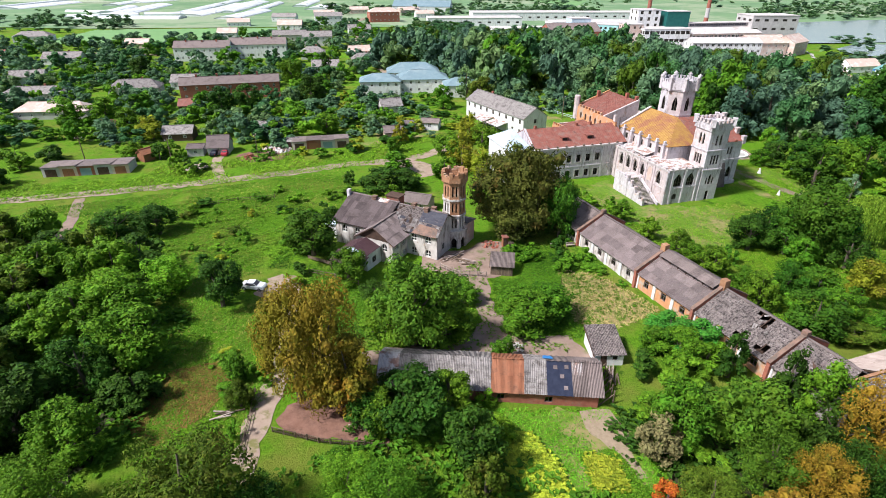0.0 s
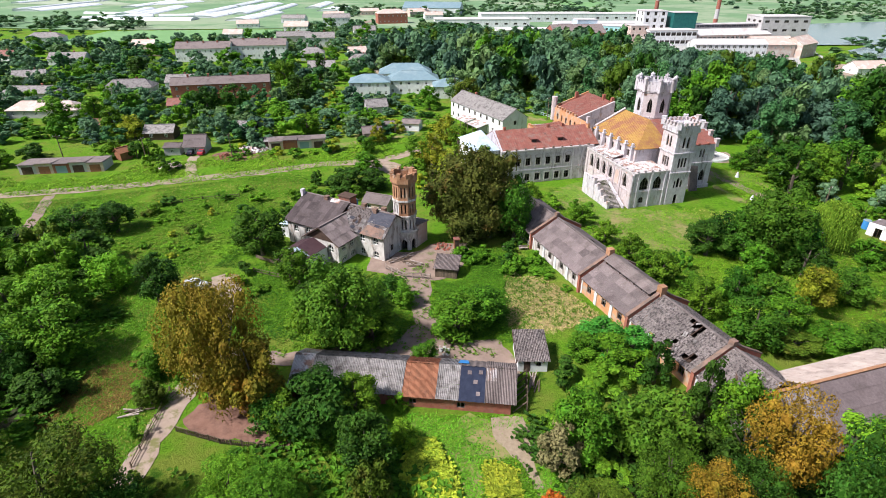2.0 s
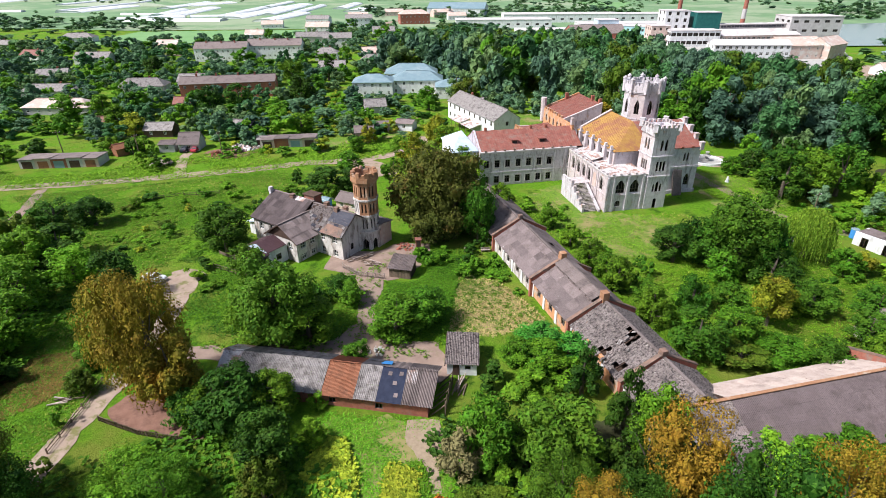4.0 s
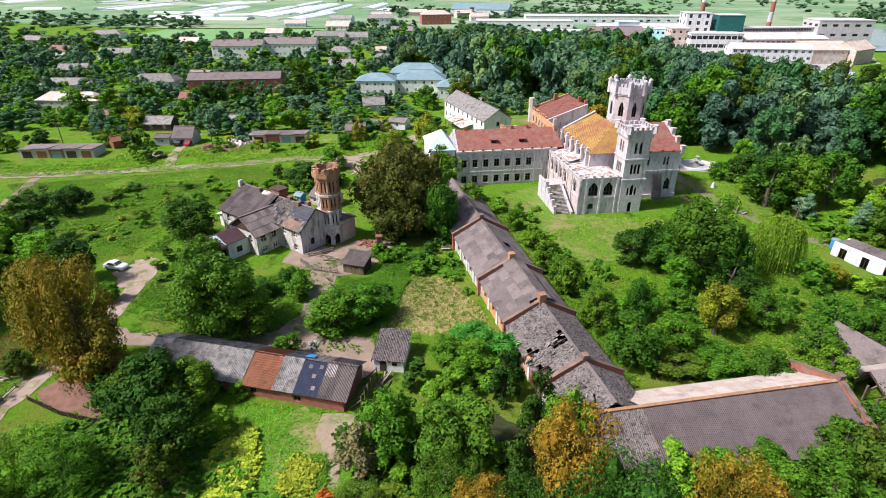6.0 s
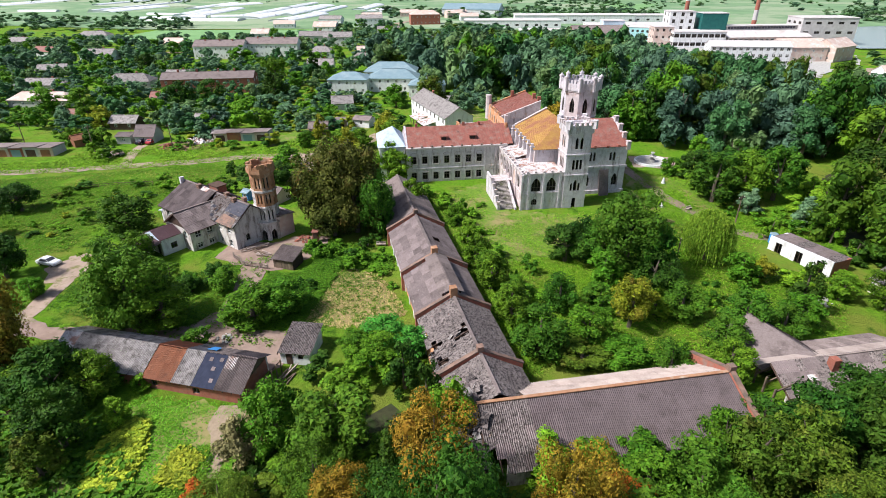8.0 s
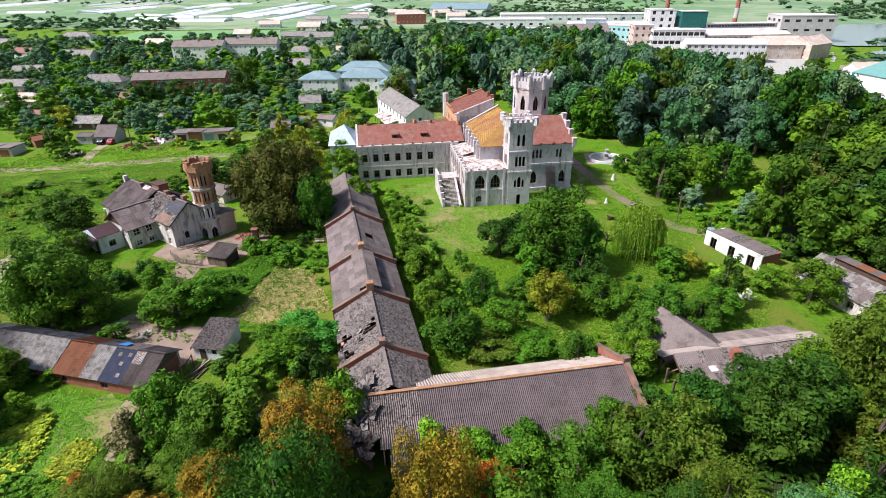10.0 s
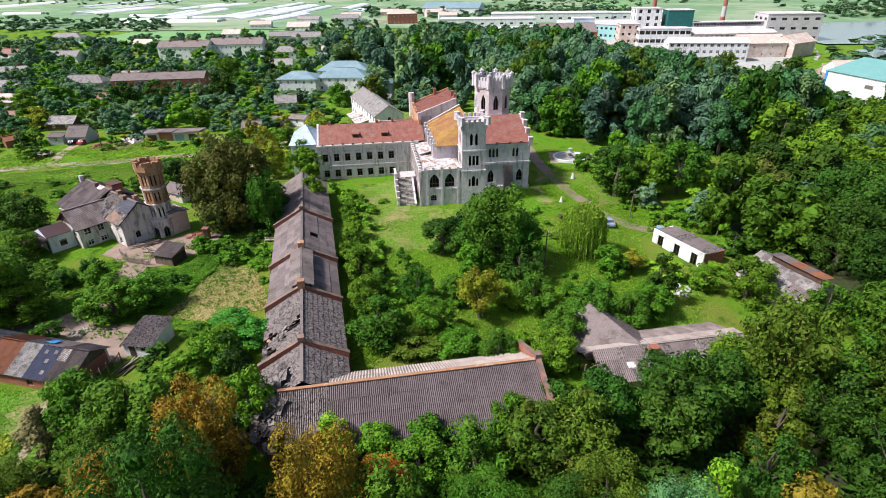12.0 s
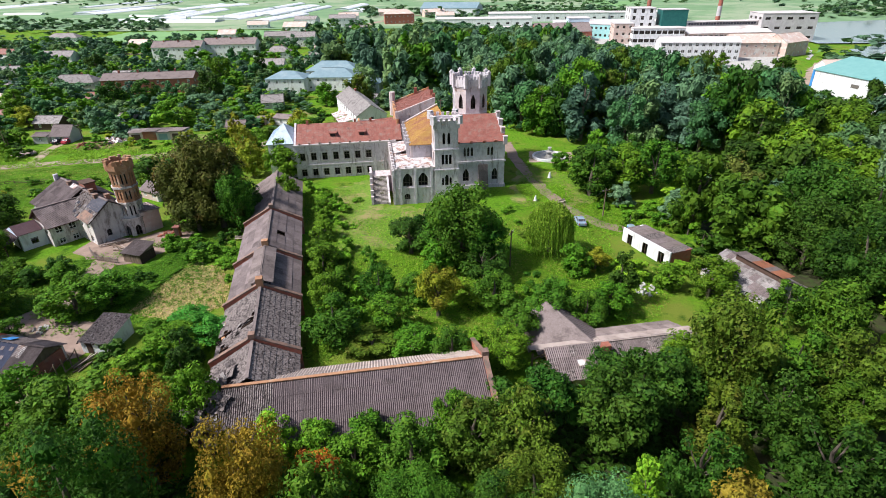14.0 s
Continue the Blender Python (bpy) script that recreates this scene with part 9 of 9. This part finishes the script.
rail_fence([(-20.2, 45.3), (-14.3, 43.7), (-6.2, 42.8)], 0.9, "crooked weathered board fence round the dug plot", 1.3, 2, None, True)
rail_fence([(-22.6, 40), (-23.4, 47), (-24.2, 52)], 0.8, "sagging wire and post fence along the drive", 1.8, 2)
rail_fence([(-24, 82.5), (-19, 80.6), (-14.5, 78.4)], 1.0, "grey rail fence before the manor house", 1.5, 2)
rail_fence([(-0.5, 84.5), (3, 81.8), (7.8, 81.2)], 1.1, "pale board fence beside the yard", 1.4, 2, PINK_SLATE, True)
rail_fence([(-40, 118), (-48, 116), (-56, 112)], 0.9, "low garden fence in the meadow", 2.2, 2)


def heap(name, x, y, r, h, mat, label, n=60, seed=0, size=0.35):
    """A pile of broken pieces."""
    P = thing(name, pose(x, y, gz(x, y)), label, "pile")
    rng = random.Random(seed)
    for _ in range(n):
        a, q = rng.uniform(0, 2 * math.pi), r * math.sqrt(rng.random())
        s = size * rng.uniform(0.5, 1.4)
        bm = boxm(-s / 2, -s * 0.35, -s * 0.25, s / 2, s * 0.35, s * 0.25)
        bmesh.ops.bevel(bm, geom=bm.edges[:], offset=s * 0.08, segments=1)
        part("rubble_piece", bm, mat, P, m=pose(q * math.cos(a), q * math.sin(a), h * (1 - q / r) * rng.uniform(0.3, 1) + 0.05, rng.uniform(0, 60), rng.uniform(0, 60), rng.uniform(0, 360)))


heap("sand_pile", -67.2, 138.6, 2.6, 0.9, PINK_SLATE, "pale pile of sand and lime by the drive", 46, 1, 1.0)
heap("rubble_pile", -50, 156, 4.2, 1.0, PALE_ROOF, "pale heap of demolition rubble", 60, 2, 1.0)
heap("brick_pile", -55.5, 148, 2.2, 1.4, RED_BRICK, "low heap of old red bricks", 36, 3, 0.6)
heap("yard_rubble", 9.4, 93.5, 1.8, 0.5, RED_BRICK, "scattered bricks and junk beside the tower", 40, 4, 0.4)
heap("stone_pile", 67.5, 75.8, 0.9, 0.9, CONCRETE, "small heap of pale stones in the court", 18, 5, 0.5)
heap("rubble_pile", 100.5, 87.5, 2.0, 0.3, CONCRETE, "flat rubble patch overgrown with weeds", 26, 6, 0.5)
heap("rubble_pile", 10.5, 61.2, 1.2, 0.4, CONCRETE, "scattered stones in the farmyard", 20, 7, 0.4)


def timber_stack(x, y, rz, n, length, label, seed=0):
    T = thing("timber_stack", pose(x, y, gz(x, y), 0, 0, rz), label, "timber")
    rng = random.Random(seed)
    for i in range(n):
        bm = bmesh.new()
        a = rng.uniform(-18, 18)
        c, s = math.cos(radians(a)), math.sin(radians(a))
        ox, oy, z = rng.uniform(-0.8, 0.8), rng.uniform(-0.8, 0.8), 0.12 + 0.13 * (i // 3)
        h = length * rng.uniform(0.35, 0.5)
        beam(bm, (ox - c * h, oy - s * h, z), (ox + c * h, oy + s * h, z + rng.uniform(0, 0.2)), 0.14)
        part("beam", bm, PINK_SLATE if i % 2 else WOOD, T)


timber_stack(1.8, 88.2, 35, 10, 4.5, "loose pale beams lying in the yard", 1)
timber_stack(4.2, 86.4, -20, 8, 3.2, "pile of old boards in the yard", 2)
timber_stack(-9.5, 46.4, 30, 6, 2.6, "stacked boards beside the dug plot", 3)
timber_stack(23.0, 55.0, 80, 9, 3.0, "grey scrap timber beside the barn", 4)
timber_stack(-26.2, 47.8, 10, 6, 3.0, "dead branches and poles by the drive", 5)


def well_house(x, y):
    K = thing("tin_booth", pose(x, y, 0, 0, 0, 10), "narrow rust-red tin booth beside the yard", "booth")
    part("booth_body", boxm(-0.5, -0.5, 0, 0.5, 0.5, 2.2), RUST_SHED, K)
    part("booth_roof", boxm(-0.65, -0.65, 2.2, 0.65, 0.65, 2.32), RED_ROOF, K)
    part("booth_door", boxm(-0.35, -0.54, 0.1, 0.35, -0.504, 2.0), DARK_WOOD, K)


well_house(12.2, 93.0)


def yard_table(x, y, rz):
    T = thing("garden_bench", pose(x, y, gz(x, y), 0, 0, rz), "pale plank garden bench on the grass", "bench")
    part("seat", boxm(-0.9, -0.2, 0.42, 0.9, 0.2, 0.48), PINK_SLATE, T)
    part("backrest", boxm(-0.9, 0.2, 0.55, 0.9, 0.26, 0.9), PINK_SLATE, T)
    for s in (-0.75, 0.75):
        part("leg", boxm(s - 0.06, -0.18, 0, s + 0.06, 0.24, 0.42), WOOD, T)


yard_table(25.2, 93.0, 10)
yard_table(22.0, 92.4, -8)
yard_table(88.0, 121.5, 40)


def ornament(x, y, h, label):
    O = bmesh.new()
    for z0, z1, r in ((0, 0.3, 0.35), (0.3, 0.7, 0.26), (0.7, 0.95, 0.16)):
        prism(O, ngon(10, r * h), z0 * h, z1 * h, 0.7)
    ob = part("garden_ornament", O, WHITE_WALL, None, m=pose(x, y, gz(x, y)))
    tagged(ob, label, "ornament")


ornament(85.4, 136.5, 1.6, "small white stone garden ornament on grass")
ornament(82.0, 121.0, 1.3, "small white stone garden ornament on grass")


def beehive(x, y, rz):
    B = thing("hutch", pose(x, y, gz(x, y), 0, 0, rz), "small grey hutch with tin lid among the bushes", "hutch")
    part("hutch_box", boxm(-0.6, -0.5, 0.4, 0.6, 0.5, 1.5), CONCRETE, B)
    part("hutch_lid", boxm(-0.75, -0.65, 1.5, 0.75, 0.65, 1.6), SLATE_WARM, B)
    for a in (-0.5, 0.5):
        for b in (-0.4, 0.4):
            part("leg", boxm(a - 0.05, b - 0.05, 0, a + 0.05, b + 0.05, 0.4), WOOD, B)


beehive(65.2, 77.5, 20)


def wire(a, b, sag, label):
    """An overhead line hanging between two poles."""
    verts, faces = [], []
    pts = [Vector(a).lerp(Vector(b), i / 14) - Vector((0, 0, sag * 4 * (i / 14) * (1 - i / 14))) for i in range(15)]
    tube(verts, faces, pts, [0.022] * 15, 4)
    tagged(new("overhead_wire", mesh_from("overhead_wire", verts, faces, TYRE)), label, "cable", "overhead wires")


for dz in (0.0, 0.35):
    wire((-99, 142, 7.6 - dz), (-74, 140, 7.6 - dz), 0.7, "thin overhead wire between the poles")
    wire((-74, 140, 7.6 - dz), (-52, 145, 7.6 - dz), 0.7, "thin overhead wire between the poles")
wire((96.5, 117, 4.6), (77.8, 89.5, 6.4), 0.8, "thin overhead wire between the poles")


def park_fence():
    """Pale posts of the fenced plot behind the white house."""
    rail_fence([(34, 214), (42, 204), (50, 190), (56, 178)], 1.2, "pale metal fence behind the white house", 2.4, 2, WHITE_TIN)


park_fence()


def awning(x, y, rz):
    A = thing("lean_to_shelter", at(x, y, rz), "pale tin lean-to shelter beside the white house", "shelter")
    for a in (-3.2, 0, 3.2):
        part("post", boxm(a - 0.08, -2.0, 0, a + 0.08, -1.84, 2.3), WOOD, A)
    slope_on(A, (-3.6, -2.3, 2.3), (7.2, 0, 0), (0, 4.4, 1.0), 5, 2, 4, PALE_ROOF, seed=97)
    part("back_wall", boxm(-3.4, 1.9, 0, 3.4, 2.1, 3.1), WHITE_WALL, A)


awning(18.2, 178.5, -60)
awning(14.2, 185.5, -60)
